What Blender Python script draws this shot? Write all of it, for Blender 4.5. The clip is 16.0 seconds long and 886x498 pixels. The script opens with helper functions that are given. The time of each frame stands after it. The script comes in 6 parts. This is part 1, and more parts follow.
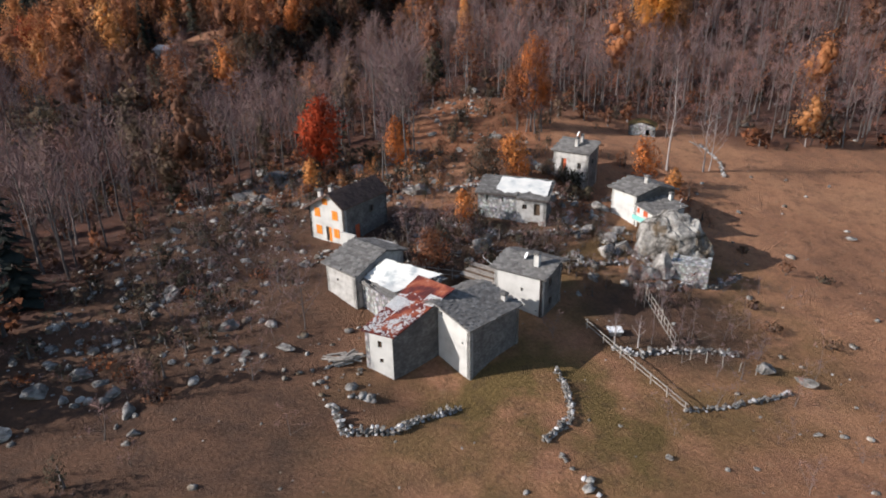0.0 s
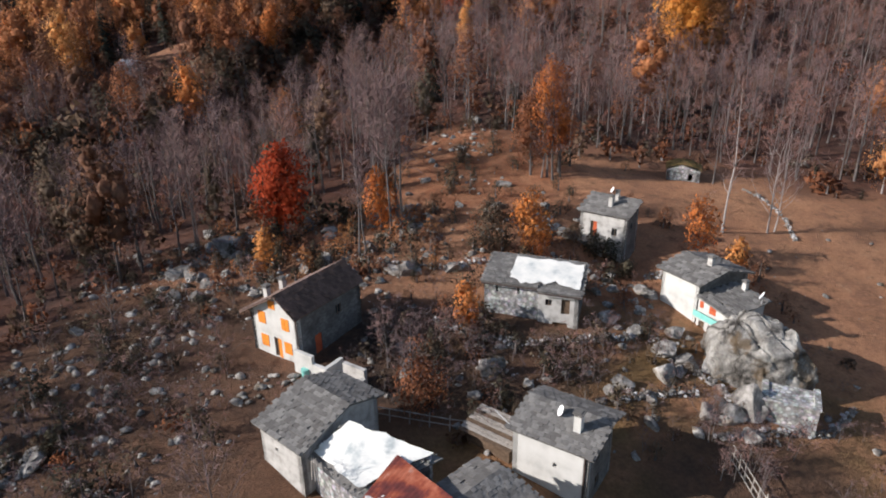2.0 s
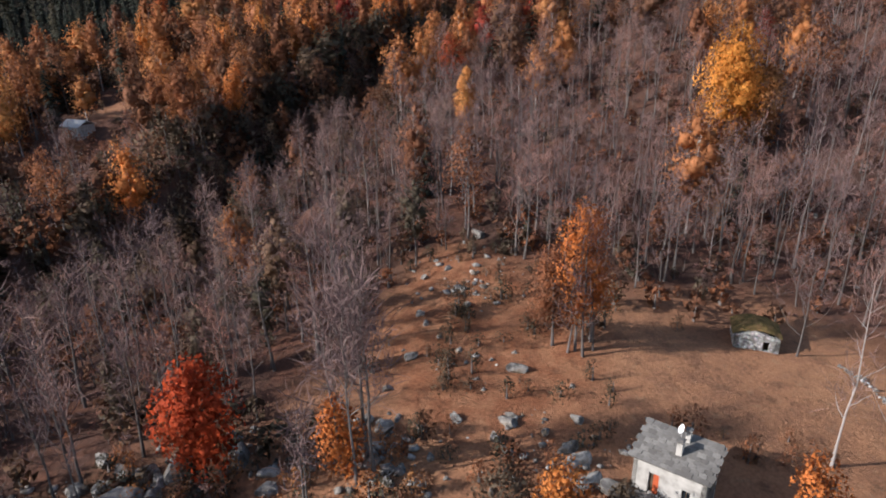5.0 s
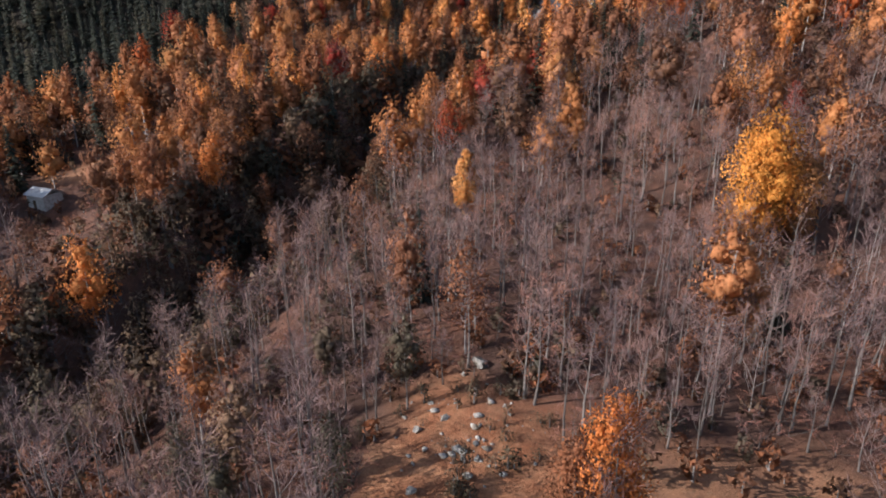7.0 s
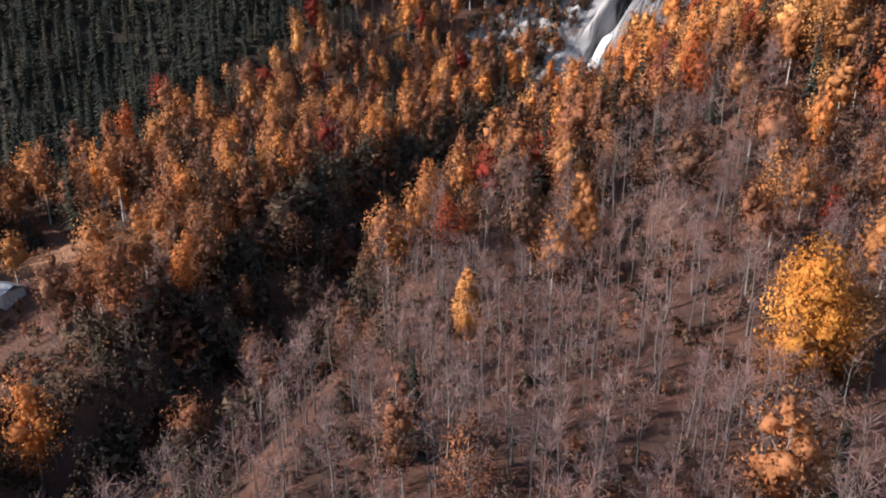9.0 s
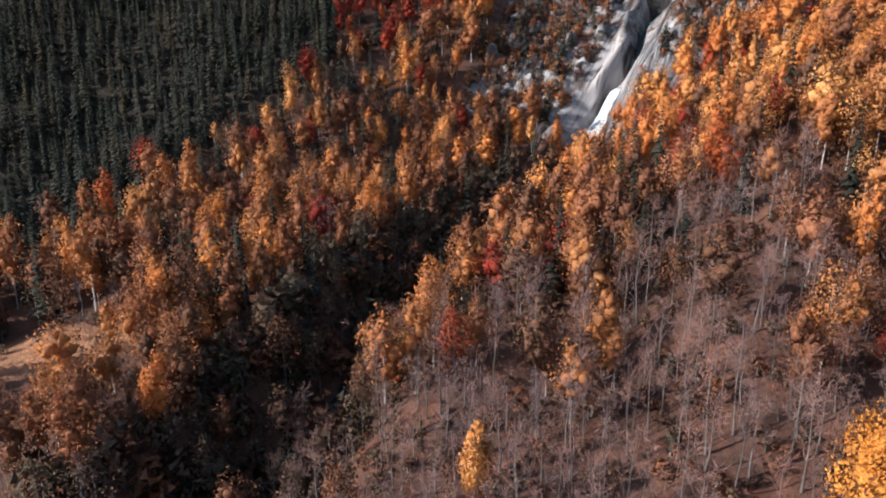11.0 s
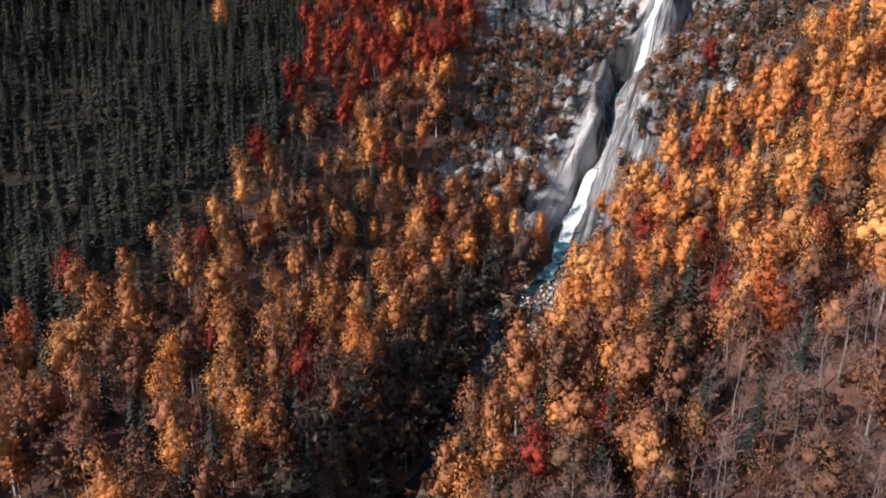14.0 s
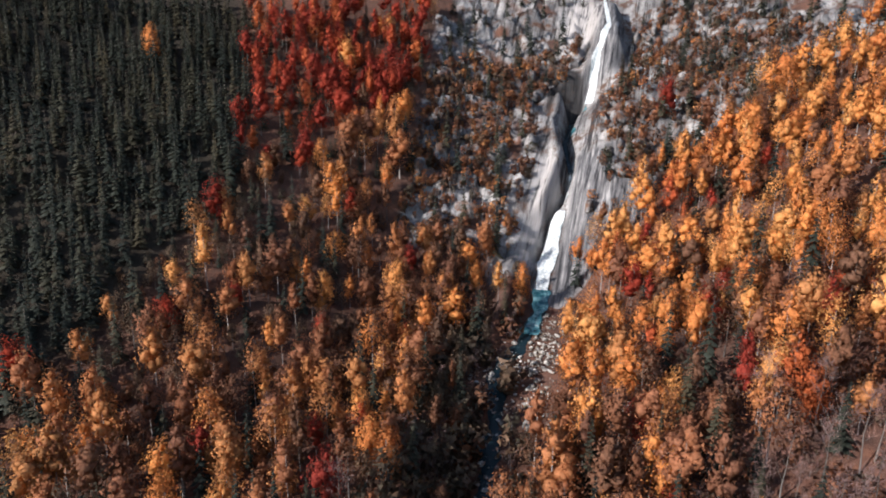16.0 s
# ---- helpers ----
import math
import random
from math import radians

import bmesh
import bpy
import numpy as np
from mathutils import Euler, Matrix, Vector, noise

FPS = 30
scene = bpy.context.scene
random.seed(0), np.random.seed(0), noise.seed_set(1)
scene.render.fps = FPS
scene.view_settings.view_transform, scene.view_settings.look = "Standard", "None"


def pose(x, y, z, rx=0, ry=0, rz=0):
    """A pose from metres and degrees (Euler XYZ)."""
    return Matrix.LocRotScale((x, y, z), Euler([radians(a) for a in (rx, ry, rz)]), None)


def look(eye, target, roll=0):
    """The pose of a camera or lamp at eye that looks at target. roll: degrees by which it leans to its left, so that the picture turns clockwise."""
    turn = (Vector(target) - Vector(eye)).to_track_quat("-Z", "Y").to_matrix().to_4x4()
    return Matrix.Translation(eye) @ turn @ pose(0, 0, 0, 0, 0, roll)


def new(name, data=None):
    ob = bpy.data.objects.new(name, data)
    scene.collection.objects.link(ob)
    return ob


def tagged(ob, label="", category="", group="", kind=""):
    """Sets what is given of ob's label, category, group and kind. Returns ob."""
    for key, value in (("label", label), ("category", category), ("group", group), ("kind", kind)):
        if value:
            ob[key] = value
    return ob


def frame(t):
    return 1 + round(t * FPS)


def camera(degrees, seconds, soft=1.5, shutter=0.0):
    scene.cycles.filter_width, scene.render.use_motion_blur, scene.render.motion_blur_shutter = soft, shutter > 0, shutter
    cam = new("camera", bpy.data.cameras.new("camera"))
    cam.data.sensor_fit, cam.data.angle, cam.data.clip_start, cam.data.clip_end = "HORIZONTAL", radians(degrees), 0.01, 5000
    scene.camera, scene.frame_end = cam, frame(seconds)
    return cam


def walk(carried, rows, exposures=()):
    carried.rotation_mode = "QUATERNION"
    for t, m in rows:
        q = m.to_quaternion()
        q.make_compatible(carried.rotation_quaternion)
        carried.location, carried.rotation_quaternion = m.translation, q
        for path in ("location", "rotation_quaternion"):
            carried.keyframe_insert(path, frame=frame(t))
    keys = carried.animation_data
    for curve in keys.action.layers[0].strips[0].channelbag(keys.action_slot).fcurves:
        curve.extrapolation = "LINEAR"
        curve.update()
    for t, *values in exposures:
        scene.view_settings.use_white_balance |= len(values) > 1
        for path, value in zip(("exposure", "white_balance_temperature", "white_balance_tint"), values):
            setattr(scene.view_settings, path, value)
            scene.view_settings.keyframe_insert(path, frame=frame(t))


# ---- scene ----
cam = camera(68.0, 16.0, soft=1.9)
METRES, EYE, TILT, LEAN, TURN = 200.0, 34.5, -23.0, 1.0, 0.0
ROWS = [
    (0.0, 0.0, 0.0, 0.0, -0.0, 0.0, -0.0),
    (0.5, 0.001, 0.0308, 0.0127, -0.01, 0.03, 0.01),
    (1.0, 0.0016, 0.0618, 0.0253, -0.04, 0.13, 0.01),
    (1.5, 0.002, 0.0914, 0.039, -0.08, 0.2, 0.03),
    (2.0, 0.0022, 0.1191, 0.0539, -0.11, 0.27, 0.01),
    (2.5, 0.0028, 0.1449, 0.071, -0.14, 0.32, -0.03),
    (3.0, 0.0036, 0.1686, 0.0898, -0.14, 0.37, 0.01),
    (3.5, 0.0043, 0.1911, 0.1087, -0.15, 0.43, 0.02),
    (4.0, 0.0051, 0.2121, 0.1281, -0.17, 0.46, 0.05),
    (6.5, 0.0084, 0.3017, 0.226, -0.31, 0.95, 0.05),
    (7.0, 0.0086, 0.3181, 0.2461, -0.35, 1.74, 0.02),
    (7.5, 0.0091, 0.3346, 0.2662, -0.37, 2.33, -0.02),
    (8.0, 0.0097, 0.351, 0.2868, -0.34, 2.97, -0.07),
    (8.5, 0.0102, 0.3677, 0.3073, -0.33, 3.71, -0.12),
    (9.0, 0.0101, 0.3839, 0.3281, -0.36, 4.32, -0.18),
    (11.5, -0.0005, 0.4639, 0.4424, -0.82, 6.63, -0.22),
    (12.0, -0.0111, 0.4817, 0.469, -1.4, 7.04, -0.04),
    (12.5, -0.0261, 0.5007, 0.4957, -2.14, 7.45, 0.19),
    (13.0, -0.0445, 0.52, 0.5229, -3.49, 7.76, 0.64),
    (13.5, -0.0654, 0.5382, 0.5494, -5.49, 7.78, 1.32),
    (14.0, -0.0889, 0.5545, 0.575, -7.57, 7.69, 1.98),
    (14.5, -0.1138, 0.5698, 0.6001, -9.56, 7.59, 2.69),
    (15.0, -0.1414, 0.5836, 0.6262, -11.61, 7.39, 3.36),
    (15.5, -0.17, 0.5984, 0.6515, -13.69, 7.26, 4.07),
    (16.0, -0.1984, 0.613, 0.6778, -15.79, 7.03, 4.79),
]
walk(cam, [(t, pose(0, 0, EYE, TILT, LEAN, TURN) @ pose(METRES * x, METRES * y, METRES * z, 90 + pitch, roll, yaw)) for t, x, y, z, yaw, pitch, roll in ROWS],
     exposures=[(0.0, 0.34), (4.0, 0.42), (7.0, 0.76), (9.0, 0.8), (12.0, 0.74), (16.0, 0.6)])

# ---- light ----
SUN_AZ, SUN_EL = radians(192.0), radians(27.5)      # where the sun stands: azimuth from +x, height
sun_dir = Vector((math.cos(SUN_EL) * math.cos(SUN_AZ), math.cos(SUN_EL) * math.sin(SUN_AZ), math.sin(SUN_EL)))
sun = new("sun", bpy.data.lights.new("sun", "SUN"))
sun.data.energy, sun.data.angle, sun.data.color = 5.0, radians(0.5), (1.0, 0.95, 0.92)
sun.matrix_world = look(sun_dir * 300, (0, 0, 0))
world = bpy.data.worlds.new("sky")
scene.world = world
world.use_nodes = True
sky = world.node_tree.nodes.new("ShaderNodeTexSky")
sky.sky_type, sky.sun_disc = "NISHITA", False
sky.sun_elevation, sky.sun_rotation = SUN_EL, math.pi / 2 - SUN_AZ
world.node_tree.links.new(sky.outputs[0], world.node_tree.nodes["Background"].inputs[0])
world.node_tree.nodes["Background"].inputs[1].default_value = 0.125


# ---- materials ----
class Nodes:
    """A material under construction: a thin layer over its node tree."""

    def __init__(self, name, rough=0.9, spec=0.2):
        self.m = bpy.data.materials.new(name)
        self.m.use_nodes = True
        self.t = self.m.node_tree
        self.b = self.t.nodes["Principled BSDF"]
        self.b.inputs["Roughness"].default_value = rough
        self.b.inputs["Specular IOR Level"].default_value = spec
        self.co = self.t.nodes.new("ShaderNodeTexCoord").outputs["Object"]

    def node(self, kind):
        return self.t.nodes.new(kind)

    def link(self, a, b):
        if hasattr(a, "node"):
            self.t.links.new(a, b)
        else:
            b.default_value = a

    def noise(self, scale, detail=4.0, rough=0.55, co=None, distort=0.0):
        n = self.node("ShaderNodeTexNoise")
        self.link(co or self.co, n.inputs["Vector"])
        n.inputs["Scale"].default_value, n.inputs["Detail"].default_value = scale, detail
        n.inputs["Roughness"].default_value, n.inputs["Distortion"].default_value = rough, distort
        return n.outputs["Fac"]

    def stretch(self, sx, sy, sz):
        n = self.node("ShaderNodeMapping")
        self.link(self.co, n.inputs["Vector"])
        n.inputs["Scale"].default_value = (sx, sy, sz)
        return n.outputs["Vector"]

    def ramp(self, fac, stops):
        n = self.node("ShaderNodeValToRGB")
        self.link(fac, n.inputs[0])
        e = n.color_ramp.elements
        while len(e) < len(stops):
            e.new(0.5)
        for k, (p, c) in zip(e, stops):
            k.position, k.color = p, (*(c if isinstance(c, tuple) else (c, c, c)), 1.0)
        return n.outputs["Color"]

    def mix(self, fac, a, b, how="MIX"):
        n = self.node("ShaderNodeMix")
        n.data_type, n.blend_type = "RGBA", how
        self.link(fac, n.inputs["Factor"])
        for v, s in ((a, n.inputs[6]), (b, n.inputs[7])):
            self.link((*v, 1.0) if isinstance(v, tuple) else v, s)
        return n.outputs[2]

    def maths(self, how, a, b=0.0):
        n = self.node("ShaderNodeMath")
        n.operation = how
        self.link(a, n.inputs[0])
        self.link(b, n.inputs[1])
        return n.outputs[0]

    def attribute(self, name):
        n = self.node("ShaderNodeAttribute")
        n.attribute_name = name
        return n.outputs["Fac"]

    def tint(self):
        """A random number for each tree or stone: of the object, or of its place in a joined mesh."""
        return self.maths("FRACT", self.maths("ADD", self.node("ShaderNodeObjectInfo").outputs["Random"], self.attribute("tint")))

    def bump(self, height, strength=0.5, dist=0.05):
        n = self.node("ShaderNodeBump")
        n.inputs["Strength"].default_value, n.inputs["Distance"].default_value = strength, dist
        self.link(height, n.inputs["Height"])
        self.link(n.outputs[0], self.b.inputs["Normal"])

    def done(self, colour):
        self.link((*colour, 1.0) if isinstance(colour, tuple) else colour, self.b.inputs["Base Color"])
        return self.m


def plain(name, stops, scale=2.0, rough=0.85, spec=0.2, bump=0.3, detail=5.0):
    n = Nodes(name, rough, spec)
    f = n.noise(scale, detail)
    n.bump(n.noise(scale * 6, 4), bump, 0.03)
    return n.done(n.ramp(f, stops))


def leaf_material(name, stops, through_leaf=0.5):
    n = Nodes(name, 0.75, 0.15)
    isl = n.node("ShaderNodeNewGeometry").outputs["Random Per Island"]
    way = n.node("ShaderNodeAttribute")
    way.attribute_name = "out"
    turn = n.node("ShaderNodeVectorTransform")
    turn.vector_type, turn.convert_from, turn.convert_to = "NORMAL", "OBJECT", "WORLD"
    fine = n.node("ShaderNodeTexNoise")
    fine.inputs["Scale"].default_value, fine.inputs["Detail"].default_value = 1.7, 4.0
    n.link(n.co, fine.inputs["Vector"])
    lump = n.node("ShaderNodeVectorMath")
    lump.operation = "MULTIPLY_ADD"
    n.link(fine.outputs["Color"], lump.inputs[0])
    lump.inputs[1].default_value, lump.inputs[2].default_value = (1.5, 1.5, 1.5), (-0.75, -0.75, -0.75)
    both = n.node("ShaderNodeVectorMath")
    both.operation = "ADD"
    n.link(way.outputs["Vector"], both.inputs[0])
    n.link(lump.outputs[0], both.inputs[1])
    n.link(both.outputs[0], turn.inputs[0])
    n.link(turn.outputs[0], n.b.inputs["Normal"])
    c = n.ramp(n.tint(), stops)
    c = n.mix(0.75, c, n.ramp(isl, [(0.0, (0.86, 0.83, 0.8)), (0.5, (1.0, 1.0, 1.0)), (1.0, (1.14, 1.17, 1.2))]), "MULTIPLY")
    c = n.mix(1.0, c, n.ramp(fine.outputs["Fac"], [(0.35, 0.78), (0.65, 1.18)]), "MULTIPLY")
    tr = n.node("ShaderNodeBsdfTranslucent")
    n.link(c, tr.inputs[0])
    n.link(turn.outputs[0], tr.inputs["Normal"])
    ms = n.node("ShaderNodeMixShader")
    ms.inputs[0].default_value = through_leaf
    n.link(n.b.outputs[0], ms.inputs[1])
    n.link(tr.outputs[0], ms.inputs[2])
    n.link(ms.outputs[0], n.t.nodes["Material Output"].inputs["Surface"])
    return n.done(c)


M = {}
M["leaf_orange"] = leaf_material("leaf_orange", [(0.0, (0.25, 0.12, 0.08)), (0.3, (0.42, 0.175, 0.092)), (0.65, (0.61, 0.255, 0.10)), (1.0, (0.60, 0.28, 0.115))])
M["leaf_gold"] = leaf_material("leaf_gold", [(0.0, (0.74, 0.27, 0.09)), (0.6, (0.85, 0.36, 0.115)), (1.0, (0.85, 0.43, 0.16))])
M["leaf_red"] = leaf_material("leaf_red", [(0.0, (0.30, 0.045, 0.032)), (0.5, (0.46, 0.07, 0.04)), (0.8, (0.55, 0.12, 0.05)), (1.0, (0.58, 0.17, 0.06))])
M["leaf_yellow"] = leaf_material("leaf_yellow", [(0.0, (0.85, 0.36, 0.08)), (1.0, (0.88, 0.40, 0.10))])
M["leaf_amber"] = leaf_material("leaf_amber", [(0.0, (0.70, 0.23, 0.07)), (1.0, (0.76, 0.29, 0.085))])
M["leaf_scarlet"] = leaf_material("leaf_scarlet", [(0.0, (0.54, 0.09, 0.035)), (1.0, (0.60, 0.13, 0.045))])
M["leaf_russet"] = leaf_material("leaf_russet", [(0.0, (0.19, 0.11, 0.075)), (0.5, (0.29, 0.13, 0.075)), (1.0, (0.40, 0.155, 0.075))])
M["leaf_dull"] = leaf_material("leaf_dull", [(0.0, (0.10, 0.092, 0.066)), (0.5, (0.19, 0.14, 0.10)), (1.0, (0.28, 0.17, 0.11))])
M["leaf_dark"] = leaf_material("leaf_dark", [(0.0, (0.06, 0.058, 0.04)), (0.5, (0.11, 0.09, 0.06)), (1.0, (0.17, 0.115, 0.075))], 0.3)
M["needle"] = leaf_material("needle", [(0.0, (0.020, 0.025, 0.021)), (0.6, (0.032, 0.036, 0.027)), (1.0, (0.055, 0.046, 0.028))], 0.1)
nb = Nodes("bark", 0.9)
M["bark"] = nb.done(nb.mix(nb.noise(3.0), nb.ramp(nb.tint(), [(0.0, (0.10, 0.085, 0.08)), (1.0, (0.25, 0.22, 0.21))]), (0.07, 0.06, 0.055)))
nb = Nodes("pale_bark", 0.9)
M["pale_bark"] = nb.done(nb.mix(nb.noise(2.0), (0.42, 0.38, 0.36), (0.2, 0.17, 0.16)))
nb = Nodes("twig", 0.9)
M["twig"] = nb.done(nb.ramp(nb.tint(), [(0.0, (0.125, 0.08, 0.08)), (0.4, (0.17, 0.112, 0.108)), (0.75, (0.22, 0.135, 0.12)), (1.0, (0.23, 0.11, 0.085))]))

nb = Nodes("red_twig", 0.9)
M["red_twig"] = nb.done(nb.ramp(nb.tint(), [(0.0, (0.17, 0.09, 0.085)), (0.5, (0.26, 0.12, 0.095)), (1.0, (0.34, 0.14, 0.09))]))

g = Nodes("ground", 0.95, 0.1)
n1, n2, n3 = g.noise(0.045, 6, 0.6), g.noise(0.35, 8, 0.7), g.noise(3.0, 6, 0.75)
meadow = g.ramp(n1, [(0.3, (0.25, 0.125, 0.074)), (0.5, (0.36, 0.178, 0.10)), (0.7, (0.41, 0.215, 0.12))])
meadow = g.mix(g.ramp(n2, [(0.46, 0.0), (0.66, 0.7)]), meadow, (0.19, 0.10, 0.066))
meadow = g.mix(g.ramp(g.noise(0.9, 6, 0.7), [(0.58, 0.0), (0.7, 0.5)]), meadow, (0.36, 0.24, 0.15))
green = g.maths("MULTIPLY", g.attribute("green"), g.ramp(g.noise(0.16, 4), [(0.35, 0.0), (0.6, 1.0)]))
meadow = g.mix(g.maths("MULTIPLY", green, 0.75), meadow, (0.15, 0.10, 0.04))
meadow = g.mix(g.maths("MULTIPLY", g.attribute("rusty"), g.ramp(n2, [(0.4, 0.4), (0.6, 1.0)])), meadow, g.mix(n3, (0.19, 0.075, 0.042), (0.32, 0.13, 0.065)))
litter = g.mix(g.ramp(n2, [(0.35, 0.0), (0.65, 1.0)]), (0.08, 0.047, 0.039), g.ramp(g.noise(0.1, 5), [(0.35, (0.10, 0.058, 0.045)), (0.65, (0.20, 0.088, 0.056))]))
scrub = g.mix(g.ramp(n2, [(0.4, 0.0), (0.6, 1.0)]), (0.05, 0.037, 0.031), (0.12, 0.068, 0.045))
meadow = g.mix(g.maths("MULTIPLY", g.attribute("scrub"), 0.85), meadow, scrub)
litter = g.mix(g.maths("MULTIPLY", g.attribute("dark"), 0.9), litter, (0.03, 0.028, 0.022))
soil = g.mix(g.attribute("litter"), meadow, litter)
spin = g.node("ShaderNodeMapping")
g.link(g.co, spin.inputs["Vector"])
spin.inputs["Rotation"].default_value = (0, 0, radians(34))
pull = g.node("ShaderNodeMapping")
g.link(spin.outputs[0], pull.inputs["Vector"])
pull.inputs["Scale"].default_value = (1.0, 0.07, 0.07)
streak = g.noise(0.34, 9, 0.72, pull.outputs[0])
fine_streak = g.noise(0.75, 6, 0.62, pull.outputs[0])
rock = g.mix(g.ramp(streak, [(0.41, 0.0), (0.5, 0.75), (0.62, 1.0)]), (0.032, 0.032, 0.036), g.ramp(g.noise(0.05, 4), [(0.4, (0.17, 0.165, 0.17)), (0.6, (0.44, 0.425, 0.42))]))
rock = g.mix(g.ramp(g.noise(1.3, 8, 0.7), [(0.3, 0.3), (0.45, 1.0)]), (0.06, 0.055, 0.05), rock)
broken = g.ramp(g.noise(0.16, 7, 0.75), [(0.5, 0.0), (0.6, 0.9)])
rock = g.mix(g.maths("MULTIPLY", broken, g.maths("SUBTRACT", 1.0, g.attribute("slab"))), rock, g.mix(n2, (0.05, 0.032, 0.025), (0.13, 0.06, 0.034)))
washed = g.ramp(fine_streak, [(0.38, (0.028, 0.028, 0.032)), (0.46, (0.10, 0.098, 0.105)), (0.56, (0.17, 0.165, 0.17)), (0.66, (0.36, 0.35, 0.35))])
rock = g.mix(g.attribute("slab"), rock, washed)
rock = g.mix(g.attribute("pale"), rock, g.ramp(fine_streak, [(0.37, (0.08, 0.076, 0.08)), (0.43, (0.30, 0.282, 0.278)), (0.7, (0.42, 0.395, 0.388))]))
# alcove: wet rock, blackened further to put its cave shadow into the colour
rock = g.mix(g.maths("MULTIPLY", g.attribute("wet_shadow"), 0.93), rock, g.ramp(fine_streak, [(0.4, (0.012, 0.012, 0.014)), (0.7, (0.045, 0.042, 0.042))]))
clean = g.maths("SUBTRACT", 1.0, g.maths("MAXIMUM", g.attribute("slab"), g.attribute("pale")))
ground_colour = g.mix(g.ramp(g.maths("ADD", g.attribute("rock"), g.maths("MULTIPLY", n2, 0.3)), [(0.45, 0.0), (0.6, 1.0)]), soil, rock)
ground_colour = g.mix(g.maths("MULTIPLY", clean, 0.6), ground_colour, g.ramp(n3, [(0.3, 0.45), (0.7, 1.4)]), "MULTIPLY")
ground_colour = g.mix(g.maths("MULTIPLY", clean, g.ramp(g.noise(0.55, 9, 0.75), [(0.54, 0.0), (0.64, 0.5)])), ground_colour, g.mix(n3, (0.035, 0.026, 0.02), (0.11, 0.065, 0.04)))
g.bump(g.mix(0.5, n3, n2), 1.0, 0.6)
M["ground"] = g.done(ground_colour)

st = Nodes("stone", 0.95, 0.05)
sc = st.ramp(st.noise(0.9, 8, 0.7), [(0.34, (0.05, 0.047, 0.045)), (0.46, (0.22, 0.21, 0.20)), (0.55, (0.43, 0.415, 0.40)), (0.68, (0.62, 0.605, 0.58))])
sc = st.mix(0.55, sc, st.ramp(st.tint(), [(0.0, (0.42, 0.39, 0.36)), (1.0, (1.12, 1.07, 1.0))]), "MULTIPLY")
sc = st.mix(st.ramp(st.noise(0.55, 6, 0.65), [(0.52, 0.0), (0.62, 0.75)]), sc, (0.14, 0.095, 0.05))
st.bump(st.noise(2.2, 8, 0.7), 1.0, 0.25)
M["stone"] = st.done(sc)
gb = Nodes("lichen_rock", 0.9)
gc = gb.ramp(gb.noise(0.4, 10, 0.72, gb.stretch(1.0, 1.0, 0.5)), [(0.36, (0.045, 0.04, 0.036)), (0.45, (0.19, 0.175, 0.158)), (0.55, (0.36, 0.34, 0.31)), (0.7, (0.54, 0.515, 0.475))])
fis = gb.node("ShaderNodeTexVoronoi")
fis.feature = "DISTANCE_TO_EDGE"
fis.inputs["Scale"].default_value = 0.42
warp = gb.node("ShaderNodeMixRGB")
warp.inputs[0].default_value = 0.55
gb.link(gb.co, warp.inputs[1])
warpn = gb.node("ShaderNodeTexNoise")
warpn.inputs["Scale"].default_value = 0.5
gb.link(gb.co, warpn.inputs["Vector"])
gb.link(warpn.outputs["Color"], warp.inputs[2])
gb.link(warp.outputs[0], fis.inputs["Vector"])
gc = gb.mix(gb.ramp(fis.outputs["Distance"], [(0.0, 0.85), (0.045, 0.0)]), gc, (0.03, 0.026, 0.022))
gc = gb.mix(gb.ramp(gb.noise(0.3, 6, 0.65), [(0.5, 0.0), (0.58, 0.75)]), gc, (0.13, 0.085, 0.045))
gc = gb.mix(gb.ramp(gb.noise(2.6, 6, 0.7), [(0.58, 0.0), (0.68, 0.6)]), gc, (0.4, 0.38, 0.35))
gb.bump(gb.noise(1.2, 9, 0.7), 1.0, 0.5)
M["lichen_rock"] = gb.done(gc)
cr = Nodes("crag", 0.9)
cc = cr.ramp(cr.noise(0.35, 9, 0.7, cr.stretch(1.0, 1.0, 0.4)), [(0.38, (0.025, 0.023, 0.025)), (0.48, (0.105, 0.10, 0.102)), (0.6, (0.23, 0.22, 0.22)), (0.7, (0.4, 0.385, 0.38))])
cc = cr.mix(cr.ramp(cr.noise(0.22, 6, 0.65), [(0.5, 0.0), (0.6, 0.8)]), cc, (0.13, 0.065, 0.04))
cr.bump(cr.noise(0.9, 9, 0.7), 1.0, 0.5)
M["crag"] = cr.done(cc)
M["plaster"] = plain("plaster", [(0.3, (0.42, 0.41, 0.385)), (0.5, (0.53, 0.515, 0.485)), (0.7, (0.58, 0.565, 0.535))], 0.7)
M["old_plaster"] = plain("old_plaster", [(0.3, (0.27, 0.255, 0.235)), (0.5, (0.42, 0.40, 0.375)), (0.7, (0.5, 0.48, 0.455))], 1.3, bump=0.6)
rw = Nodes("rubble_wall", 0.95)
v = rw.node("ShaderNodeTexVoronoi")
v.inputs["Scale"].default_value = 3.0
rw.link(rw.co, v.inputs["Vector"])
rwc = rw.mix(0.6, rw.ramp(rw.noise(1.2, 8, 0.7), [(0.36, (0.1, 0.095, 0.09)), (0.5, (0.3, 0.285, 0.27)), (0.62, (0.52, 0.5, 0.475))]), v.outputs["Color"], "SOFT_LIGHT")
hsv = rw.node("ShaderNodeHueSaturation")
hsv.inputs["Saturation"].default_value = 0.25
rw.link(rwc, hsv.inputs["Color"])
rwc = rw.mix(rw.ramp(v.outputs["Distance"], [(0.4, 0.0), (0.65, 0.6)]), hsv.outputs[0], (0.13, 0.12, 0.11))
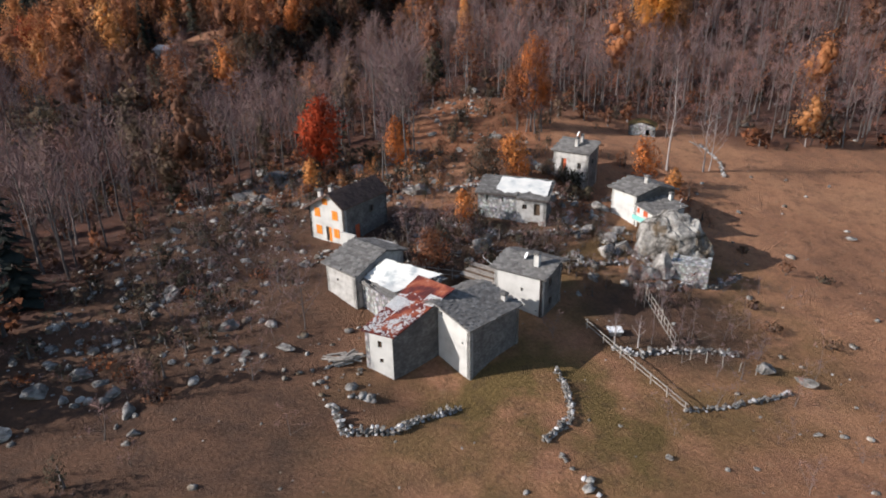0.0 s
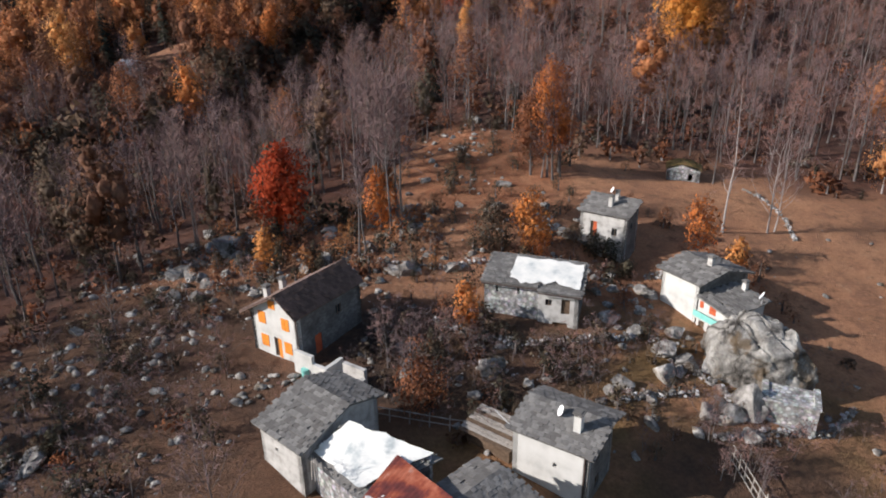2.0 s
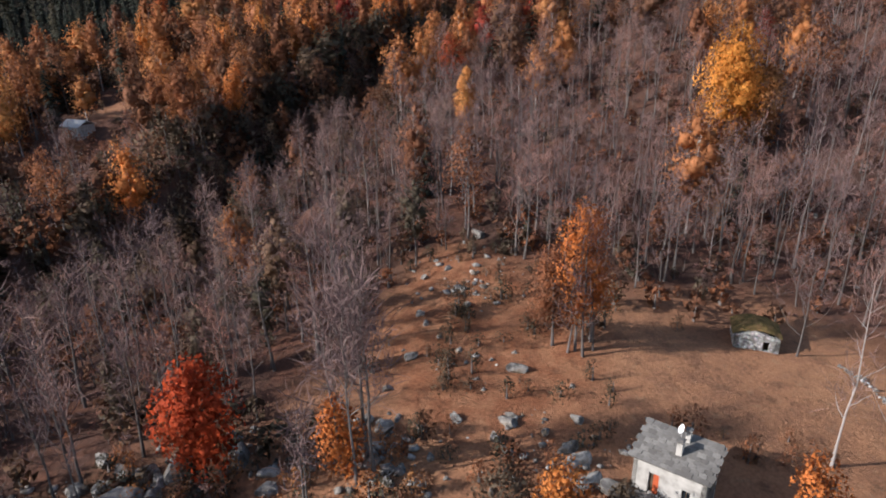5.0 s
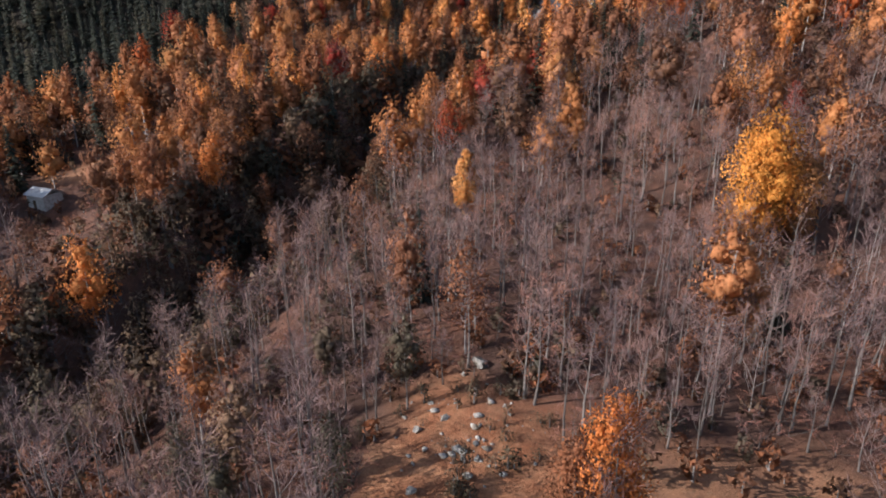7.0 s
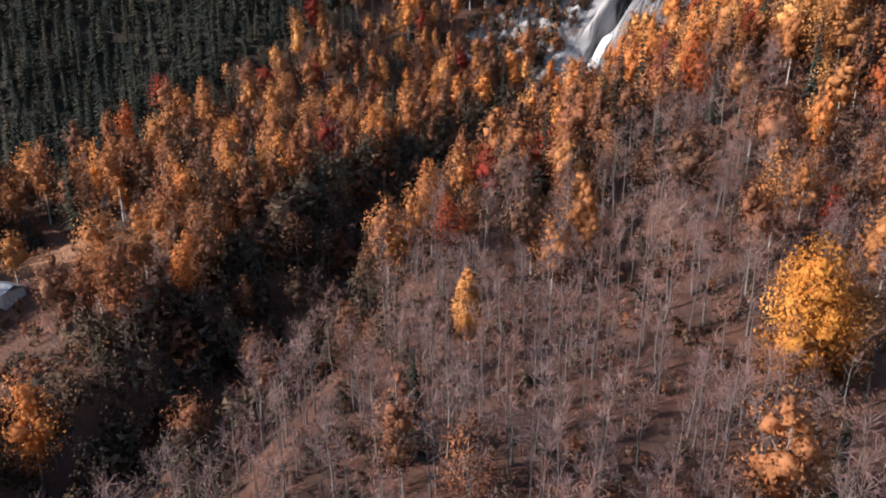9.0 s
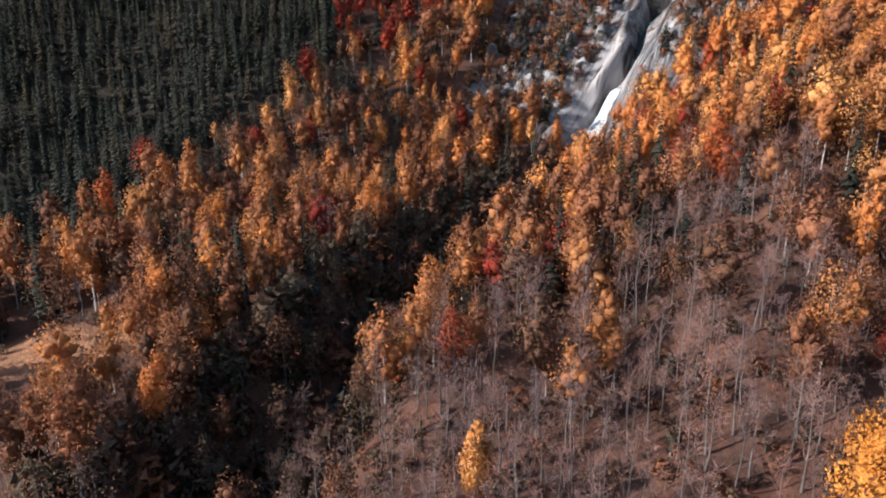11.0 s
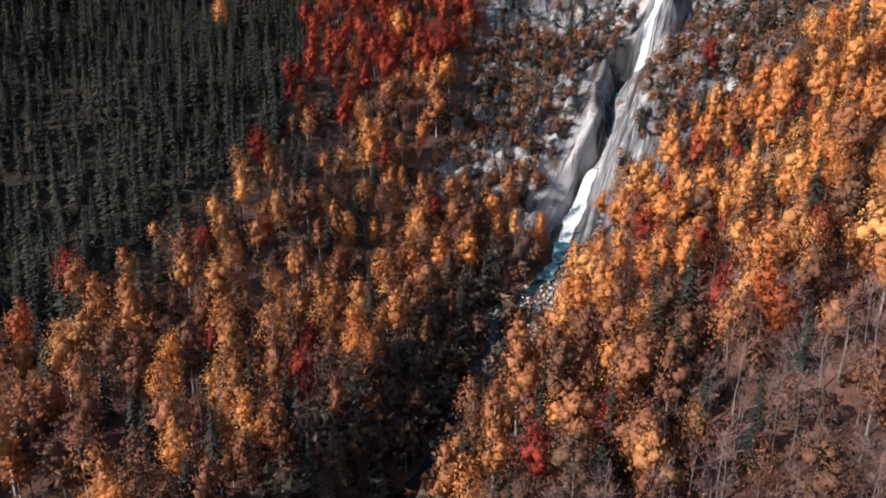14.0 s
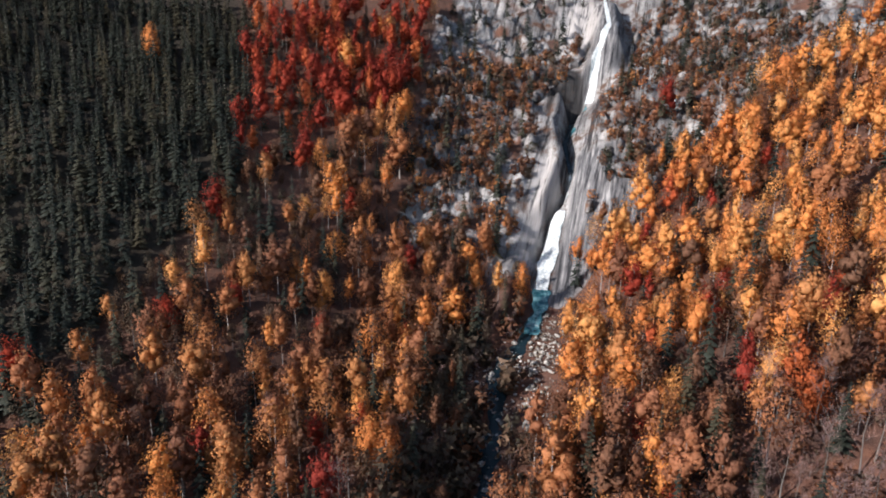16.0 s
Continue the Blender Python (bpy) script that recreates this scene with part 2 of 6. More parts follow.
rw.bump(v.outputs["Distance"], 0.8, -0.06)
M["rubble_wall"] = rw.done(rwc)
# dark stone that stands in for deep shade on walls turned from the sun
gs = Nodes("shaded_stone", 0.95)
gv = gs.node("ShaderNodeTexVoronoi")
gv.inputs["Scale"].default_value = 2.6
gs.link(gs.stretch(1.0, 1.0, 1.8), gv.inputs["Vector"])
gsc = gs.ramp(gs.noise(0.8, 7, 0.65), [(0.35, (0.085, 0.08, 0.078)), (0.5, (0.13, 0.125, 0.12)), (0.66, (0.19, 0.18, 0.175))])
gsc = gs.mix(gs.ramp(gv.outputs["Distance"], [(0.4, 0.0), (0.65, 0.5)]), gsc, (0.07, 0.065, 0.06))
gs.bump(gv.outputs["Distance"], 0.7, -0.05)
M["shaded_stone"] = gs.done(gsc)
sl = Nodes("slate", 0.9, 0.1)
M["slate"] = sl.done(sl.mix(sl.noise(2.5, 5), sl.ramp(sl.tint(), [(0.0, (0.12, 0.115, 0.113)), (0.7, (0.225, 0.218, 0.212)), (1.0, (0.31, 0.30, 0.285))]), (0.10, 0.09, 0.08)))
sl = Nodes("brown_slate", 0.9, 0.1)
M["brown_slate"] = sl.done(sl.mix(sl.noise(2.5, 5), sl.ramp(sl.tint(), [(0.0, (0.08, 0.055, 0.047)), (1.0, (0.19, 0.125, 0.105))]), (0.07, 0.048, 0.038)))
# the brown slate again, its colour lightened for the pitch facing the sun
sl = Nodes("sunlit_slate", 0.9, 0.1)
M["sunlit_slate"] = sl.done(sl.mix(sl.noise(2.5, 5), sl.ramp(sl.tint(), [(0.0, (0.19, 0.135, 0.118)), (1.0, (0.31, 0.225, 0.195))]), (0.17, 0.11, 0.09)))
M["wood"] = plain("wood", [(0.3, (0.07, 0.045, 0.03)), (0.7, (0.16, 0.11, 0.075))], 3.0)
M["grey_wood"] = plain("grey_wood", [(0.3, (0.20, 0.175, 0.15)), (0.7, (0.40, 0.36, 0.32))], 3.0)
M["orange_wood"] = plain("orange_wood", [(0.3, (0.62, 0.20, 0.03)), (0.7, (0.75, 0.28, 0.05))], 3.0, 0.5)
M["red_wood"] = plain("red_wood", [(0.3, (0.38, 0.07, 0.03)), (0.7, (0.5, 0.12, 0.05))], 3.0, 0.6)
M["dark"] = plain("dark_inside", [(0.3, 0.008), (0.7, 0.015)], 1.0)
M["sheet"] = plain("white_sheet", [(0.3, (0.36, 0.39, 0.39)), (0.4, (0.6, 0.6, 0.57)), (0.56, (0.72, 0.70, 0.65)), (0.7, (0.76, 0.74, 0.69))], 0.6, 0.6, 0.2)
M["rust"] = plain("rust", [(0.3, (0.05, 0.018, 0.018)), (0.46, (0.105, 0.026, 0.024)), (0.58, (0.22, 0.055, 0.03)), (0.68, (0.30, 0.10, 0.06)), (0.75, (0.30, 0.24, 0.22))], 0.75)
M["moss"] = plain("moss", [(0.3, (0.07, 0.06, 0.025)), (0.5, (0.16, 0.11, 0.045)), (0.7, (0.26, 0.15, 0.07))], 1.4, 0.95, 0.05, 0.8)
M["pale_stone"] = plain("pale_stone", [(0.3, (0.30, 0.285, 0.28)), (0.6, (0.52, 0.505, 0.50))], 1.6, bump=0.6)
M["metal"] = plain("metal", [(0.3, 0.35), (0.7, 0.5)], 2.0, 0.4, 0.5)
M["pipe"] = plain("brown_pipe", [(0.3, (0.05, 0.035, 0.03)), (0.7, (0.09, 0.06, 0.05))], 2.0, 0.5, 0.4)
M["white"] = plain("white_paint", [(0.3, 0.75), (0.7, 0.82)], 2.0, 0.5, 0.4)
M["green_paint"] = plain("green_paint", [(0.3, (0.16, 0.45, 0.40)), (0.7, (0.24, 0.55, 0.5))], 2.0, 0.5, 0.4)
gl = Nodes("glass", 0.05, 0.5)
M["glass"] = gl.done((0.02, 0.025, 0.03))
wt = Nodes("water", 0.3, 0.2)
wt.bump(wt.noise(0.8, 6), 0.6, 0.2)
M["water"] = wt.done(wt.mix(wt.ramp(wt.noise(0.35, 7, 0.7), [(0.6, 0.0), (0.72, 1.0)]), (0.008, 0.02, 0.026), (0.34, 0.39, 0.41)))
tw = Nodes("teal_water", 0.15, 0.5)
tw.bump(tw.noise(0.8, 6), 0.5, 0.2)
M["teal_water"] = tw.done(tw.mix(tw.ramp(tw.noise(0.4, 6, 0.7), [(0.45, 0.0), (0.65, 1.0)]), (0.02, 0.09, 0.11), (0.16, 0.30, 0.33)))
wf = Nodes("white_water", 0.6, 0.3)
wf.bump(wf.noise(0.6, 6, 0.6, wf.stretch(2.0, 2.0, 0.25)), 0.7, 0.4)
M["white_water"] = wf.done(wf.mix(wf.ramp(wf.noise(0.5, 6, 0.6, wf.stretch(2.2, 2.2, 0.2)), [(0.38, 0.0), (0.62, 1.0)]), (0.32, 0.37, 0.39), (0.66, 0.67, 0.67)))


# ---- small builders ----
def mesh_of(name, verts, tris, normals=None, material=None, tint=None, smooth=False):
    """A mesh from arrays of places and triangles."""
    me = bpy.data.meshes.new(name)
    verts, tris = np.asarray(verts, np.float32), np.asarray(tris, np.int32)
    me.vertices.add(len(verts))
    me.vertices.foreach_set("co", verts.ravel())
    me.loops.add(tris.size)
    me.loops.foreach_set("vertex_index", tris.ravel())
    me.polygons.add(len(tris))
    me.polygons.foreach_set("loop_start", np.arange(0, tris.size, 3, dtype=np.int32))
    if tint is not None:
        me.attributes.new("tint", "FLOAT", "POINT").data.foreach_set("value", np.asarray(tint, np.float32))
    if normals is not None:
        me.attributes.new("out", "FLOAT_VECTOR", "POINT").data.foreach_set("vector", np.asarray(normals, np.float32).ravel())
    if smooth:
        me.polygons.foreach_set("use_smooth", np.ones(len(tris), bool))
    me.materials.append(material)
    me.update(calc_edges=True)
    return me


def part(name, bm, material, parent=None, label=""):
    """Links a bmesh as one mesh object, under a thing or a part."""
    me = bpy.data.meshes.new(name)
    bmesh.ops.remove_doubles(bm, verts=bm.verts, dist=0.0005)
    bmesh.ops.recalc_face_normals(bm, faces=bm.faces)
    bm.to_mesh(me)
    bm.free()
    me.materials.append(material)
    ob = new(name, me)
    ob.parent = parent
    return tagged(ob, label)


def thing(name, m, label, category, group=""):
    ob = tagged(new(name), label, category, group)
    ob.matrix_world = m
    return ob


def box(bm, x0, x1, y0, y1, z0, z1):
    v = [bm.verts.new((x, y, z)) for z in (z0, z1) for x, y in ((x0, y0), (x1, y0), (x1, y1), (x0, y1))]
    for f in ((3, 2, 1, 0), (4, 5, 6, 7), (0, 1, 5, 4), (1, 2, 6, 5), (2, 3, 7, 6), (3, 0, 4, 7)):
        bm.faces.new([v[i] for i in f])
    return v


def boxes(*sizes):
    bm = bmesh.new()
    for s in sizes:
        box(bm, *s)
    return bm


def prism(bm, outline, a, b):
    """A solid between two outlines that run through the same corners: a and b map an outline corner to a place."""
    lo, hi = [bm.verts.new(a(p)) for p in outline], [bm.verts.new(b(p)) for p in outline]
    n = len(outline)
    bm.faces.new(lo), bm.faces.new(hi[::-1])
    for i in range(n):
        bm.faces.new((lo[i], lo[(i + 1) % n], hi[(i + 1) % n], hi[i]))


def tube(path, radii, sides=5):
    """Arrays of a tapered round bar along a path."""
    path = np.asarray(path, float)
    d = np.gradient(path, axis=0)
    d /= np.linalg.norm(d, axis=1)[:, None] + 1e-9
    ref = np.where(np.abs(d[:, 2:3]) > 0.9, [[1.0, 0, 0]], [[0, 0, 1.0]])
    a = np.cross(d, ref)
    a /= np.linalg.norm(a, axis=1)[:, None] + 1e-9
    b = np.cross(d, a)
    ang = np.arange(sides) * 2 * np.pi / sides
    r = np.asarray(radii, float)[:, None, None]
    v = path[:, None] + r * (np.cos(ang)[None, :, None] * a[:, None] + np.sin(ang)[None, :, None] * b[:, None])
    t = []
    for i in range(len(path) - 1):
        for k in range(sides):
            p, q = i * sides + k, i * sides + (k + 1) % sides
            t += [(p, q, p + sides), (q, q + sides, p + sides)]
    return v.reshape(-1, 3), np.array(t)


def join(pieces):
    vs, ts, n = [], [], 0
    for v, t in pieces:
        vs.append(v), ts.append(np.asarray(t) + n)
        n += len(v)
    return np.concatenate(vs), np.concatenate(ts)


# ---- lie of the land ----
HEIGHTS = np.array([
    [-10.1, -7.1, -4.2, -2.9, -2.5, -2.2, -3.9, -10.1, -20.7],
    [-10.7, -7.1, -2.6, 1.0, -1.1, -4.7, -4.3, -10.2, -17.6],
    [-11.4, -8.6, -4.4, 2.4, 1.1, -10.3, -6.6, -8.4, -8.2],
    [-9.9, -9.2, -11.3, -8.6, 13.3, -0.3, -8.3, 1.6, 13.4],
    [-4.9, -3.7, -2.7, -3.2, 7.1, 7.5, 17.2, 31.3, 43.6],
    [8.0, 4.0, 5.6, 18.3, 23.8, 40.3, 61.5, 69.1, 76.0],
    [33.8, 19.7, 9.6, 23.4, 20.7, 38.7, 83.8, 98.9, 107.3],
    [72.5, 55.8, 46.2, 51.3, 25.4, 29.0, 95.6, 117.4, 134.8],
    [120.1, 101.0, 88.5, 89.5, 84.6, 82.7, 103.8, 130.1, 161.2],
    [167.5, 140.0, 117.0, 111.9, 117.4, 105.7, 108.6, 149.0, 189.6],
    [209.3, 177.6, 155.1, 152.6, 160.0, 159.8, 163.4, 187.6, 217.1]
])
RIVER = np.array([(-150, 70, -16), (-100, 120, -9), (-54, 163, -9), (-42, 190, -4), (-24, 230, 5), (-7, 262, 14), (7, 284, 20), (20.5, 312, 26), (24, 324, 29), (36, 334, 31.5), (50.5, 351, 35.5), (59, 367, 43), (65, 377, 51), (72, 388, 61), (86, 404, 78), (94, 427, 87), (104, 441, 93), (114, 446, 97), (122, 453, 112), (133, 463, 129), (145, 490, 147)], float)


def spline_weights(u, n):
    u = np.clip(u, -0.999, n - 0.001)
    i = np.floor(u).astype(int)
    f = u - i
    return i, np.stack([(1 - f) ** 3, 3 * f ** 3 - 6 * f ** 2 + 4, -3 * f ** 3 + 3 * f ** 2 + 3 * f + 1, f ** 3], -1) / 6


PADDED = np.pad(HEIGHTS, 3, mode="reflect", reflect_type="odd")


def wobble(x, y, size, seed=0.0):
    """Smooth rolling noise out of crossed waves, from -1 to 1."""
    s = 0.0
    for k in range(5):
        a = seed * 1.7 + k * 2.39996
        s = s + np.sin((x * np.cos(a) + y * np.sin(a)) / size * (1 + 0.37 * k) * 2.1 + seed * (k + 1) * 3.1)
    return s / 3.2


def to_river(x, y):
    """Distance to the river's line, and the river's height there."""
    x, y = np.asarray(x, float), np.asarray(y, float)
    best, zr = np.full(x.shape, 1e9), np.zeros(x.shape)
    for (ax, ay, az), (bx, by, bz) in zip(RIVER[:-1], RIVER[1:]):
        dx, dy = bx - ax, by - ay
        f = np.clip(((x - ax) * dx + (y - ay) * dy) / (dx * dx + dy * dy), 0, 1)
        d = np.hypot(x - ax - f * dx, y - ay - f * dy)
        near = d < best
        best, zr = np.where(near, d, best), np.where(near, az + f * (bz - az), zr)
    return best, zr


def smooth01(a, b, x):
    f = np.clip((x - a) / (b - a), 0, 1)
    return f * f * (3 - 2 * f)


CLEFT = ((84, 401.5), (79, 396.5), (75.5, 394), (68.6, 386.5), (64, 380), (58.6, 374))
PALE_STRIP = ((73, 409), (78, 406), (79, 398), (76, 394.5), (68, 388), (62.5, 380), (56, 372), (48, 368), (58, 384), (65, 396))
PALE_DOME = ((128, 512), (134, 517), (150, 506), (137, 478), (129, 477), (110, 457), (113, 468), (116, 480))
GREY_SLAB = ((90, 407), (97, 402), (99, 383), (84, 362), (76, 357), (57, 350), (54, 352.5), (63, 366), (75, 383))
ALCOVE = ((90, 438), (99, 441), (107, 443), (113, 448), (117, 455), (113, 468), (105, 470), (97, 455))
STREAKED_CLIFF = ((98, 399), (106, 385), (104, 372), (92, 356), (82, 360), (90, 380))


def to_line(x, y, line):
    """Distance in plan to a crooked line."""
    best = np.full(np.shape(x), 1e9)
    for (ax, ay), (bx, by) in zip(line[:-1], line[1:]):
        f = np.clip(((x - ax) * (bx - ax) + (y - ay) * (by - ay)) / ((bx - ax) ** 2 + (by - ay) ** 2), 0, 1)
        best = np.minimum(best, np.hypot(x - ax - f * (bx - ax), y - ay - f * (by - ay)))
    return best


def inside(x, y, ring, soft=1.2):
    """1 within a ring of plan corners, fading out over its edge."""
    odd = np.zeros(np.shape(x), bool)
    for (ax, ay), (bx, by) in zip(ring, ring[1:] + ring[:1]):
        if ay != by:
            odd ^= ((ay > y) != (by > y)) & (x < (bx - ax) * (y - ay) / (by - ay) + ax)
    d = to_line(x, y, ring + ring[:1])
    return smooth01(-soft, soft, np.where(odd, d, -d))


def rockiness(x, y, bare=False):
    """Where the bare rock of the fall's cliffs lies: 0 to 1."""
    d, _ = to_river(x, y)
    band = smooth01(352, 372, y) * (1 - smooth01(14, 24, d))
    left = smooth01(8, 22, x - 0.4 * (y - 400)) * smooth01(378, 398, y + 0.3 * x) * (1 - smooth01(45, 70, x - 0.5 * (y - 400)))
    right = smooth01(364, 382, y - 0.05 * (x - 100)) * smooth01(60, 90, x)
    if bare:
        return np.maximum(band, np.maximum(left, right))
    patch = 0.6 + 0.4 * wobble(x, y, 13.0, 2.0)
    return np.maximum(band, np.maximum(left, right) * patch)


def ground_z(x, y):
    x, y = np.asarray(x, float), np.asarray(y, float)
    xc, yc = np.clip(x, -320, 320), np.clip(y, -110, 590)
    i, wx = spline_weights((xc + 260) / 65, 9)
    j, wy = spline_weights((yc + 60) / 60, 11)
    z = 0.0
    for a in range(4):
        for b in range(4):
            z = z + wy[..., b] * wx[..., a] * PADDED[j + b + 2, i + a + 2]
    z = z + np.clip(y - 590, 0, 600) * 0.75 - np.clip(-110 - y, 0, 900) * 0.12 + (np.abs(x) - np.abs(xc)) * np.where(y > 250, 0.2, -0.05)
    far = smooth01(110, 170, y)
    z = z + far * (2.2 * wobble(x, y, 34.0, 1.0) + 0.8 * wobble(x, y, 12.0, 4.0)) + 0.22 * wobble(x, y, 14.0, 3.0) + 0.08 * wobble(x, y, 4.0, 5.0)
    # the yard below the red door, the dip before the barns, the shelf under the low house
    z = z - 2.4 * np.exp(-((x - 23.5) / 5.5) ** 2 - ((y - 98.5) / 6.0) ** 2) - 1.6 * np.exp(-((x + 1.5) / 7.0) ** 2 - ((y - 50) / 4.0) ** 2) + 1.0 * np.exp(-((x + 15) / 5.0) ** 2 - ((y - 64) / 4.0) ** 2)
    r = rockiness(x, y)
    z = z + r * (1 - smooth01(352, 372, y) * (1 - smooth01(10, 18, to_river(x, y)[0]))) * (6.0 * np.abs(wobble(x, y, 12.0, 6.0)) + 3.2 * np.abs(wobble(x, y, 5.0, 7.0)) + 1.2 * np.abs(wobble(x, y, 2.2, 13.0)) - 4.0)
    d, zr = to_river(x, y)
    u = x - np.interp(y, RIVER[:, 1], RIVER[:, 0])
    # the far bank rises steeply out of the gully, and the slope above the near bank swells
    bank = smooth01(140, 165, y) * (3.0 - 0.8 * smooth01(225, 265, y)) * (1 - smooth01(300, 335, y))
    z = z + np.where(u < 0, bank * smooth01(3.5, 15, d) * (1 - smooth01(30, 62, d)), 0.0)
    z = z + 8.0 * np.exp(-((x - 72) / 26.0) ** 2 - ((y - 268) / 26.0) ** 2)
    wide = np.where((u < 0) & (y < 330), 15.0, 30 - 18 * smooth01(340, 380, y))
    z = z + (zr - z) * (1 - smooth01(3.0, wide, d))
    # the slot, with a ridge raised on its sunward side to keep it in shade
    slot = smooth01(386, 392, y) * (1 - smooth01(440, 448, y))
    z = z - slot * 8.0 * np.exp(-(d / 2.0) ** 2) + slot * 5.0 * np.exp(-((u + 6.5) / 3.0) ** 2)
    # a crooked cleft beside the lower fall, and the dark rib of rock at its foot
    z = z - 6.0 * np.exp(-(to_line(x, y, CLEFT) / 1.15) ** 2)
    z = z + 8.0 * smooth01(338, 350, y) * (1 - smooth01(364, 374, y)) * np.exp(-((u + 12.5) / 4.5) ** 2)
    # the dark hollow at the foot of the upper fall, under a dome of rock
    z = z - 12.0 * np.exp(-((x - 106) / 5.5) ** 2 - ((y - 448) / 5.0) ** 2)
    # a rise of rock added on the sunward side to shade the hollow
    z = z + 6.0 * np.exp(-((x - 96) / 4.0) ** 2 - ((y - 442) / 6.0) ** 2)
    return z + 4.0 * np.exp(-((u + 17) / 7.0) ** 2) * smooth01(448, 456, y) * (1 - smooth01(490, 500, y)) - 5.0 * np.exp(-((u + 4.5) / 1.6) ** 2) * smooth01(442, 450, y) * (1 - smooth01(458, 466, y))


def gz(x, y):
    return float(ground_z(np.array([x]), np.array([y]))[0])


EDGE = ((-300, -20), (-62, 8), (-49, 20), (-45, 62), (-41, 96), (-25, 109), (-9, 116), (-7, 142), (3, 151), (11, 145), (18, 131), (30, 136), (44, 138), (58, 126), (80, 128), (120, 122), (300, 100))


def wood_edge(x):
    return np.interp(x, [p[0] for p in EDGE], [p[1] for p in EDGE])


xs = np.concatenate([np.arange(-1500, -200, 100), np.arange(-200, -60, 4), np.arange(-60, 45, 1.0), np.arange(45, 102, 0.75), np.arange(102, 140, 1.0), np.arange(140, 240, 3.0), np.arange(240, 1500, 100)])
ys = np.concatenate([np.arange(-1200, -20, 100), np.arange(-20, 30, 4), np.arange(30, 160, 1.0), np.arange(160, 340, 4), np.arange(340, 345, 1.0), np.arange(345, 425, 0.8), np.arange(425, 470, 1.25), np.arange(470, 520, 3.0), np.arange(520, 1300, 60)])
gx, gy = np.meshgrid(xs, ys)
gh = ground_z(gx, gy)
nx, ny = len(xs), len(ys)
q = (np.arange(ny - 1)[:, None] * nx + np.arange(nx - 1)[None]).ravel()
land = mesh_of("ground", np.stack([gx, gy, gh], -1).reshape(-1, 3), np.concatenate([np.stack([q, q + 1, q + nx + 1], -1), np.stack([q, q + nx + 1, q + nx], -1)]), None, M["ground"], smooth=True)
field = 1 - smooth01(0.8, 1.1, np.hypot((gx + 86) / 24, (gy - 248) / 11))
litter_mask = (1 - field) * smooth01(-8, 10, gy - wood_edge(gx) + 5 * wobble(gx, gy, 9.0, 8.0))
green_mask = (1 - smooth01(18, 30, np.hypot(gx - 17, gy - 64))) + (1 - smooth01(10, 22, np.hypot(gx - 3, (gy - 42) * 1.2)))
rusty_mask = (1 - smooth01(0.6, 1.1, np.hypot((gx - 6) / 16, (gy - 130) / 27))) + 0.7 * (1 - smooth01(0.5, 1.1, np.hypot((gx - 16) / 9, (gy - 96) / 9)))
for key, mask in (("rusty", rusty_mask), ("litter", litter_mask), ("dark", smooth01(-6, 6, np.interp(gy, [200, 280, 330, 393, 427, 480, 560], [-196, -146, -95, -46, -38, -36, -36]) - gx)), ("scrub", (1 - smooth01(-16, 2, gx + 4 * wobble(gx, gy, 8.0, 12.0))) * (1 - smooth01(88, 100, gy)) + (1 - smooth01(7, 13, np.hypot((gx - 2) * 0.8, gy - 79))) + (1 - smooth01(6, 12, np.hypot(gx - 24, gy - 63)))), ("green", green_mask), ("rock", np.max([rockiness(gx, gy), *[inside(gx, gy, ring, 2.5) for ring in (PALE_DOME, PALE_STRIP, GREY_SLAB, STREAKED_CLIFF, ALCOVE)]], axis=0)), ("wet_shadow", inside(gx, gy, ALCOVE, 1.5)), ("slab", np.maximum(np.maximum(inside(gx, gy, GREY_SLAB, 2.0), inside(gx, gy, STREAKED_CLIFF, 2.0)), smooth01(446, 452, gy) * (1 - smooth01(5, 9, to_river(gx, gy)[0])))), ("pale", np.maximum(inside(gx, gy, PALE_STRIP), inside(gx, gy, PALE_DOME, 2.0)))):
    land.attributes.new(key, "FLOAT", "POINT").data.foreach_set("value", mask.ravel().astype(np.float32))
tagged(new("ground", land), "autumn mountain ground of brown meadow, leaf litter and bare rock", "ground", kind="structure")


# ---- trees ----
rng = np.random.default_rng(7)


def unit(v):
    return v / (np.linalg.norm(v, axis=-1, keepdims=True) + 1e-9)


def leaf_quads(centres, size, out=None, flat=0.0):
    """Small bent leaf clumps, each of two triangles, about the given places."""
    n = len(centres)
    nor = unit(rng.normal(size=(n, 3)) + (0 if out is None else 0.9 * out) + np.array([0, 0, flat]))
    a = unit(np.cross(nor, rng.normal(size=(n, 3))))
    b = np.cross(nor, a)
    s = size * rng.uniform(0.6, 1.25, (n, 1))
    v = np.stack([centres - a * s, centres + b * s * 0.8 + nor * s * 0.3, centres + a * s, centres - b * s * 0.8 + nor * s * 0.15], 1).reshape(-1, 3)
    k = np.arange(n)[:, None] * 4
    face = np.repeat(unit((nor if out is None else out) + 0.35 * rng.normal(size=(n, 3))), 4, axis=0)
    return v, np.concatenate([k + [[0, 1, 2]], k + [[0, 2, 3]]]), face


_bm = bmesh.new()
bmesh.ops.create_icosphere(_bm, subdivisions=2, radius=1.0)
_bm.verts.index_update()
ICO2_V = np.array([v.co for v in _bm.verts])
ICO2_T = np.array([[v.index for v in f.verts] for f in _bm.faces])
_bm.clear()
bmesh.ops.create_icosphere(_bm, subdivisions=1, radius=1.0)
_bm.verts.index_update()
ICO_V = np.array([v.co for v in _bm.verts])
ICO_T = np.array([[v.index for v in f.verts] for f in _bm.faces])
_bm.free()


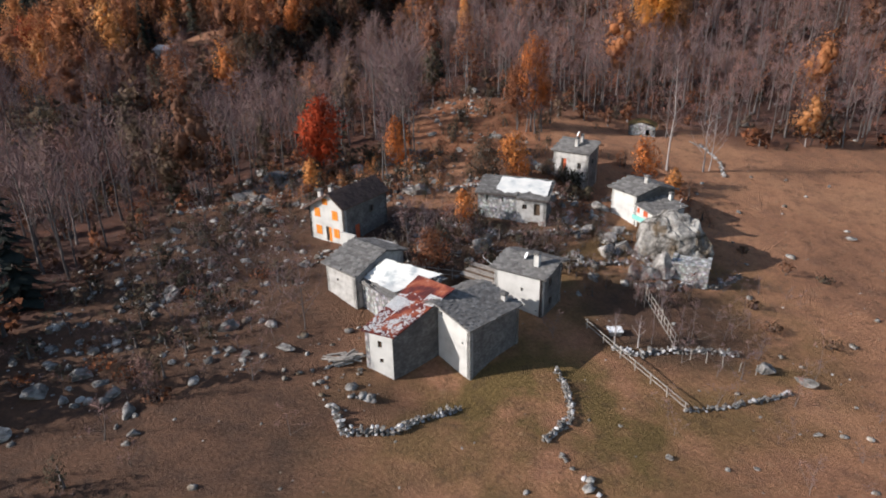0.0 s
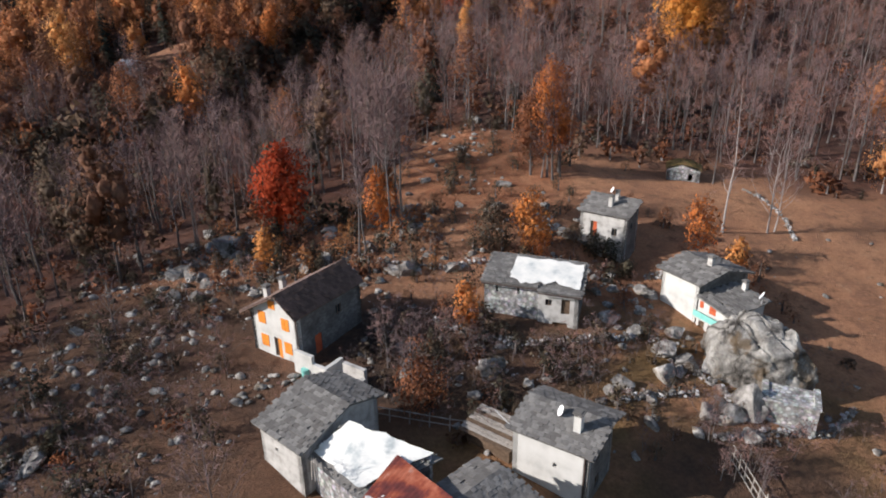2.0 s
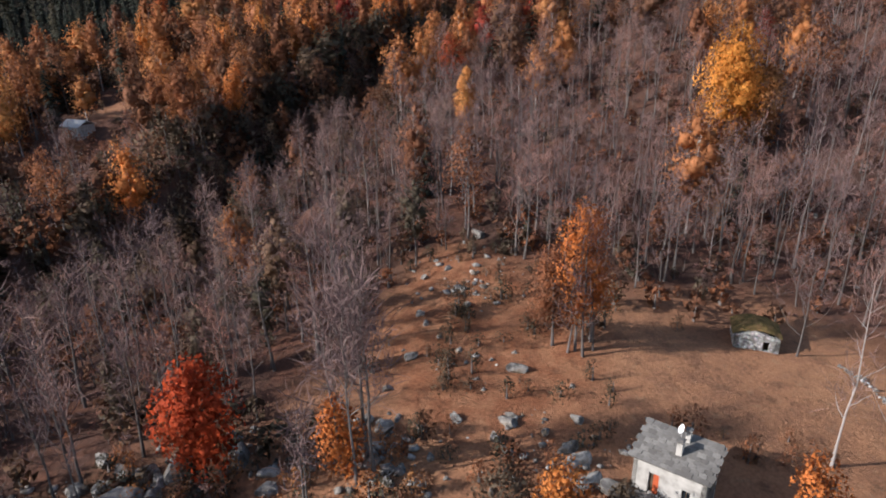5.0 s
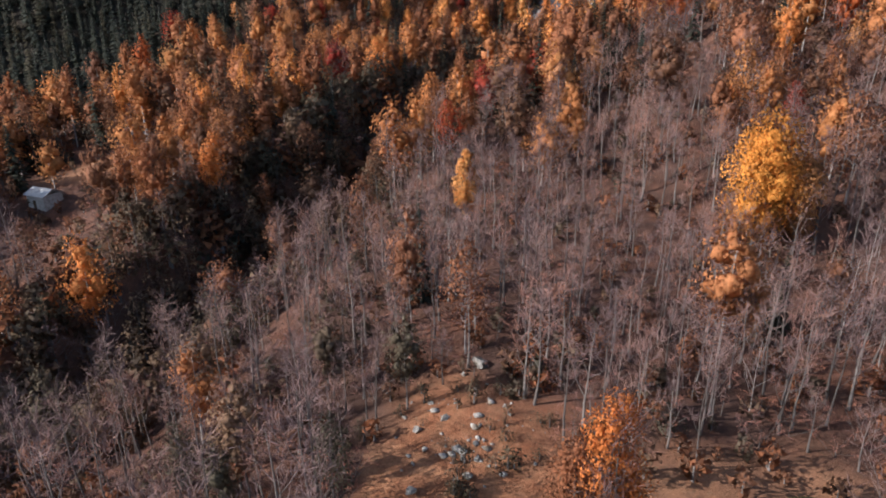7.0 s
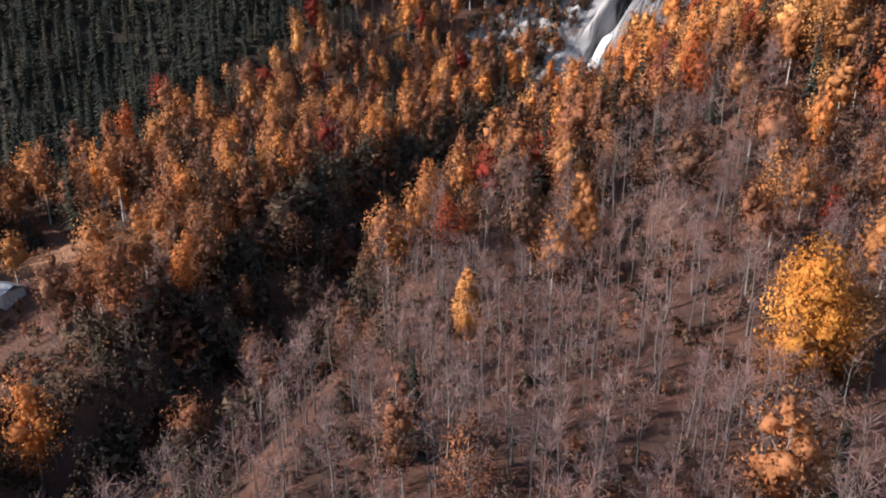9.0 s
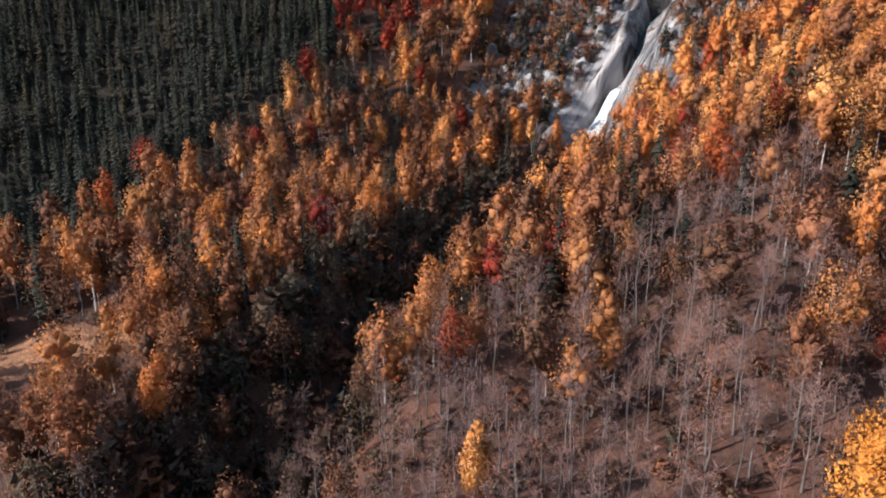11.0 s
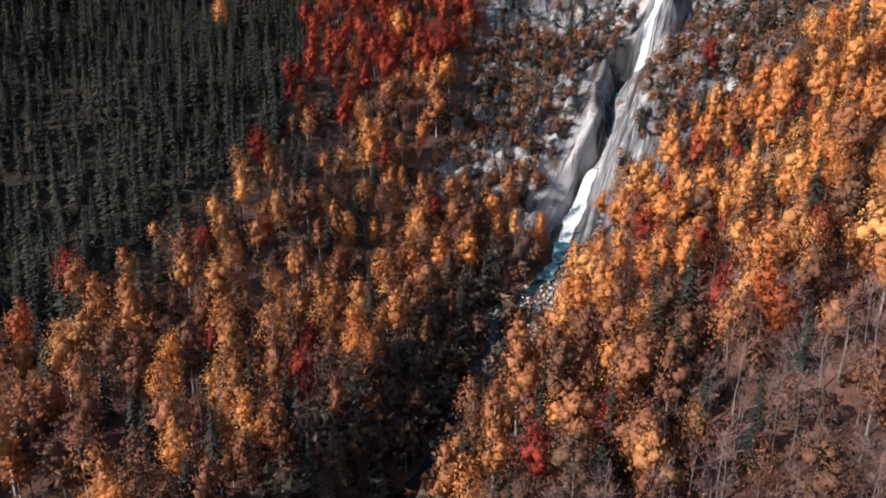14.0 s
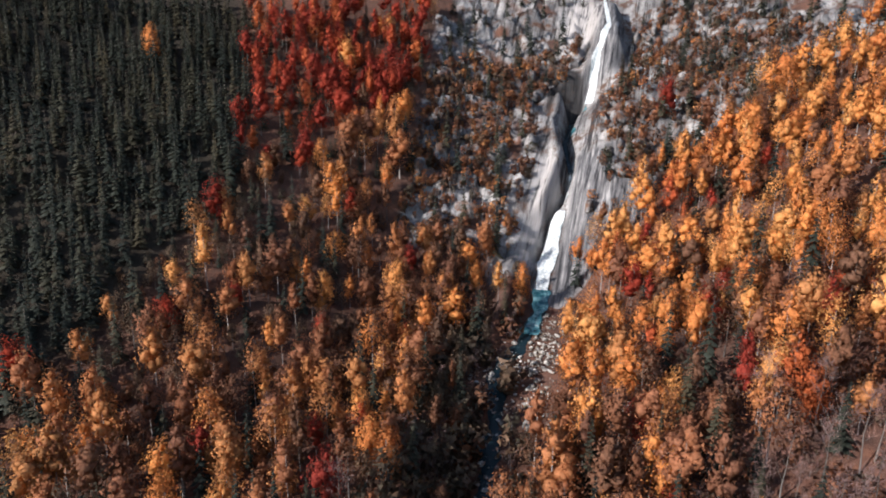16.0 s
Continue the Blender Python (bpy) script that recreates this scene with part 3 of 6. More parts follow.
def cores(cen, rad, share=0.8):
    """The dense inside of a crown: one rough lump of foliage for each limb."""
    vs, ts, ns = [], [], []
    for k, (c, r) in enumerate(zip(cen, rad)):
        v = ICO_V * (1 + rng.uniform(-0.55, 0.65, (len(ICO_V), 1))) * r * share * np.array([1, 1, 1.15])
        vs.append(v + np.array(c)), ts.append(ICO_T + k * len(ICO_V)), ns.append(unit(unit(v) + 0.12 * rng.normal(size=v.shape)))
    return np.concatenate(vs), np.concatenate(ts), np.concatenate(ns)


def stack(*geo):
    """Joins crowns: places, triangles and outward directions."""
    n, ts = 0, []
    for v, t, _ in geo:
        ts.append(t + n)
        n += len(v)
    return np.concatenate([q[0] for q in geo]), np.concatenate(ts), np.concatenate([q[2] for q in geo])


def limb(start, way, length, lift, steps=3):
    pts, d = [np.array(start)], unit(np.array(way, float))
    for k in range(steps):
        d = unit(d + np.array([0, 0, lift]) + rng.normal(size=3) * 0.16)
        pts.append(pts[-1] + d * length / steps)
    return np.array(pts)


def stem(height, girth, lean=0.03, top=0.15, steps=5, sides=5):
    z = np.linspace(0, 1, steps + 1)
    off = np.cumsum(rng.normal(size=(steps + 1, 2)) * lean * height / steps, axis=0)
    off -= off[0]
    path = np.column_stack([off, z * height - 0.3])
    rad = girth * (1 - (1 - top) * z)
    rad[0] *= 1.35
    return path, tube(path, rad, sides)


def bare_tree(height=13.0, spread=3.2, limbs=13, twigs=150, fork=0.3, girth=0.16, thick=0.03, steps=3):
    path, trunk = stem(height * 0.93, girth, 0.05, 0.12, 2 * steps, 4)
    wood, fine = [trunk], []
    tips = []
    for k in range(limbs):
        f = fork + (0.97 - fork) * (k + rng.random()) / limbs
        p = np.array([np.interp(f, np.linspace(0, 1, len(path)), path[:, c]) for c in range(3)])
        a = k * 2.4 + rng.uniform(-0.5, 0.5)
        ln = spread * (1.25 - 0.75 * f) * rng.uniform(0.8, 1.3)
        pts = limb(p, (math.cos(a), math.sin(a), 0.75), ln, 0.28, steps)
        wood.append(tube(pts, np.linspace(girth * 0.42 * (1.2 - f), 0.015, len(pts)), 3))
        tips.append(pts)
    tips.append(path[-3:])
    n = twigs
    which = rng.integers(0, len(tips), n)
    base = np.array([t[1] + (t[-1] - t[1]) * rng.random() if len(t) > 2 else t[-1] for t in (tips[w] for w in which)])
    d = unit(rng.normal(size=(n, 3)) * 0.75 + np.array([0, 0, 0.85]))
    ln = rng.uniform(0.8, 2.3, (n, 1)) * height / 13
    side = unit(np.cross(d, rng.normal(size=(n, 3)))) * thick
    bend = rng.normal(size=(n, 3)) * 0.2
    mid = base + d * ln * 0.5 + bend
    v = np.stack([base - side * 0.6, mid + side, base + d * ln, mid - side], 1).reshape(-1, 3)
    k = np.arange(n)[:, None] * 4
    t = np.concatenate([k + [[0, 1, 3]], k + [[3, 1, 2]]])
    return join(wood), (v, t)


def crown(height, width, low, clumps, size, lobes, point, inner):
    """Foliage as many small clumps over several boughs of uneven size, with its outward directions."""
    mid, half = height * (1 + low) / 2, height * (1 - low) / 2
    n = max(4, lobes)
    d = unit(rng.normal(size=(n, 3)))
    d[:, 2] = np.linspace(-0.8, 0.95, n)
    d[:, :2] = unit(d[:, :2]) * np.sqrt(1 - d[:, 2:] ** 2) * rng.uniform(0.5, 1.1, (n, 1))
    taper = 1 - point * 0.45 * np.maximum(0, d[:, 2:]) ** 1.3 - 0.15 * np.maximum(0, -d[:, 2:])
    cen = d * np.array([width * 0.44, width * 0.44, half * 0.7]) * np.concatenate([taper, taper, np.ones_like(taper)], 1) + np.array([0, 0, mid])
    rad = width * rng.uniform(0.46, 0.74, n) * (1 - 0.35 * point * np.maximum(0, d[:, 2])) * min(1.0, (9.0 / n) ** 0.25)
    which = rng.choice(n, clumps, p=rad ** 2 / (rad ** 2).sum())
    e = unit(rng.normal(size=(clumps, 3)) + 0.5 * d[which] + np.array([0, 0, 0.2]))
    depth = 0.3 + 0.9 * rng.random((clumps, 1)) ** 0.7 if inner else 0.3 + 0.85 * rng.random((clumps, 1)) ** 0.55
    pos = cen[which] + e * rad[which][:, None] * depth * np.array([1, 1, 1.4])
    out = unit(0.5 * e + 1.0 * unit((pos - np.array([0, 0, mid])) / np.array([width, width, half])) + 0.22 * rng.normal(size=(clumps, 3)))
    # sprays of leaves that point mostly upwards
    nor = unit(out * np.array([1, 1, 0.4]) + 0.8 * rng.normal(size=(clumps, 3)))
    a = unit(np.cross(nor, np.array([0, 0, 1.0]) + 0.5 * rng.normal(size=(clumps, 3))))
    b = np.cross(a, nor)
    b *= np.sign(b[:, 2:] + 1e-9)
    s = size * rng.uniform(0.55, 1.3, (clumps, 1))
    v = np.stack([pos - a * s * 0.75 - b * s * 0.5, pos + a * s * 0.75 - b * s * 0.6, pos + b * s * 1.5 + a * s * 0.2], 1).reshape(-1, 3)
    leaves = (v, np.arange(clumps * 3).reshape(-1, 3), np.repeat(out, 3, axis=0))
    return stack(leaves, cores(cen, rad, inner * 0.62)) if inner else leaves


def leafy_tree(height=13.0, width=2.6, clumps=380, size=0.42, low=0.28, lumps=9, girth=0.16, point=0.6, inner=0.0):
    path, trunk = stem(height * 0.9, girth, 0.03, 0.12, 4, 4)
    wood = [trunk]
    for k in range(7):
        f = low + (0.85 - low) * (k + rng.random()) / 7
        a = k * 2.4
        wood.append(tube(limb((0, 0, f * height * 0.85), (math.cos(a), math.sin(a), 0.7), width * 0.8, 0.2, 2), (girth * 0.35, girth * 0.2, 0.015), 3))
    return join(wood), crown(height, width, low, clumps * 2, size, lumps, point, inner)


def spruce_tree(height=17.0, width=2.4, rows=17, per=8):
    path, trunk = stem(height, 0.17, 0.01, 0.08, 3, 4)
    vs, ts, n = [], [], 0
    for k in range(rows * per):
        f = 0.08 + 0.92 * (k + rng.uniform(-2.5, 2.5)) / (rows * per)
        rr = (width * (1 - min(f, 1)) ** 0.9 + 0.12) * rng.uniform(0.6, 1.25)
        a = k * 2.39996 + rng.uniform(-0.4, 0.4)
        d, s = np.array([math.cos(a), math.sin(a), 0]), np.array([-math.sin(a), math.cos(a), 0])
        p, z = d * 0.05 + np.array([0, 0, f * height]), np.array([0, 0, 1.0])
        w = (0.26 * rr + 0.14) * rng.uniform(0.7, 1.2)
        drop = rng.uniform(0.3, 0.7)
        vs += [p, p + d * rr * 0.55 + s * w - z * rr * drop * 0.7, p + d * rr - z * rr * drop, p + d * rr * 0.55 - s * w - z * rr * drop * 0.7]
        ts += [(n, n + 1, n + 2), (n, n + 2, n + 3)]
        n += 4
    vs = np.array(vs)
    return trunk, (vs, np.array(ts), unit(vs * np.array([1, 1, 0]) + np.array([0, 0, 2.2]) + 0.2 * rng.normal(size=vs.shape)))


def bush(height=1.6, width=1.3, clumps=70, size=0.22, stems=7):
    wood = [tube(limb((0, 0, -0.1), (math.cos(a) * 0.6, math.sin(a) * 0.6, 1), height * rng.uniform(0.7, 1.1), 0.1), (0.03, 0.025, 0.02, 0.008), 3) for a in np.arange(stems) * 0.9]
    out = unit(rng.normal(size=(clumps, 3)))
    pos = np.array([0, 0, height * 0.6]) + out * np.array([width, width, height * 0.5]) * rng.uniform(0.4, 1.0, (clumps, 1))
    pos[:, 2] = np.maximum(pos[:, 2], 0.1)
    return join(wood), leaf_quads(pos, size, out)


def far_leafy(height, width, clumps, size, low=0.22, lumps=10, point=0.6, inner=0.74):
    """A cheaper leafy tree: a thin stem under its crown."""
    path, trunk = stem(height * 0.85, 0.17, 0.02, 0.2, 2, 3)
    return trunk, crown(height, width, low, clumps, size, lumps, point, inner)


BARE = [bare_tree(14.5, 3.4, 13, 240), bare_tree(13.0, 3.9, 13, 250), bare_tree(16.5, 3.0, 12, 240), bare_tree(12.0, 3.2, 12, 230), bare_tree(15.0, 3.7, 13, 250)]
FAR_BARE = [bare_tree(14.0, 3.2, 7, 200, thick=0.026, steps=2), bare_tree(12.5, 3.6, 7, 200, thick=0.026, steps=2), bare_tree(16.5, 3.0, 7, 200, thick=0.026, steps=2), bare_tree(11.0, 2.8, 6, 170, thick=0.026, steps=2)]
LEAFY = [leafy_tree(15.5, 4.4, 620, 0.2, 0.2, 12, point=0.8, inner=0.6), leafy_tree(17.5, 3.5, 580, 0.2, 0.2, 12, point=1.3, inner=0.6), leafy_tree(13.0, 4.6, 620, 0.2, 0.16, 12, point=0.6, inner=0.6), leafy_tree(14.5, 3.8, 640, 0.2, 0.25, 11, point=0.9)]
FAR_LEAFY = [far_leafy(15.0, 4.5, 620, 0.28, 0.24, 10, 0.9), far_leafy(17.5, 3.6, 580, 0.28, 0.26, 10, 1.4), far_leafy(13.0, 4.8, 620, 0.28, 0.22, 10, 0.7), far_leafy(16.0, 4.0, 600, 0.28, 0.3, 10, 1.2), far_leafy(11.5, 4.2, 520, 0.28, 0.15, 9, 0.6), far_leafy(16.0, 4.2, 640, 0.26, 0.34, 11, 0.9, 0), far_leafy(18.5, 3.3, 580, 0.28, 0.28, 10, 1.4)]
THIN = [far_leafy(15.0, 3.6, 440, 0.23, 0.25, 11, 0.9, 0), far_leafy(13.0, 3.9, 440, 0.23, 0.2, 11, 0.6, 0)]
UNDER = [far_leafy(7.0, 2.9, 200, 0.38, 0.1, 5, 0.5, 0), far_leafy(8.5, 2.5, 200, 0.38, 0.1, 5, 0.9, 0), far_leafy(6.0, 3.2, 210, 0.36, 0.05, 5, 0.4, 0)]
SPRUCE = [spruce_tree(18, 2.7), spruce_tree(21, 3.0, 19), spruce_tree(14, 2.4, 15)]
FAR_SPRUCE = [spruce_tree(18, 3.3, 11, 8), spruce_tree(21, 3.5, 12, 8), spruce_tree(14, 3.0, 9, 8), spruce_tree(11, 2.5, 8, 8)]
BUSH = [bush(), bush(1.2, 1.5, 80), bush(2.2, 1.2, 80, 0.25)]
FAR_BUSH = [far_leafy(2.6, 1.5, 70, 0.3, 0.1, 3, 0.4, 0), far_leafy(3.6, 1.3, 70, 0.3, 0.1, 3, 0.4, 0), far_leafy(1.8, 1.7, 70, 0.3, 0.1, 3, 0.4, 0)]
THICKET = [bare_tree(2.6, 1.6, 5, 60, 0.08, 0.03, 0.02, 1), bare_tree(3.4, 1.4, 5, 65, 0.08, 0.035, 0.02, 1), bare_tree(1.8, 1.5, 5, 50, 0.05, 0.03, 0.02, 1)]


def place_meshes(kind, variants, wood_mat, crown_mat):
    return [(mesh_of(kind + "_trunk", *w, material=M[wood_mat]), mesh_of(kind + "_crown", *c, material=M[crown_mat])) for w, c in variants]


def plant(kind, meshes, x, y, turn, scale, squash, label, category="tree", group="", lift=0.0):
    """One tree as a thing of its own, with trunk and crown."""
    ob = tagged(new(kind), label, category, group)
    ob.matrix_world = Matrix.LocRotScale((x, y, gz(x, y) + lift), Euler((0, 0, turn)), (scale * squash, scale * squash, scale))
    for nm, me in zip(("trunk", "crown"), meshes):
        new(nm, me).parent = ob
    return ob


def wood_stuff(name, variants, spots, wood_mat, crown_mat, label):
    """Uncountable woods as one object: all trunks and crowns of the spots (x, y, turn, scale, squash, tint)."""
    for k, (nm, mat) in enumerate((("trunks", wood_mat), ("crowns", crown_mat))):
        vs, ts, tn, ns, n = [], [], [], [], 0
        zs = ground_z(spots[:, 0], spots[:, 1])
        for i, (x, y, turn, s, sq, tint) in enumerate(spots):
            v, t, *nr = variants[i % len(variants)][k]
            c, sn = math.cos(turn) * s * sq, math.sin(turn) * s * sq
            vs.append(np.column_stack([v[:, 0] * c - v[:, 1] * sn + x, v[:, 0] * sn + v[:, 1] * c + y, v[:, 2] * s + zs[i]]))
            ts.append(t + n)
            if nr:
                c1, s1 = math.cos(turn), math.sin(turn)
                ns.append(np.column_stack([nr[0][:, 0] * c1 - nr[0][:, 1] * s1, nr[0][:, 0] * s1 + nr[0][:, 1] * c1, nr[0][:, 2]]))
            tn.append(np.full(len(v), tint))
            n += len(v)
        ob = new(name + "_" + nm, mesh_of(name, np.concatenate(vs), np.concatenate(ts), np.concatenate(ns) if ns else None, M[mat], np.concatenate(tn)))
        tagged(ob, label + (" : stems" if k == 0 else ""), "woods", kind="stuff")


# where trees stand: a jittered grid over the slopes in view, plus a shading strip at the left
STEP = 4.8
cx, cy = np.meshgrid(np.arange(-190, 250, STEP), np.arange(28, 520, STEP))
grid_shape = cx.shape
cx, cy = (cx + rng.uniform(-0.5, 0.5, cx.shape) * STEP * 0.8).ravel(), (cy + rng.uniform(-0.5, 0.5, cy.shape) * STEP * 0.8).ravel()
rd, _ = to_river(cx, cy)
rk = rockiness(cx, cy, True)
past = cy - wood_edge(cx)
pick = rng.random(cx.shape)
# the strip left of x = -41 is mostly out of view, added to shade the meadow
seen_or_shading = ((cx < -41) & (cx > -75) & (cy < 75)) | (np.abs(cx + 0.02 * cy) < 0.78 * cy + 34) & (cy - 0.2 * np.abs(cx) < 505)
wood = seen_or_shading & (past > 0) & (rd > np.where(cy < 250, 2.0, np.where(cy < 285, 4.5, 6.5 + 3.0 * rng.random(cx.shape)))) & (pick < np.where(rk > 0.4, 0.13, 0.93)) & ~((rk > 0.5) & (rd < 17))
RUBBLE = ((26, 302), (34, 318), (52, 346))
wood &= to_line(cx, cy, ((-97, 226), (-66, 192))) > 7.0
wood &= (to_line(cx, cy, RUBBLE) > 7.5) & (to_line(cx, cy, ((56, 330), (63, 350))) > 5.0)
spruce_line = cx - np.interp(cy, [200, 280, 330, 393, 427, 480, 560], [-196, -146, -95, -46, -38, -36, -36])
wood &= (np.hypot((cx + 86) / 25, (cy - 248) / 12) > 1) & (np.hypot((cx + 74) / 13, (cy - 232) / 9) > 1) & (np.hypot((cx + 84) / 20, (cy - 212) / 22) > 1)
# in that added strip most trees are spruces, dense enough to block the sun
is_spruce = wood & (spruce_line < 26) & (pick < 0.22) & (cy > 330) | wood & (cx < -41) & (cy < 66) & (pick < 0.75) | wood & (spruce_line < 6 * wobble(cx, cy, 20.0, 9.0)) & (cy > 235 - 0.2 * cx) | wood & (pick < 0.13) & (cy > 235)
turn_line = np.interp(cx, [-120, -60, -15, 0, 60, 120], [172, 190, 225, 234, 226, 212])
leafy_share = smooth01(-34, 42, cy - turn_line + 9 * wobble(cx, cy, 25.0, 11.0))
in_leaf = wood & ~is_spruce & (rng.random(cx.shape) < 0.035 + (np.where(cx < -5, 0.84, 0.9) + 0.12 * smooth01(280, 320, cy)) * leafy_share)
checker = (np.add.outer(np.arange(grid_shape[0]), np.arange(grid_shape[1])) % 2 == 0).ravel()
is_leafy = in_leaf & (checker | (leafy_share < 0.3) | (rng.random(cx.shape) < np.where(cy > 290, 0.75, 0.5))) & (rng.random(cx.shape) < 0.97) & ((cy < 300) | (rng.random(cx.shape) < 0.92))
is_under = in_leaf & ~is_leafy & (rng.random(cx.shape) < 0.8)
is_bare = wood & ~is_spruce & ~in_leaf & ((leafy_share < 0.75) | (rng.random(cx.shape) < 0.6)) | in_leaf & ~is_leafy & ~is_under & (leafy_share < 0.97)
kind_pick = rng.random(cx.shape)
red_line = np.interp(cy, [400, 415, 430, 458, 508], [-30, -5, 17, 43, 58])
red_share = 0.05 + 0.85 * smooth01(405, 418, cy) * (1 - smooth01(-4, 6, cx - red_line)) + 0.06 * smooth01(60, 100, cx)
patchy = wobble(cx, cy, 17.0, 21.0)
belt = smooth01(255, 300, cy + 12 * patchy) * smooth01(20, 45, cx) + 0.5 * smooth01(-32, -14, cx) * smooth01(365, 380, cy) * (1 - smooth01(405, 415, cy)) * (1 - smooth01(10, 25, cx))
gold_share = np.clip(0.08 + 0.55 * belt + 0.12 * patchy, 0.03, 0.7) * smooth01(192, 226, cy)
bank_side = cx - np.interp(cy, RIVER[:, 1], RIVER[:, 0]) < 0
is_dull = wood & ~is_spruce & bank_side & (rd < 17) & (cy < 345) & (cy > 140) & (kind_pick < 0.85)
is_dull |= wood & ~is_spruce & (rd < 17) & (cy < 305) & (cy > 150) & (kind_pick < np.where(cy > 240, 0.3, 0.55))
is_dull |= (in_leaf | is_bare) & ~is_spruce & ((spruce_line < 26) & (cy > 290) & (cy < 400) & (kind_pick > 0.25) | (cx < 0) & (kind_pick > np.where((cx < -25) & (cy > 275), 0.72, 0.9)) | (kind_pick > 0.965) & (leafy_share > 0.5))
is_leafy, is_bare, is_under = is_leafy & ~is_dull, is_bare & ~is_dull, is_under & ~is_dull
is_red = is_leafy & (kind_pick < red_share)
is_gold = is_leafy & ~is_red & (kind_pick < red_share + gold_share)
is_russet = is_leafy & ~is_red & ~is_gold & (kind_pick > np.where(cx < 0, 0.5, 0.72) - 0.2 * patchy)
is_orange = is_leafy & ~is_red & ~is_gold & ~is_russet


def spots_of(mask, lo, hi):
    n = int(mask.sum())
    return np.column_stack([cx[mask], cy[mask], rng.uniform(0, 6.28, n), rng.uniform(lo, hi, n) * np.where(cy[mask] > 290, 0.92, 1.0), rng.uniform(0.8, 1.2, n), rng.random(n)])


sets = [("bare_tree", is_bare, BARE, FAR_BARE, "bark", "twig", "leafless grey-brown broadleaf tree on the wooded slope", 0.75, 1.25),
        ("orange_tree", is_orange, LEAFY, FAR_LEAFY, "pale_bark", "leaf_orange", "autumn broadleaf tree with orange foliage on the slope", 0.75, 1.4),
        ("golden_tree", is_gold, LEAFY, FAR_LEAFY, "pale_bark", "leaf_gold", "autumn birch with golden yellow foliage on the slope", 0.75, 1.4),
        ("red_tree", is_red, LEAFY, FAR_LEAFY, "bark", "leaf_red", "autumn tree with deep red foliage on the slope", 0.7, 1.25),
        ("russet_tree", is_russet, LEAFY, FAR_LEAFY + THIN, "bark", "leaf_russet", "autumn tree with thin russet brown foliage", 0.7, 1.25),
        ("dull_tree", is_dull, LEAFY, THIN + UNDER, "bark", "leaf_dull", "dull brown-green tree filling the gully", 0.6, 1.05),
        ("spruce", is_spruce, SPRUCE, FAR_SPRUCE, "bark", "needle", "dark green spruce in the shaded wood", 0.7, 1.15),
        ("small_tree", is_under, UNDER, UNDER, "bark", "leaf_russet", "small russet tree under taller autumn trees", 0.6, 1.2)]
for name, mask, variants, cheap, wm, cm, label, lo, hi in sets:
    sp = spots_of(mask, lo, hi)
    order = np.argsort(np.hypot(sp[:, 0] * 0.7, sp[:, 1] - 60))
    meshes = place_meshes(name, variants, wm, cm)
    count = 40 if name in ("dull_tree", "small_tree") else 80
    for i in order[:count]:
        x, y, turn, s, sq, tint = sp[i]
        plant(name, meshes[i % len(meshes)], x, y, turn, s, sq, label, group=name + "s of the slope")
    if len(order) > count:
        wood_stuff(name + "_woods", cheap, sp[order[count:]], wm, cm, "far woods of " + label.replace(" tree", " trees"))

# brush under the bare trees and along the wood's edge
n = 1900
bx, by = rng.uniform(-110, 130, n), rng.uniform(40, 260, n)
ok = (by - wood_edge(bx) > -6 + 5 * rng.random(n)) & (np.abs(bx) < 0.75 * by + 20) & (to_river(bx, by)[0] > 3)
bx, by = bx[ok], by[ok]
half = len(bx) // 2
for name, cm, label, lo, hi in (("brush", "leaf_russet", "tangled russet brush on the forest floor", 0, half), ("dry_brush", "leaf_dull", "dull brown dry brush on the forest floor", half, len(bx))):
    m = hi - lo
    wood_stuff(name, FAR_BUSH, np.column_stack([bx[lo:hi], by[lo:hi], rng.uniform(0, 6.28, m), rng.uniform(0.5, 1.2, m), rng.uniform(0.8, 1.6, m), rng.random(m)]), "bark", cm, label)
m = 1400
kx, ky = rng.uniform(-80, 130, m), rng.uniform(100, 290, m)
ok = (ky - wood_edge(kx) > 3) & (to_river(kx, ky)[0] > 8) & (np.abs(kx) < 0.7 * ky + 15)
kx, ky = kx[ok], ky[ok]
m = len(kx)
wood_stuff("undergrowth", THICKET, np.column_stack([kx, ky, rng.uniform(0, 6.28, m), rng.uniform(1.0, 2.2, m), rng.uniform(0.8, 1.3, m), rng.random(m)]), "bark", "red_twig", "reddish brown leafless undergrowth below bare trees")
n = 420
tx = np.concatenate([rng.normal(-25, 8, n // 2), rng.normal(4, 7, n // 4), rng.normal(26, 7, n // 4)])
ty = np.concatenate([rng.normal(72, 15, n // 2), rng.normal(80, 6, n // 4), rng.normal(70, 14, n // 4)])
free = np.ones(n, bool)
for a, b, c in ((-14, 82, 7), (9, 66, 5.5), (-1, 56, 9), (-9, 66, 8), (9, 88, 7), (21, 104, 5.5), (28, 88, 6.5), (29, 78, 7), (17, 59, 5)):
    free &= np.hypot(tx - a, ty - b) > c
tx, ty = tx[free], ty[free]
m = len(tx)
wood_stuff("thicket", THICKET, np.column_stack([tx, ty, rng.uniform(0, 6.28, m), rng.uniform(0.5, 1.2, m), rng.uniform(0.8, 1.5, m), rng.random(m)]), "bark", "twig", "leafless grey-brown thicket on rough ground")
n = 150
vx, vy = np.concatenate([rng.uniform(-30, 0, n // 2), rng.uniform(-2, 38, n - n // 2)]), np.concatenate([rng.uniform(92, 112, n // 2), rng.uniform(80, 112, n - n // 2)])
free = np.ones(n, bool)
for a, b, c in ((-14, 82, 7), (9, 88, 8), (21, 104, 6.5), (28, 88, 7.5), (29, 78, 8)):
    free &= np.hypot(vx - a, vy - b) > c
vx, vy = vx[free], vy[free]
m = len(vx)
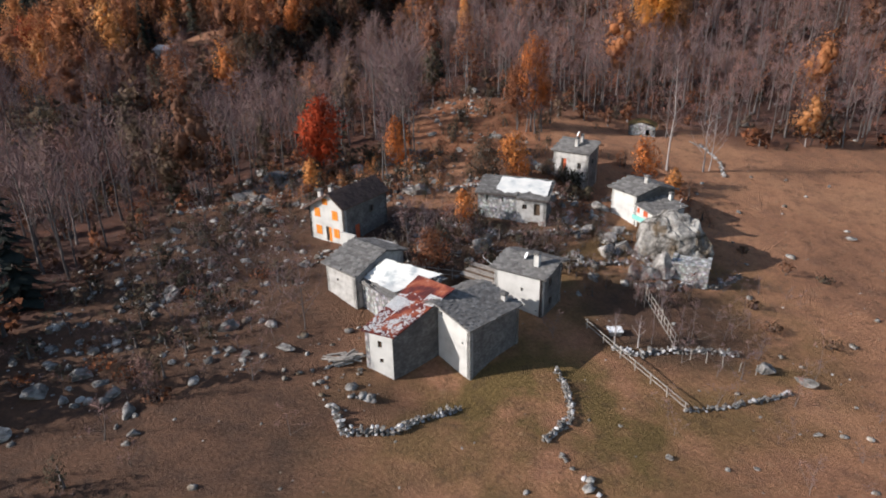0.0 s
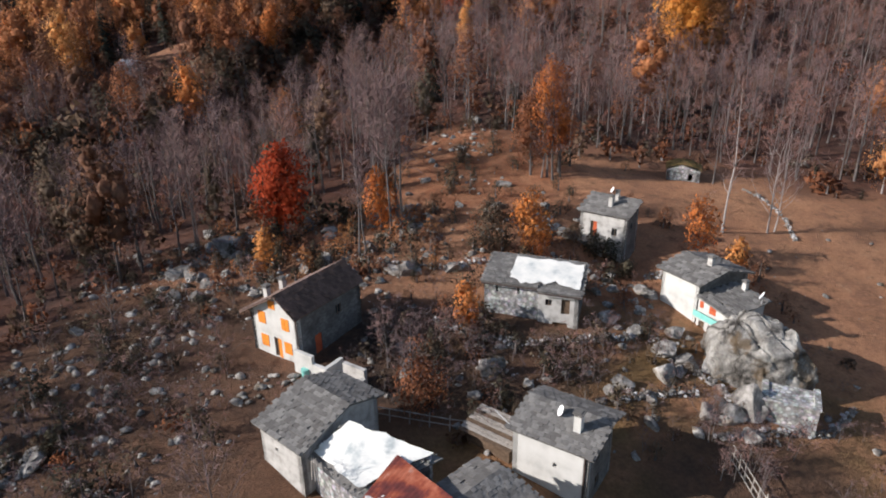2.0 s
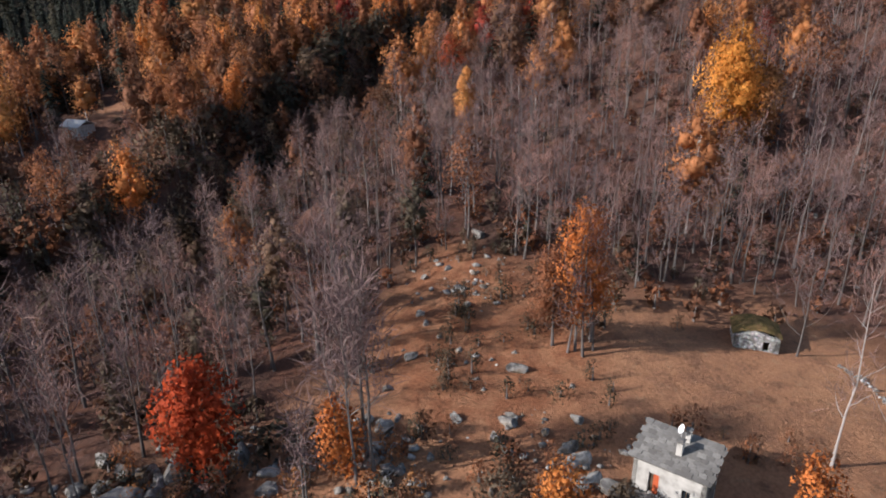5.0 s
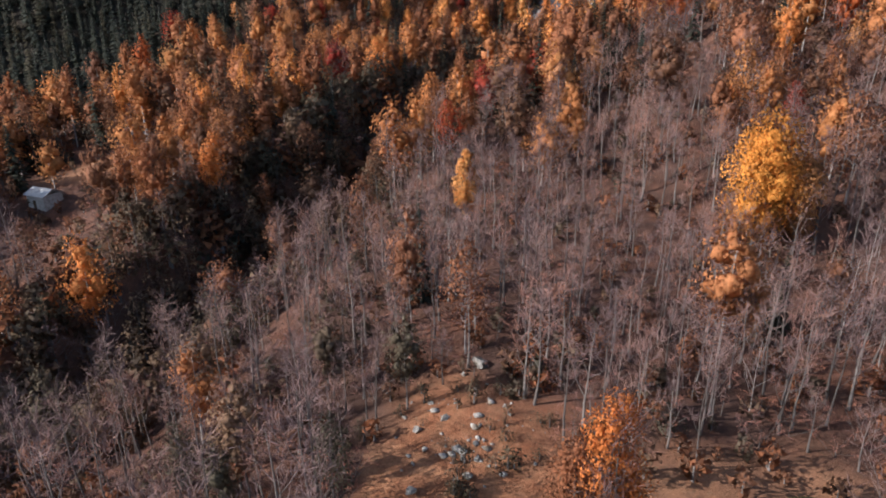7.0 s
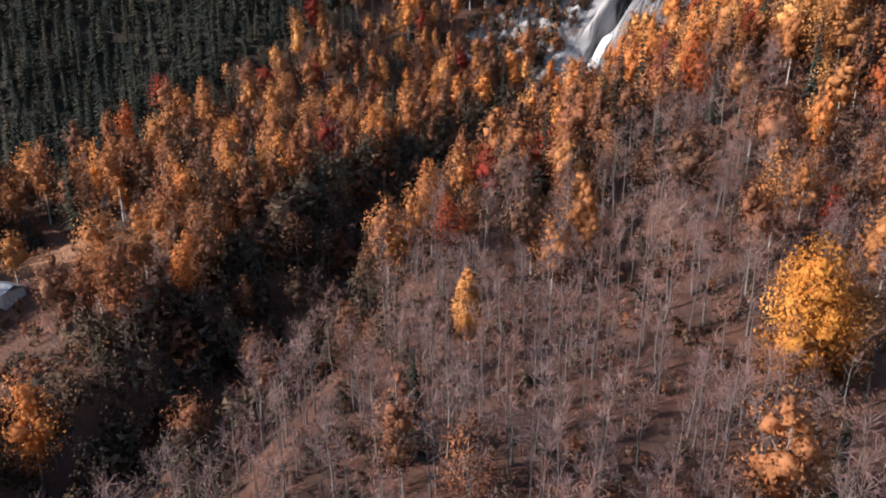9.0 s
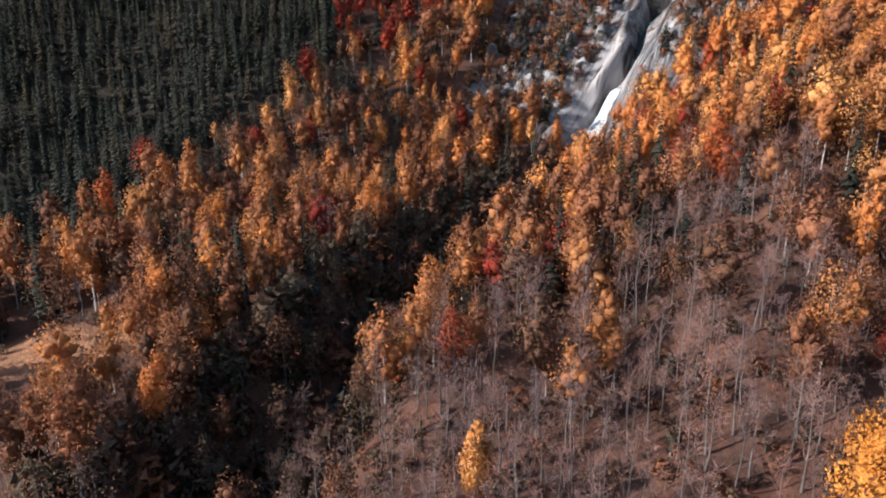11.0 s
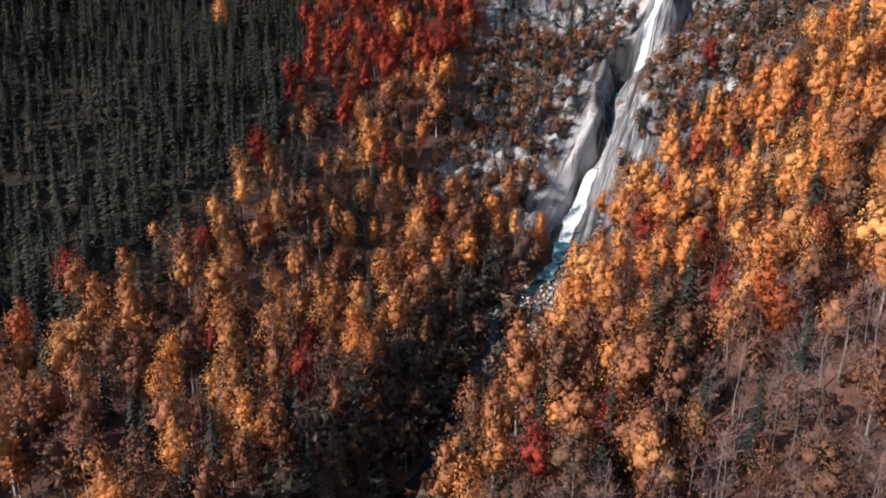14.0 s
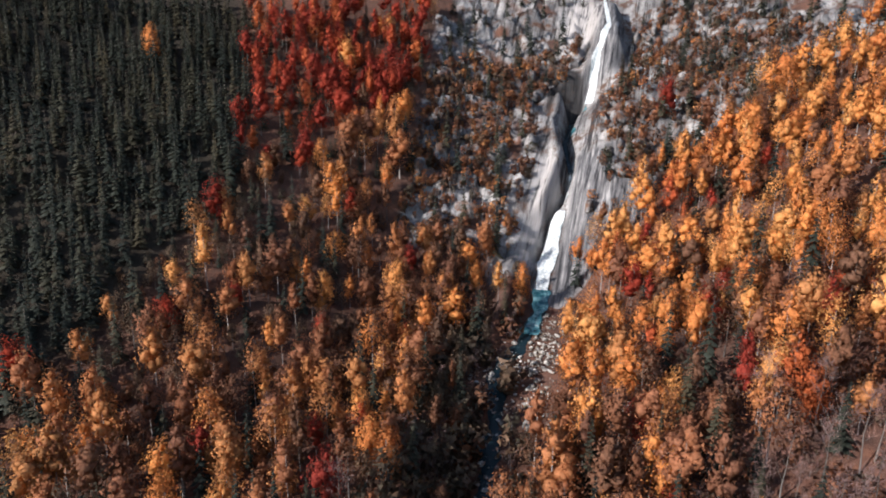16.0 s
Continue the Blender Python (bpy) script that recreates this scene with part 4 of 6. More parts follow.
FINE_BUSH = [far_leafy(2.4, 1.3, 170, 0.13, 0.05, 6, 0.4, 0), far_leafy(3.2, 1.1, 170, 0.13, 0.05, 6, 0.5, 0), far_leafy(1.6, 1.5, 150, 0.13, 0.05, 6, 0.3, 0)]
spots = np.column_stack([vx, vy, rng.uniform(0, 6.28, m), rng.uniform(0.5, 1.1, m), rng.uniform(0.8, 1.4, m), rng.random(m)])
wood_stuff("amber_brush", FINE_BUSH, spots[: m // 2], "bark", "leaf_orange", "low amber shrubs among boulders")
wood_stuff("brown_brush", FINE_BUSH, spots[m // 2:], "bark", "leaf_russet", "low brown shrubs among boulders")
n = 340
ux = np.concatenate([rng.normal(-20, 9, n // 4), rng.normal(8, 9, n // 4), rng.normal(-31, 7, n // 2 - n // 4), rng.normal(6, 8, n // 4)])
uy = np.concatenate([rng.normal(102, 6, n // 4), rng.normal(132, 13, n // 4), rng.normal(66, 15, n // 2 - n // 4), rng.normal(84, 9, n // 4)])
free = np.ones(n, bool)
for a, b, c in ((-14, 82, 7), (9, 66, 5.5), (-1, 56, 9), (-9, 66, 8), (9, 88, 7), (21, 104, 5.5), (28, 88, 6.5), (29, 78, 7), (17, 59, 5)):
    free &= np.hypot(ux - a, uy - b) > c
ux, uy = ux[free], uy[free]
m = len(ux)
wood_stuff("dark_brush", FINE_BUSH, np.column_stack([ux, uy, rng.uniform(0, 6.28, m), rng.uniform(0.4, 1.0, m), rng.uniform(0.9, 1.6, m), rng.random(m)]), "bark", "leaf_dark", "dark brown-green bushes between boulders")


n = 2600
qx, qy = rng.uniform(-95, 60, n), rng.uniform(140, 350, n)
qd = to_river(qx, qy)[0]
ok = (to_line(qx, qy, RUBBLE) > 6.0) & (qd > 3.2) & (qd < np.where(qx < np.interp(qy, RIVER[:, 1], RIVER[:, 0]), 20, 11))
qx, qy = qx[ok], qy[ok]
m = len(qx)
spots = np.column_stack([qx, qy, rng.uniform(0, 6.28, m), rng.uniform(1.1, 2.8, m), rng.uniform(0.9, 1.6, m), rng.random(m)])
for name, stock, cm, lo, hi in (("gully_brush", FAR_BUSH, "leaf_dull", 0, int(m * 0.55)), ("gully_russet_brush", FAR_BUSH, "leaf_russet", int(m * 0.55), int(m * 0.75)), ("gully_thicket", THICKET, "twig", int(m * 0.75), m)):
    wood_stuff(name, stock, spots[lo:hi], "bark", cm, "dense dull brush on the banks of the gully")


# ---- single trees that stand out ----
def lone(kind, geometry, x, y, wm, cm, label, category="tree"):
    w, c = geometry
    ob = plant(kind, (mesh_of(kind + "_trunk", *w, material=M[wm]), mesh_of(kind + "_crown", *c, material=M[cm])), x, y, rng.uniform(0, 6), 1.0, 1.0, label, category)
    return ob


lone("red_tree", leafy_tree(12.2, 4.3, 1500, 0.22, 0.1, 12, 0.16, 0.7, 0.55), -20.6, 106.6, "bark", "leaf_scarlet", "round tree with dense scarlet foliage above the boulders")
lone("small_orange_tree", leafy_tree(5.3, 1.6, 260, 0.2, 0.2, 8, 0.08), -20.5, 96.4, "bark", "leaf_gold", "small amber tree among the boulders")
lone("orange_tree", leafy_tree(7.6, 2.7, 700, 0.19, 0.08, 9, 0.1), -7.9, 105.9, "bark", "leaf_amber", "narrow orange tree beside tall bare trunks")
for dx, dy, h in ((0, 0, 20), (1.6, 0.8, 19), (-1.2, 1.4, 18.5), (0.6, 2.4, 20.5)):
    lone("tall_bare_tree", bare_tree(h, 4.2, 17, 420, 0.4, 0.2, 0.032), -6.6 + dx, 104.6 + dy, "bark", "twig", "tall slender leafless tree in a tight cluster")
for dx, dy, h in ((0, 0, 13), (-0.9, 0.5, 14)):
    lone("tall_bare_tree", bare_tree(h, 2.2, 10, 160, 0.5, 0.16, 0.03), -9.1 + dx, 98.4 + dy, "bark", "twig", "slim dark leafless trunk among boulders")
for dx, dy, h, cm in ((0, 0, 19, "leaf_amber"), (1.4, 1.2, 17, "leaf_amber"), (-1.6, 0.8, 13, "leaf_russet")):
    lone("tall_orange_tree", leafy_tree(h, 3.1, 1700, 0.14, 0.12, 14, 0.2, 0.8, 0.4), 16.2 + dx * 1.5, 124.0 + dy * 1.5, "bark", cm, "tall tree with thinning orange leaves by the clearing")
    lone("tall_bare_tree", bare_tree(h - 1, 3.0, 12, 260, 0.25, 0.16, 0.03), 16.9 + dx, 123.0 + dy, "bark", "twig", "tall leafless tree amid thinning orange ones")
lone("orange_bush", leafy_tree(7.6, 2.9, 950, 0.17, 0.03, 10, 0.1, 0.9), 10.6, 98.2, "bark", "leaf_amber", "bushy orange tree with green lower leaves")
for x, y, h, w in ((20.4, 99.6, 3.4, 1.6), (18.6, 101.0, 2.4, 1.5), (16.4, 102.2, 2.0, 1.6), (22.2, 98.2, 2.0, 1.2)):
    lone("dark_shrub", leafy_tree(h, w, 420, 0.12, 0.02, 9, 0.06, 0.5), x, y, "bark", "leaf_dark", "dark evergreen shrub before the pale house wall", "shrub")
lone("grey_shrub", leafy_tree(6.2, 2.9, 800, 0.15, 0.03, 10, 0.1, 0.7), 5.6, 99.2, "bark", "leaf_dull", "dull grey-green shrub behind the ruined house", "shrub")
lone("amber_tree", leafy_tree(7.2, 2.7, 520, 0.17, 0.25, 10, 0.1, 0.6), 31.4, 100.6, "bark", "leaf_amber", "sparse amber tree at the meadow's edge")
lone("golden_shrub", leafy_tree(3.4, 1.5, 200, 0.2, 0.05, 7, 0.06, 0.5), 35.6, 98.4, "bark", "leaf_gold", "small golden shrub at the meadow's edge", "shrub")
lone("golden_tree", leafy_tree(4.6, 1.5, 300, 0.19, 0.15, 8, 0.07, 0.5), 2.4, 83.4, "bark", "leaf_gold", "small golden tree beside the ruined house")
lone("russet_shrub", leafy_tree(3.4, 2.7, 700, 0.14, 0.1, 9, 0.08, 0.4), -2.1, 71.8, "bark", "leaf_russet", "spreading russet shrub behind the white roof", "shrub")
for x, y, h, sp, wm in ((37.5, 108.2, 21, 3.0, "pale_bark"), (42.5, 125.2, 14, 6.0, "bark"), (44.4, 109.8, 14, 5.5, "pale_bark"), (45.6, 110.4, 13, 5.0, "pale_bark"), (40.2, 147, 11, 5.0, "pale_bark"), (58.1, 159.6, 15, 4.2, "pale_bark"), (2.7, 171.3, 15, 5.0, "pale_bark"),
                        (-14.6, 58.3, 8.6, 3.6, "bark"), (-25.5, 46.5, 4.5, 2.0, "bark"), (-2.6, 74.5, 7, 2.2, "bark"), (-5.0, 77.0, 6.5, 2.4, "bark"), (0.5, 79.0, 5.0, 2.6, "bark"), (-33, 84, 9, 3, "bark"), (65.0, 250.2, 12, 5.0, "pale_bark")):
    lone("bare_tree", bare_tree(h, sp, 13, 230, 0.22, 0.04 + h * 0.006, 0.022), x, y, wm, "twig", "leafless branching tree with pale limbs" if wm == "pale_bark" else "small leafless tree with dark limbs")
lone("golden_tree", leafy_tree(23.5, 7.6, 6500, 0.21, 0.03, 24, 0.3, 0.3, 0.62), 54.4, 181.5, "bark", "leaf_yellow", "huge round tree with glowing yellow-orange foliage")
lone("orange_tree", leafy_tree(17.0, 4.4, 2200, 0.24, 0.12, 16, 0.25, 0.6), 61.0, 181.0, "bark", "leaf_orange", "broad orange tree beside the huge yellow one")
lone("spruce", spruce_tree(17, 2.6, 22, 10), -1.6, 172.2, "bark", "needle", "dark spruce among bare grey trees")
lone("spruce", spruce_tree(13, 2.4, 20, 10), 51.6, 165.0, "bark", "needle", "dark spruce below the huge yellow tree")
lone("orange_tree", leafy_tree(18.5, 2.5, 1500, 0.22, 0.15, 16, 0.16, 0.8), 6.4, 191.5, "pale_bark", "leaf_gold", "slim column-shaped orange tree above bare woods")
lone("orange_tree", leafy_tree(6.0, 1.9, 320, 0.24, 0.15, 9, 0.09, 0.6), 34.8, 153.7, "bark", "leaf_orange", "small orange tree at the top of the meadow")
for x, y, h, w in ((-58.5, 179.5, 15, 4.2), (-46, 215, 14, 3.2), (-58.2, 245, 14, 3), (-17, 288, 14, 3.8), (-15, 284, 12, 3.4), (-17.6, 299, 14, 3.2), (27.4, 277.7, 14, 4.2), (40.6, 284, 15, 4.2), (-8, 318, 15, 3.4), (5, 360, 16, 4.5), (0, 345, 14, 3.5), (-20, 352, 14, 4), (-33, 300, 11, 3), (44, 352, 15, 3), (-73, 470, 14, 4)):
    lone("golden_tree", leafy_tree(h * 1.1, w * 1.15, 700, 0.25, 0.15, 10, 0.18, 0.8, 0.6), x, y, "pale_bark", "leaf_gold", "bright golden tree standing out of the woods")
for x, y, h, w in ((65.0, 256.8, 11, 3.8), (121, 394, 15, 5), (-49, 383, 13, 5), (-95, 330, 12, 5), (92, 278, 10, 3.4), (-62, 348, 10, 4)):
    lone("red_tree", leafy_tree(h * 1.1, w * 1.1, 700, 0.25, 0.1, 10, 0.18, 0.6, 0.6), x, y, "bark", "leaf_red", "deep crimson tree standing out of the woods")


# ---- houses ----
def wall(parent, a, b, z0, tops, openings, material, thick=0.4, label=""):
    """A wall along the plan line a to b, with its outer face on that line and its thickness to the left; tops: (s, z) along it; openings go through."""
    a, b = Vector(a), Vector(b)
    d = (b - a).normalized()
    inward = Vector((-d.y, d.x))
    length = (b - a).length
    cuts = sorted({0.0, length, *[s for s, _ in tops if 0 < s < length], *[o[k] for o in openings for k in (0, 1)]})
    bm = bmesh.new()
    top = lambda s: float(np.interp(s, [t[0] for t in tops], [t[1] for t in tops]))
    for s0, s1 in zip(cuts[:-1], cuts[1:]):
        mid = (s0 + s1) / 2
        lo = z0
        holes = sorted((o[2], o[3]) for o in openings if o[0] < mid < o[1])
        for h0, h1 in holes + [(None, None)]:
            hi0, hi1 = (top(s0), top(s1)) if h0 is None else (h0, h0)
            outline = [(s0, lo), (s1, lo), (s1, hi1), (s0, hi0)]
            prism(bm, outline, lambda p: (*(a + d * p[0]), p[1]), lambda p: (*(a + d * p[0] + inward * thick), p[1]))
            lo = h1
    return part("wall", bm, material, parent, label)


def leaf_on(parent, a, b, o, name, material, depth, label="", grow=0.0, split=False):
    """A door, shutter or window laid into an opening of a wall, so far behind the outer face."""
    a, b = Vector(a), Vector(b)
    d = (b - a).normalized()
    inward = Vector((-d.y, d.x))
    s0, s1, z0, z1 = o[0] - grow, o[1] + grow, o[2] - grow, o[3] + grow
    spans = [(s0, (s0 + s1) / 2 - 0.012), ((s0 + s1) / 2 + 0.012, s1)] if split else [(s0, s1)]
    for p, q in spans:
        bm = bmesh.new()
        at = lambda s, t, z: (*(a + d * s + inward * t), z)
        prism(bm, [(p, z0), (q, z0), (q, z1), (p, z1)], lambda k: at(k[0], depth, k[1]), lambda k: at(k[0], depth + 0.05, k[1]))
        for z in np.linspace(z0 + 0.12, z1 - 0.12, 3):
            prism(bm, [(p + 0.04, z - 0.05), (q - 0.04, z - 0.05), (q - 0.04, z + 0.05), (p + 0.04, z + 0.05)], lambda k: at(k[0], depth - 0.025, k[1]), lambda k: at(k[0], depth + 0.002, k[1]))
        ob = part(name, bm, material, parent, label)
    return ob


def window_in(parent, a, b, o, frame_mat):
    a, b = Vector(a), Vector(b)
    d = (b - a).normalized()
    inward = Vector((-d.y, d.x))
    at = lambda s, t, z: (*(a + d * s + inward * t), z)
    s0, s1, z0, z1 = o
    bm = bmesh.new()
    w = 0.07
    m = (s0 + s1) / 2
    for p, q, u, v in ((s0, s0 + w, z0, z1), (s1 - w, s1, z0, z1), (s0 + w, s1 - w, z0, z0 + w), (s0 + w, s1 - w, z1 - w, z1), (m - w / 2, m + w / 2, z0 + w, z1 - w)):
        prism(bm, [(p, u), (q, u), (q, v), (p, v)], lambda k: at(k[0], 0.14, k[1]), lambda k: at(k[0], 0.2, k[1]))
    win = part("window", bm, frame_mat, parent)
    bm = bmesh.new()
    prism(bm, [(s0 + w, z0 + w), (s1 - w, z0 + w), (s1 - w, z1 - w), (s0 + w, z1 - w)], lambda k: at(k[0], 0.165, k[1]), lambda k: at(k[0], 0.175, k[1]))
    part("pane", bm, M["glass"], win)


def slate_mesh(seed, mat):
    r = random.Random(seed)
    bm = bmesh.new()
    c = [(-0.5 + r.uniform(-0.05, 0.05), -0.5 + r.uniform(-0.12, 0.12)), (0.5 + r.uniform(-0.05, 0.05), -0.5 + r.uniform(-0.12, 0.12)), (0.5 + r.uniform(-0.05, 0.05), 0.6), (-0.5 + r.uniform(-0.05, 0.05), 0.6)]
    prism(bm, c, lambda p: (p[0], p[1], 0.0), lambda p: (p[0], p[1], 1.0))
    bmesh.ops.recalc_face_normals(bm, faces=bm.faces)
    me = bpy.data.meshes.new("slate")
    bm.to_mesh(me)
    bm.free()
    me.materials.append(mat)
    return me


SLATES = {k: [slate_mesh(i, M[k]) for i in range(6)] for k in ("slate", "brown_slate", "sunlit_slate")}
COURSES = []          # slates are laid last


def roof_plane(parent, e0, e1, r1, r0, kind="slate", thick=0.14, course=0.36, wide=0.46, slates=True, label=""):
    """One pitch of a roof: eave from e0 to e1, upper edge from r0 to r1."""
    pts = [Vector(p) for p in (e0, e1, r1, r0)]
    nor = (pts[1] - pts[0]).cross(pts[3] - pts[0]).normalized()
    bm = bmesh.new()
    prism(bm, pts, lambda p: p - nor * thick, lambda p: p)
    ob = part("roof", bm, M[kind], parent, label)
    if slates:
        COURSES.append((ob, pts, nor, kind, course, wide))
    return ob


def lay_slates():
    r = random.Random(11)
    for ob, (e0, e1, r1, r0), nor, kind, course, wide in COURSES:
        rows = max(2, round((r0 - e0).length / course))
        cols = max(2, round((e1 - e0).length / wide))
        up = (r0 - e0).normalized()
        side = (e1 - e0).normalized()
        for i in range(rows):
            for j in range(cols):
                if r.random() < 0.015:
                    continue
                u, v = (j + 0.5 + (0.25 if i % 2 else -0.25)) / cols, (i + 0.45) / rows
                if not 0 < u < 1:
                    continue
                p = (e0 * (1 - u) + e1 * u) * (1 - v) + (r0 * (1 - u) + r1 * u) * v + nor * (0.025 + r.uniform(0, 0.03))
                m = Matrix((side, up, nor)).transposed().to_4x4()
                m.translation = p
                tilt = Euler((radians(-3.0 + r.uniform(-2.5, 2)), radians(r.uniform(-2, 2)), radians(r.uniform(-4, 4)))).to_matrix().to_4x4()
                s = new("slate", r.choice(SLATES[kind]))
                s.parent = ob
                s.matrix_local = m @ tilt @ Matrix.Diagonal((wide * r.uniform(0.88, 1.06), course * r.uniform(1.0, 1.2), r.uniform(0.035, 0.07), 1))


def chimney(parent, x, y, z0, z1, w=0.5, mat="old_plaster", cap=True):
    bm = boxes((x - w / 2, x + w / 2, y - w / 2, y + w / 2, z0, z1))
    ch = part("chimney", bm, M[mat], parent)
    if cap:
        bm = boxes(*[(x + a * w * 0.35 - 0.06, x + a * w * 0.35 + 0.06, y + b * w * 0.35 - 0.06, y + b * w * 0.35 + 0.06, z1 + 0.001, z1 + 0.22) for a in (-1, 1) for b in (-1, 1)],
                   (x - w * 0.72, x + w * 0.72, y - w * 0.72, y + w * 0.72, z1 + 0.22, z1 + 0.29), (x - w * 0.4, x + w * 0.4, y - w * 0.4, y + w * 0.4, z1 + 0.291, z1 + 0.35))
        part("chimney_cap", bm, M["slate"], ch)


def bar(parent, name, path, radius, mat, sides=6, label=""):
    v, t = tube(np.array(path, float), [radius] * len(path), sides)
    ob = new(name, mesh_of(name, v, t, None, M[mat], smooth=True))
    ob.parent = parent
    return tagged(ob, label)


def dish(parent, x, y, z, r, way):
    """A satellite dish: a shallow bowl with its arm, facing the plan angle way."""
    bm = bmesh.new()
    rings = []
    for k in range(4):
        f = k / 3
        rings.append([bm.verts.new((r * f * math.cos(a), r * f * math.sin(a), 0.25 * r * f * f)) for a in np.arange(14) * 2 * math.pi / 14] if k else [bm.verts.new((0, 0, 0))])
    for k in range(14):
        bm.faces.new((rings[0][0], rings[1][k], rings[1][(k + 1) % 14]))
        for q in (1, 2):
            bm.faces.new((rings[q][k], rings[q + 1][k], rings[q + 1][(k + 1) % 14], rings[q][(k + 1) % 14]))
    bmesh.ops.solidify(bm, geom=bm.faces[:], thickness=0.02)
    bmesh.ops.transform(bm, matrix=pose(x, y, z, 0, 0, 0) @ Matrix.Rotation(way, 4, "Z") @ Matrix.Rotation(radians(62), 4, "Y"), verts=bm.verts)
    d = part("satellite_dish", bm, M["white"], parent, "white satellite dish")
    bar(d, "mast", [(x, y, z - 0.9), (x, y, z)], 0.03, "metal")


def house(name, x, y, z, turn, label):
    return thing(name, pose(x, y, z, 0, 0, turn), label, "house")


# house with orange shutters; plan: front gable along x, depth along y; base 2.4 m
hz = 2.4
h = house("house", -17.9, 80.6, hz, -33.4, "cream plastered house with orange shutters and brown slate roof")
W, D = 6.0, 8.6
fa, fb = (0, 0), (W, 0)
fo = [(1.0, 1.9, 3.15, 4.3), (4.0, 4.9, 3.15, 4.3), (1.1, 2.0, 0.75, 1.9), (4.1, 5.0, 0.75, 1.9), (2.75, 3.7, 0.0, 2.0), (2.5, 3.3, 4.95, 5.75)]
wall(h, fa, fb, -2.5, [(0, 4.35), (3.9, 6.55), (W, 5.05)], fo, M["plaster"], label="sunlit cream plaster gable")
for o in (fo[0], fo[1], fo[2], fo[3], fo[5]):
    leaf_on(h, fa, fb, o, "shutter", M["orange_wood"], -0.04, "closed orange wooden shutter", 0.03, True)
leaf_on(h, fa, fb, (3.25, 3.7, 0.0, 2.0), "door", M["orange_wood"], 0.02, "orange wooden door leaf")
leaf_on(h, fa, fb, (2.75, 3.24, 0.0, 2.0), "door", M["wood"], 0.18, "dark brown door leaf")
sides = [((W, 0), (W, D), [(0, 5.05), (D, 5.05)], [(2.0, 2.9, 0.1, 2.1), (5, 5.8, 2.9, 3.9)]), ((W, D), (0, D), [(0, 5.05), (2.1, 6.55), (W, 4.35)], []), ((0, D), (0, 0), [(0, 4.35), (D, 4.35)], [])]
# the remaining walls take the shade-darkened stone
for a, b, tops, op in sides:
    wall(h, a, b, -2.5, tops, op, M["shaded_stone"])
leaf_on(h, (W, 0), (W, D), (2.0, 2.9, 0.1, 2.1), "door", M["red_wood"], 0.1, "dull red side door")
window_in(h, (W, 0), (W, D), (5, 5.8, 2.9, 3.9), M["wood"])
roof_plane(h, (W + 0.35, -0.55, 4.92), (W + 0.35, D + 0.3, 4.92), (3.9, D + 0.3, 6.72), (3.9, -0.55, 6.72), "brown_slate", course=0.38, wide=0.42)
roof_plane(h, (-0.75, D + 0.3, 4.02), (-0.75, -0.75, 4.02), (3.9, -0.55, 6.72), (3.9, D + 0.3, 6.72), "sunlit_slate", course=0.38, wide=0.42, label="pitch of pinkish-brown slates with sunlight lightened into the colour")
for k in range(5):
    bm = boxes((-0.4 + k * 0.9, -0.3 + k * 0.9, -0.7, 0.0, 4.05 + k * 0.52, 4.17 + k * 0.52))
    part("rafter", bm, M["wood"], h)
chimney(h, 0.9, 1.4, 4.6, 6.0, 0.5)
chimney(h, 0.9, 3.4, 4.6, 6.0, 0.5)
bar(h, "downpipe", [(-0.1, -0.08, 4.2), (0.08, -0.08, 3.6), (0.08, -0.08, -0.3)], 0.05, "pipe")
bar(h, "downpipe", [(W + 0.2, -0.1, 4.9), (W - 0.1, -0.08, 4.5), (W - 0.1, -0.08, -0.3)], 0.05, "pipe")

st = thing("stair_wall", pose(-17.9, 80.6, hz, 0, 0, -33.4), "white rendered stepped garden wall beside the house", "wall")
bm = boxes((W + 0.1, W + 2.3, -0.9, -0.55, -2, 2.1), (W + 2.31, W + 3.9, -0.9, -0.55, -2, 1.35), (W + 3.55, W + 3.9, -0.54, 1.4, -2, 1.35), (W + 0.1, W + 3.5, -0.5, 0.4, -2, 0.5))
part("block", bm, M["plaster"], st)
bm = boxes((W + 4.8, W + 7.2, 0.3, 0.7, -2, 1.7), (W + 6.9, W + 7.4, -0.6, 0.29, -2, 1.0))
lw = thing("garden_wall", pose(-17.9, 80.6, hz, 0, 0, -33.4), "broken cream plastered garden wall end", "wall")
part("block", bm, M["old_plaster"], lw)

# square house with a low slate roof and one chimney
h = house("house", 5.1, 65.0, -0.1, -33.8, "whitewashed square stone house with low slate roof")
W, D = 5.84, 4.6
fo = [(3.2, 3.5, 2.75, 3.15), (5.0, 5.25, 0.75, 0.95)]
wall(h, (0, 0), (W, 0), -2, [(0, 4.85), (W, 4.85)], fo, M["plaster"], label="blank sunlit white plaster wall")
wall(h, (W, 0), (W, D), -2, [(0, 4.85), (3.2, 5.5), (D, 5.2)], [(1.4, 2.1, 3.3, 4.2), (1.5, 2.3, 0.9, 1.9)], M["shaded_stone"], label="wall turned from the sun, its stone darkened as shade")
wall(h, (W, D), (0, D), -2, [(0, 5.2), (W, 5.2)], [], M["plaster"])
wall(h, (0, D), (0, 0), -2, [(0, 5.2), (1.4, 5.5), (D, 4.85)], [], M["plaster"])
window_in(h, (W, 0), (W, D), (1.4, 2.1, 3.3, 4.2), M["wood"])
window_in(h, (W, 0), (W, D), (1.5, 2.3, 0.9, 1.9), M["wood"])
roof_plane(h, (-0.45, -0.3, 4.84), (W + 0.45, -0.3, 4.84), (W + 0.45, 3.3, 5.68), (-0.45, 3.3, 5.68), wide=0.46, course=0.38)
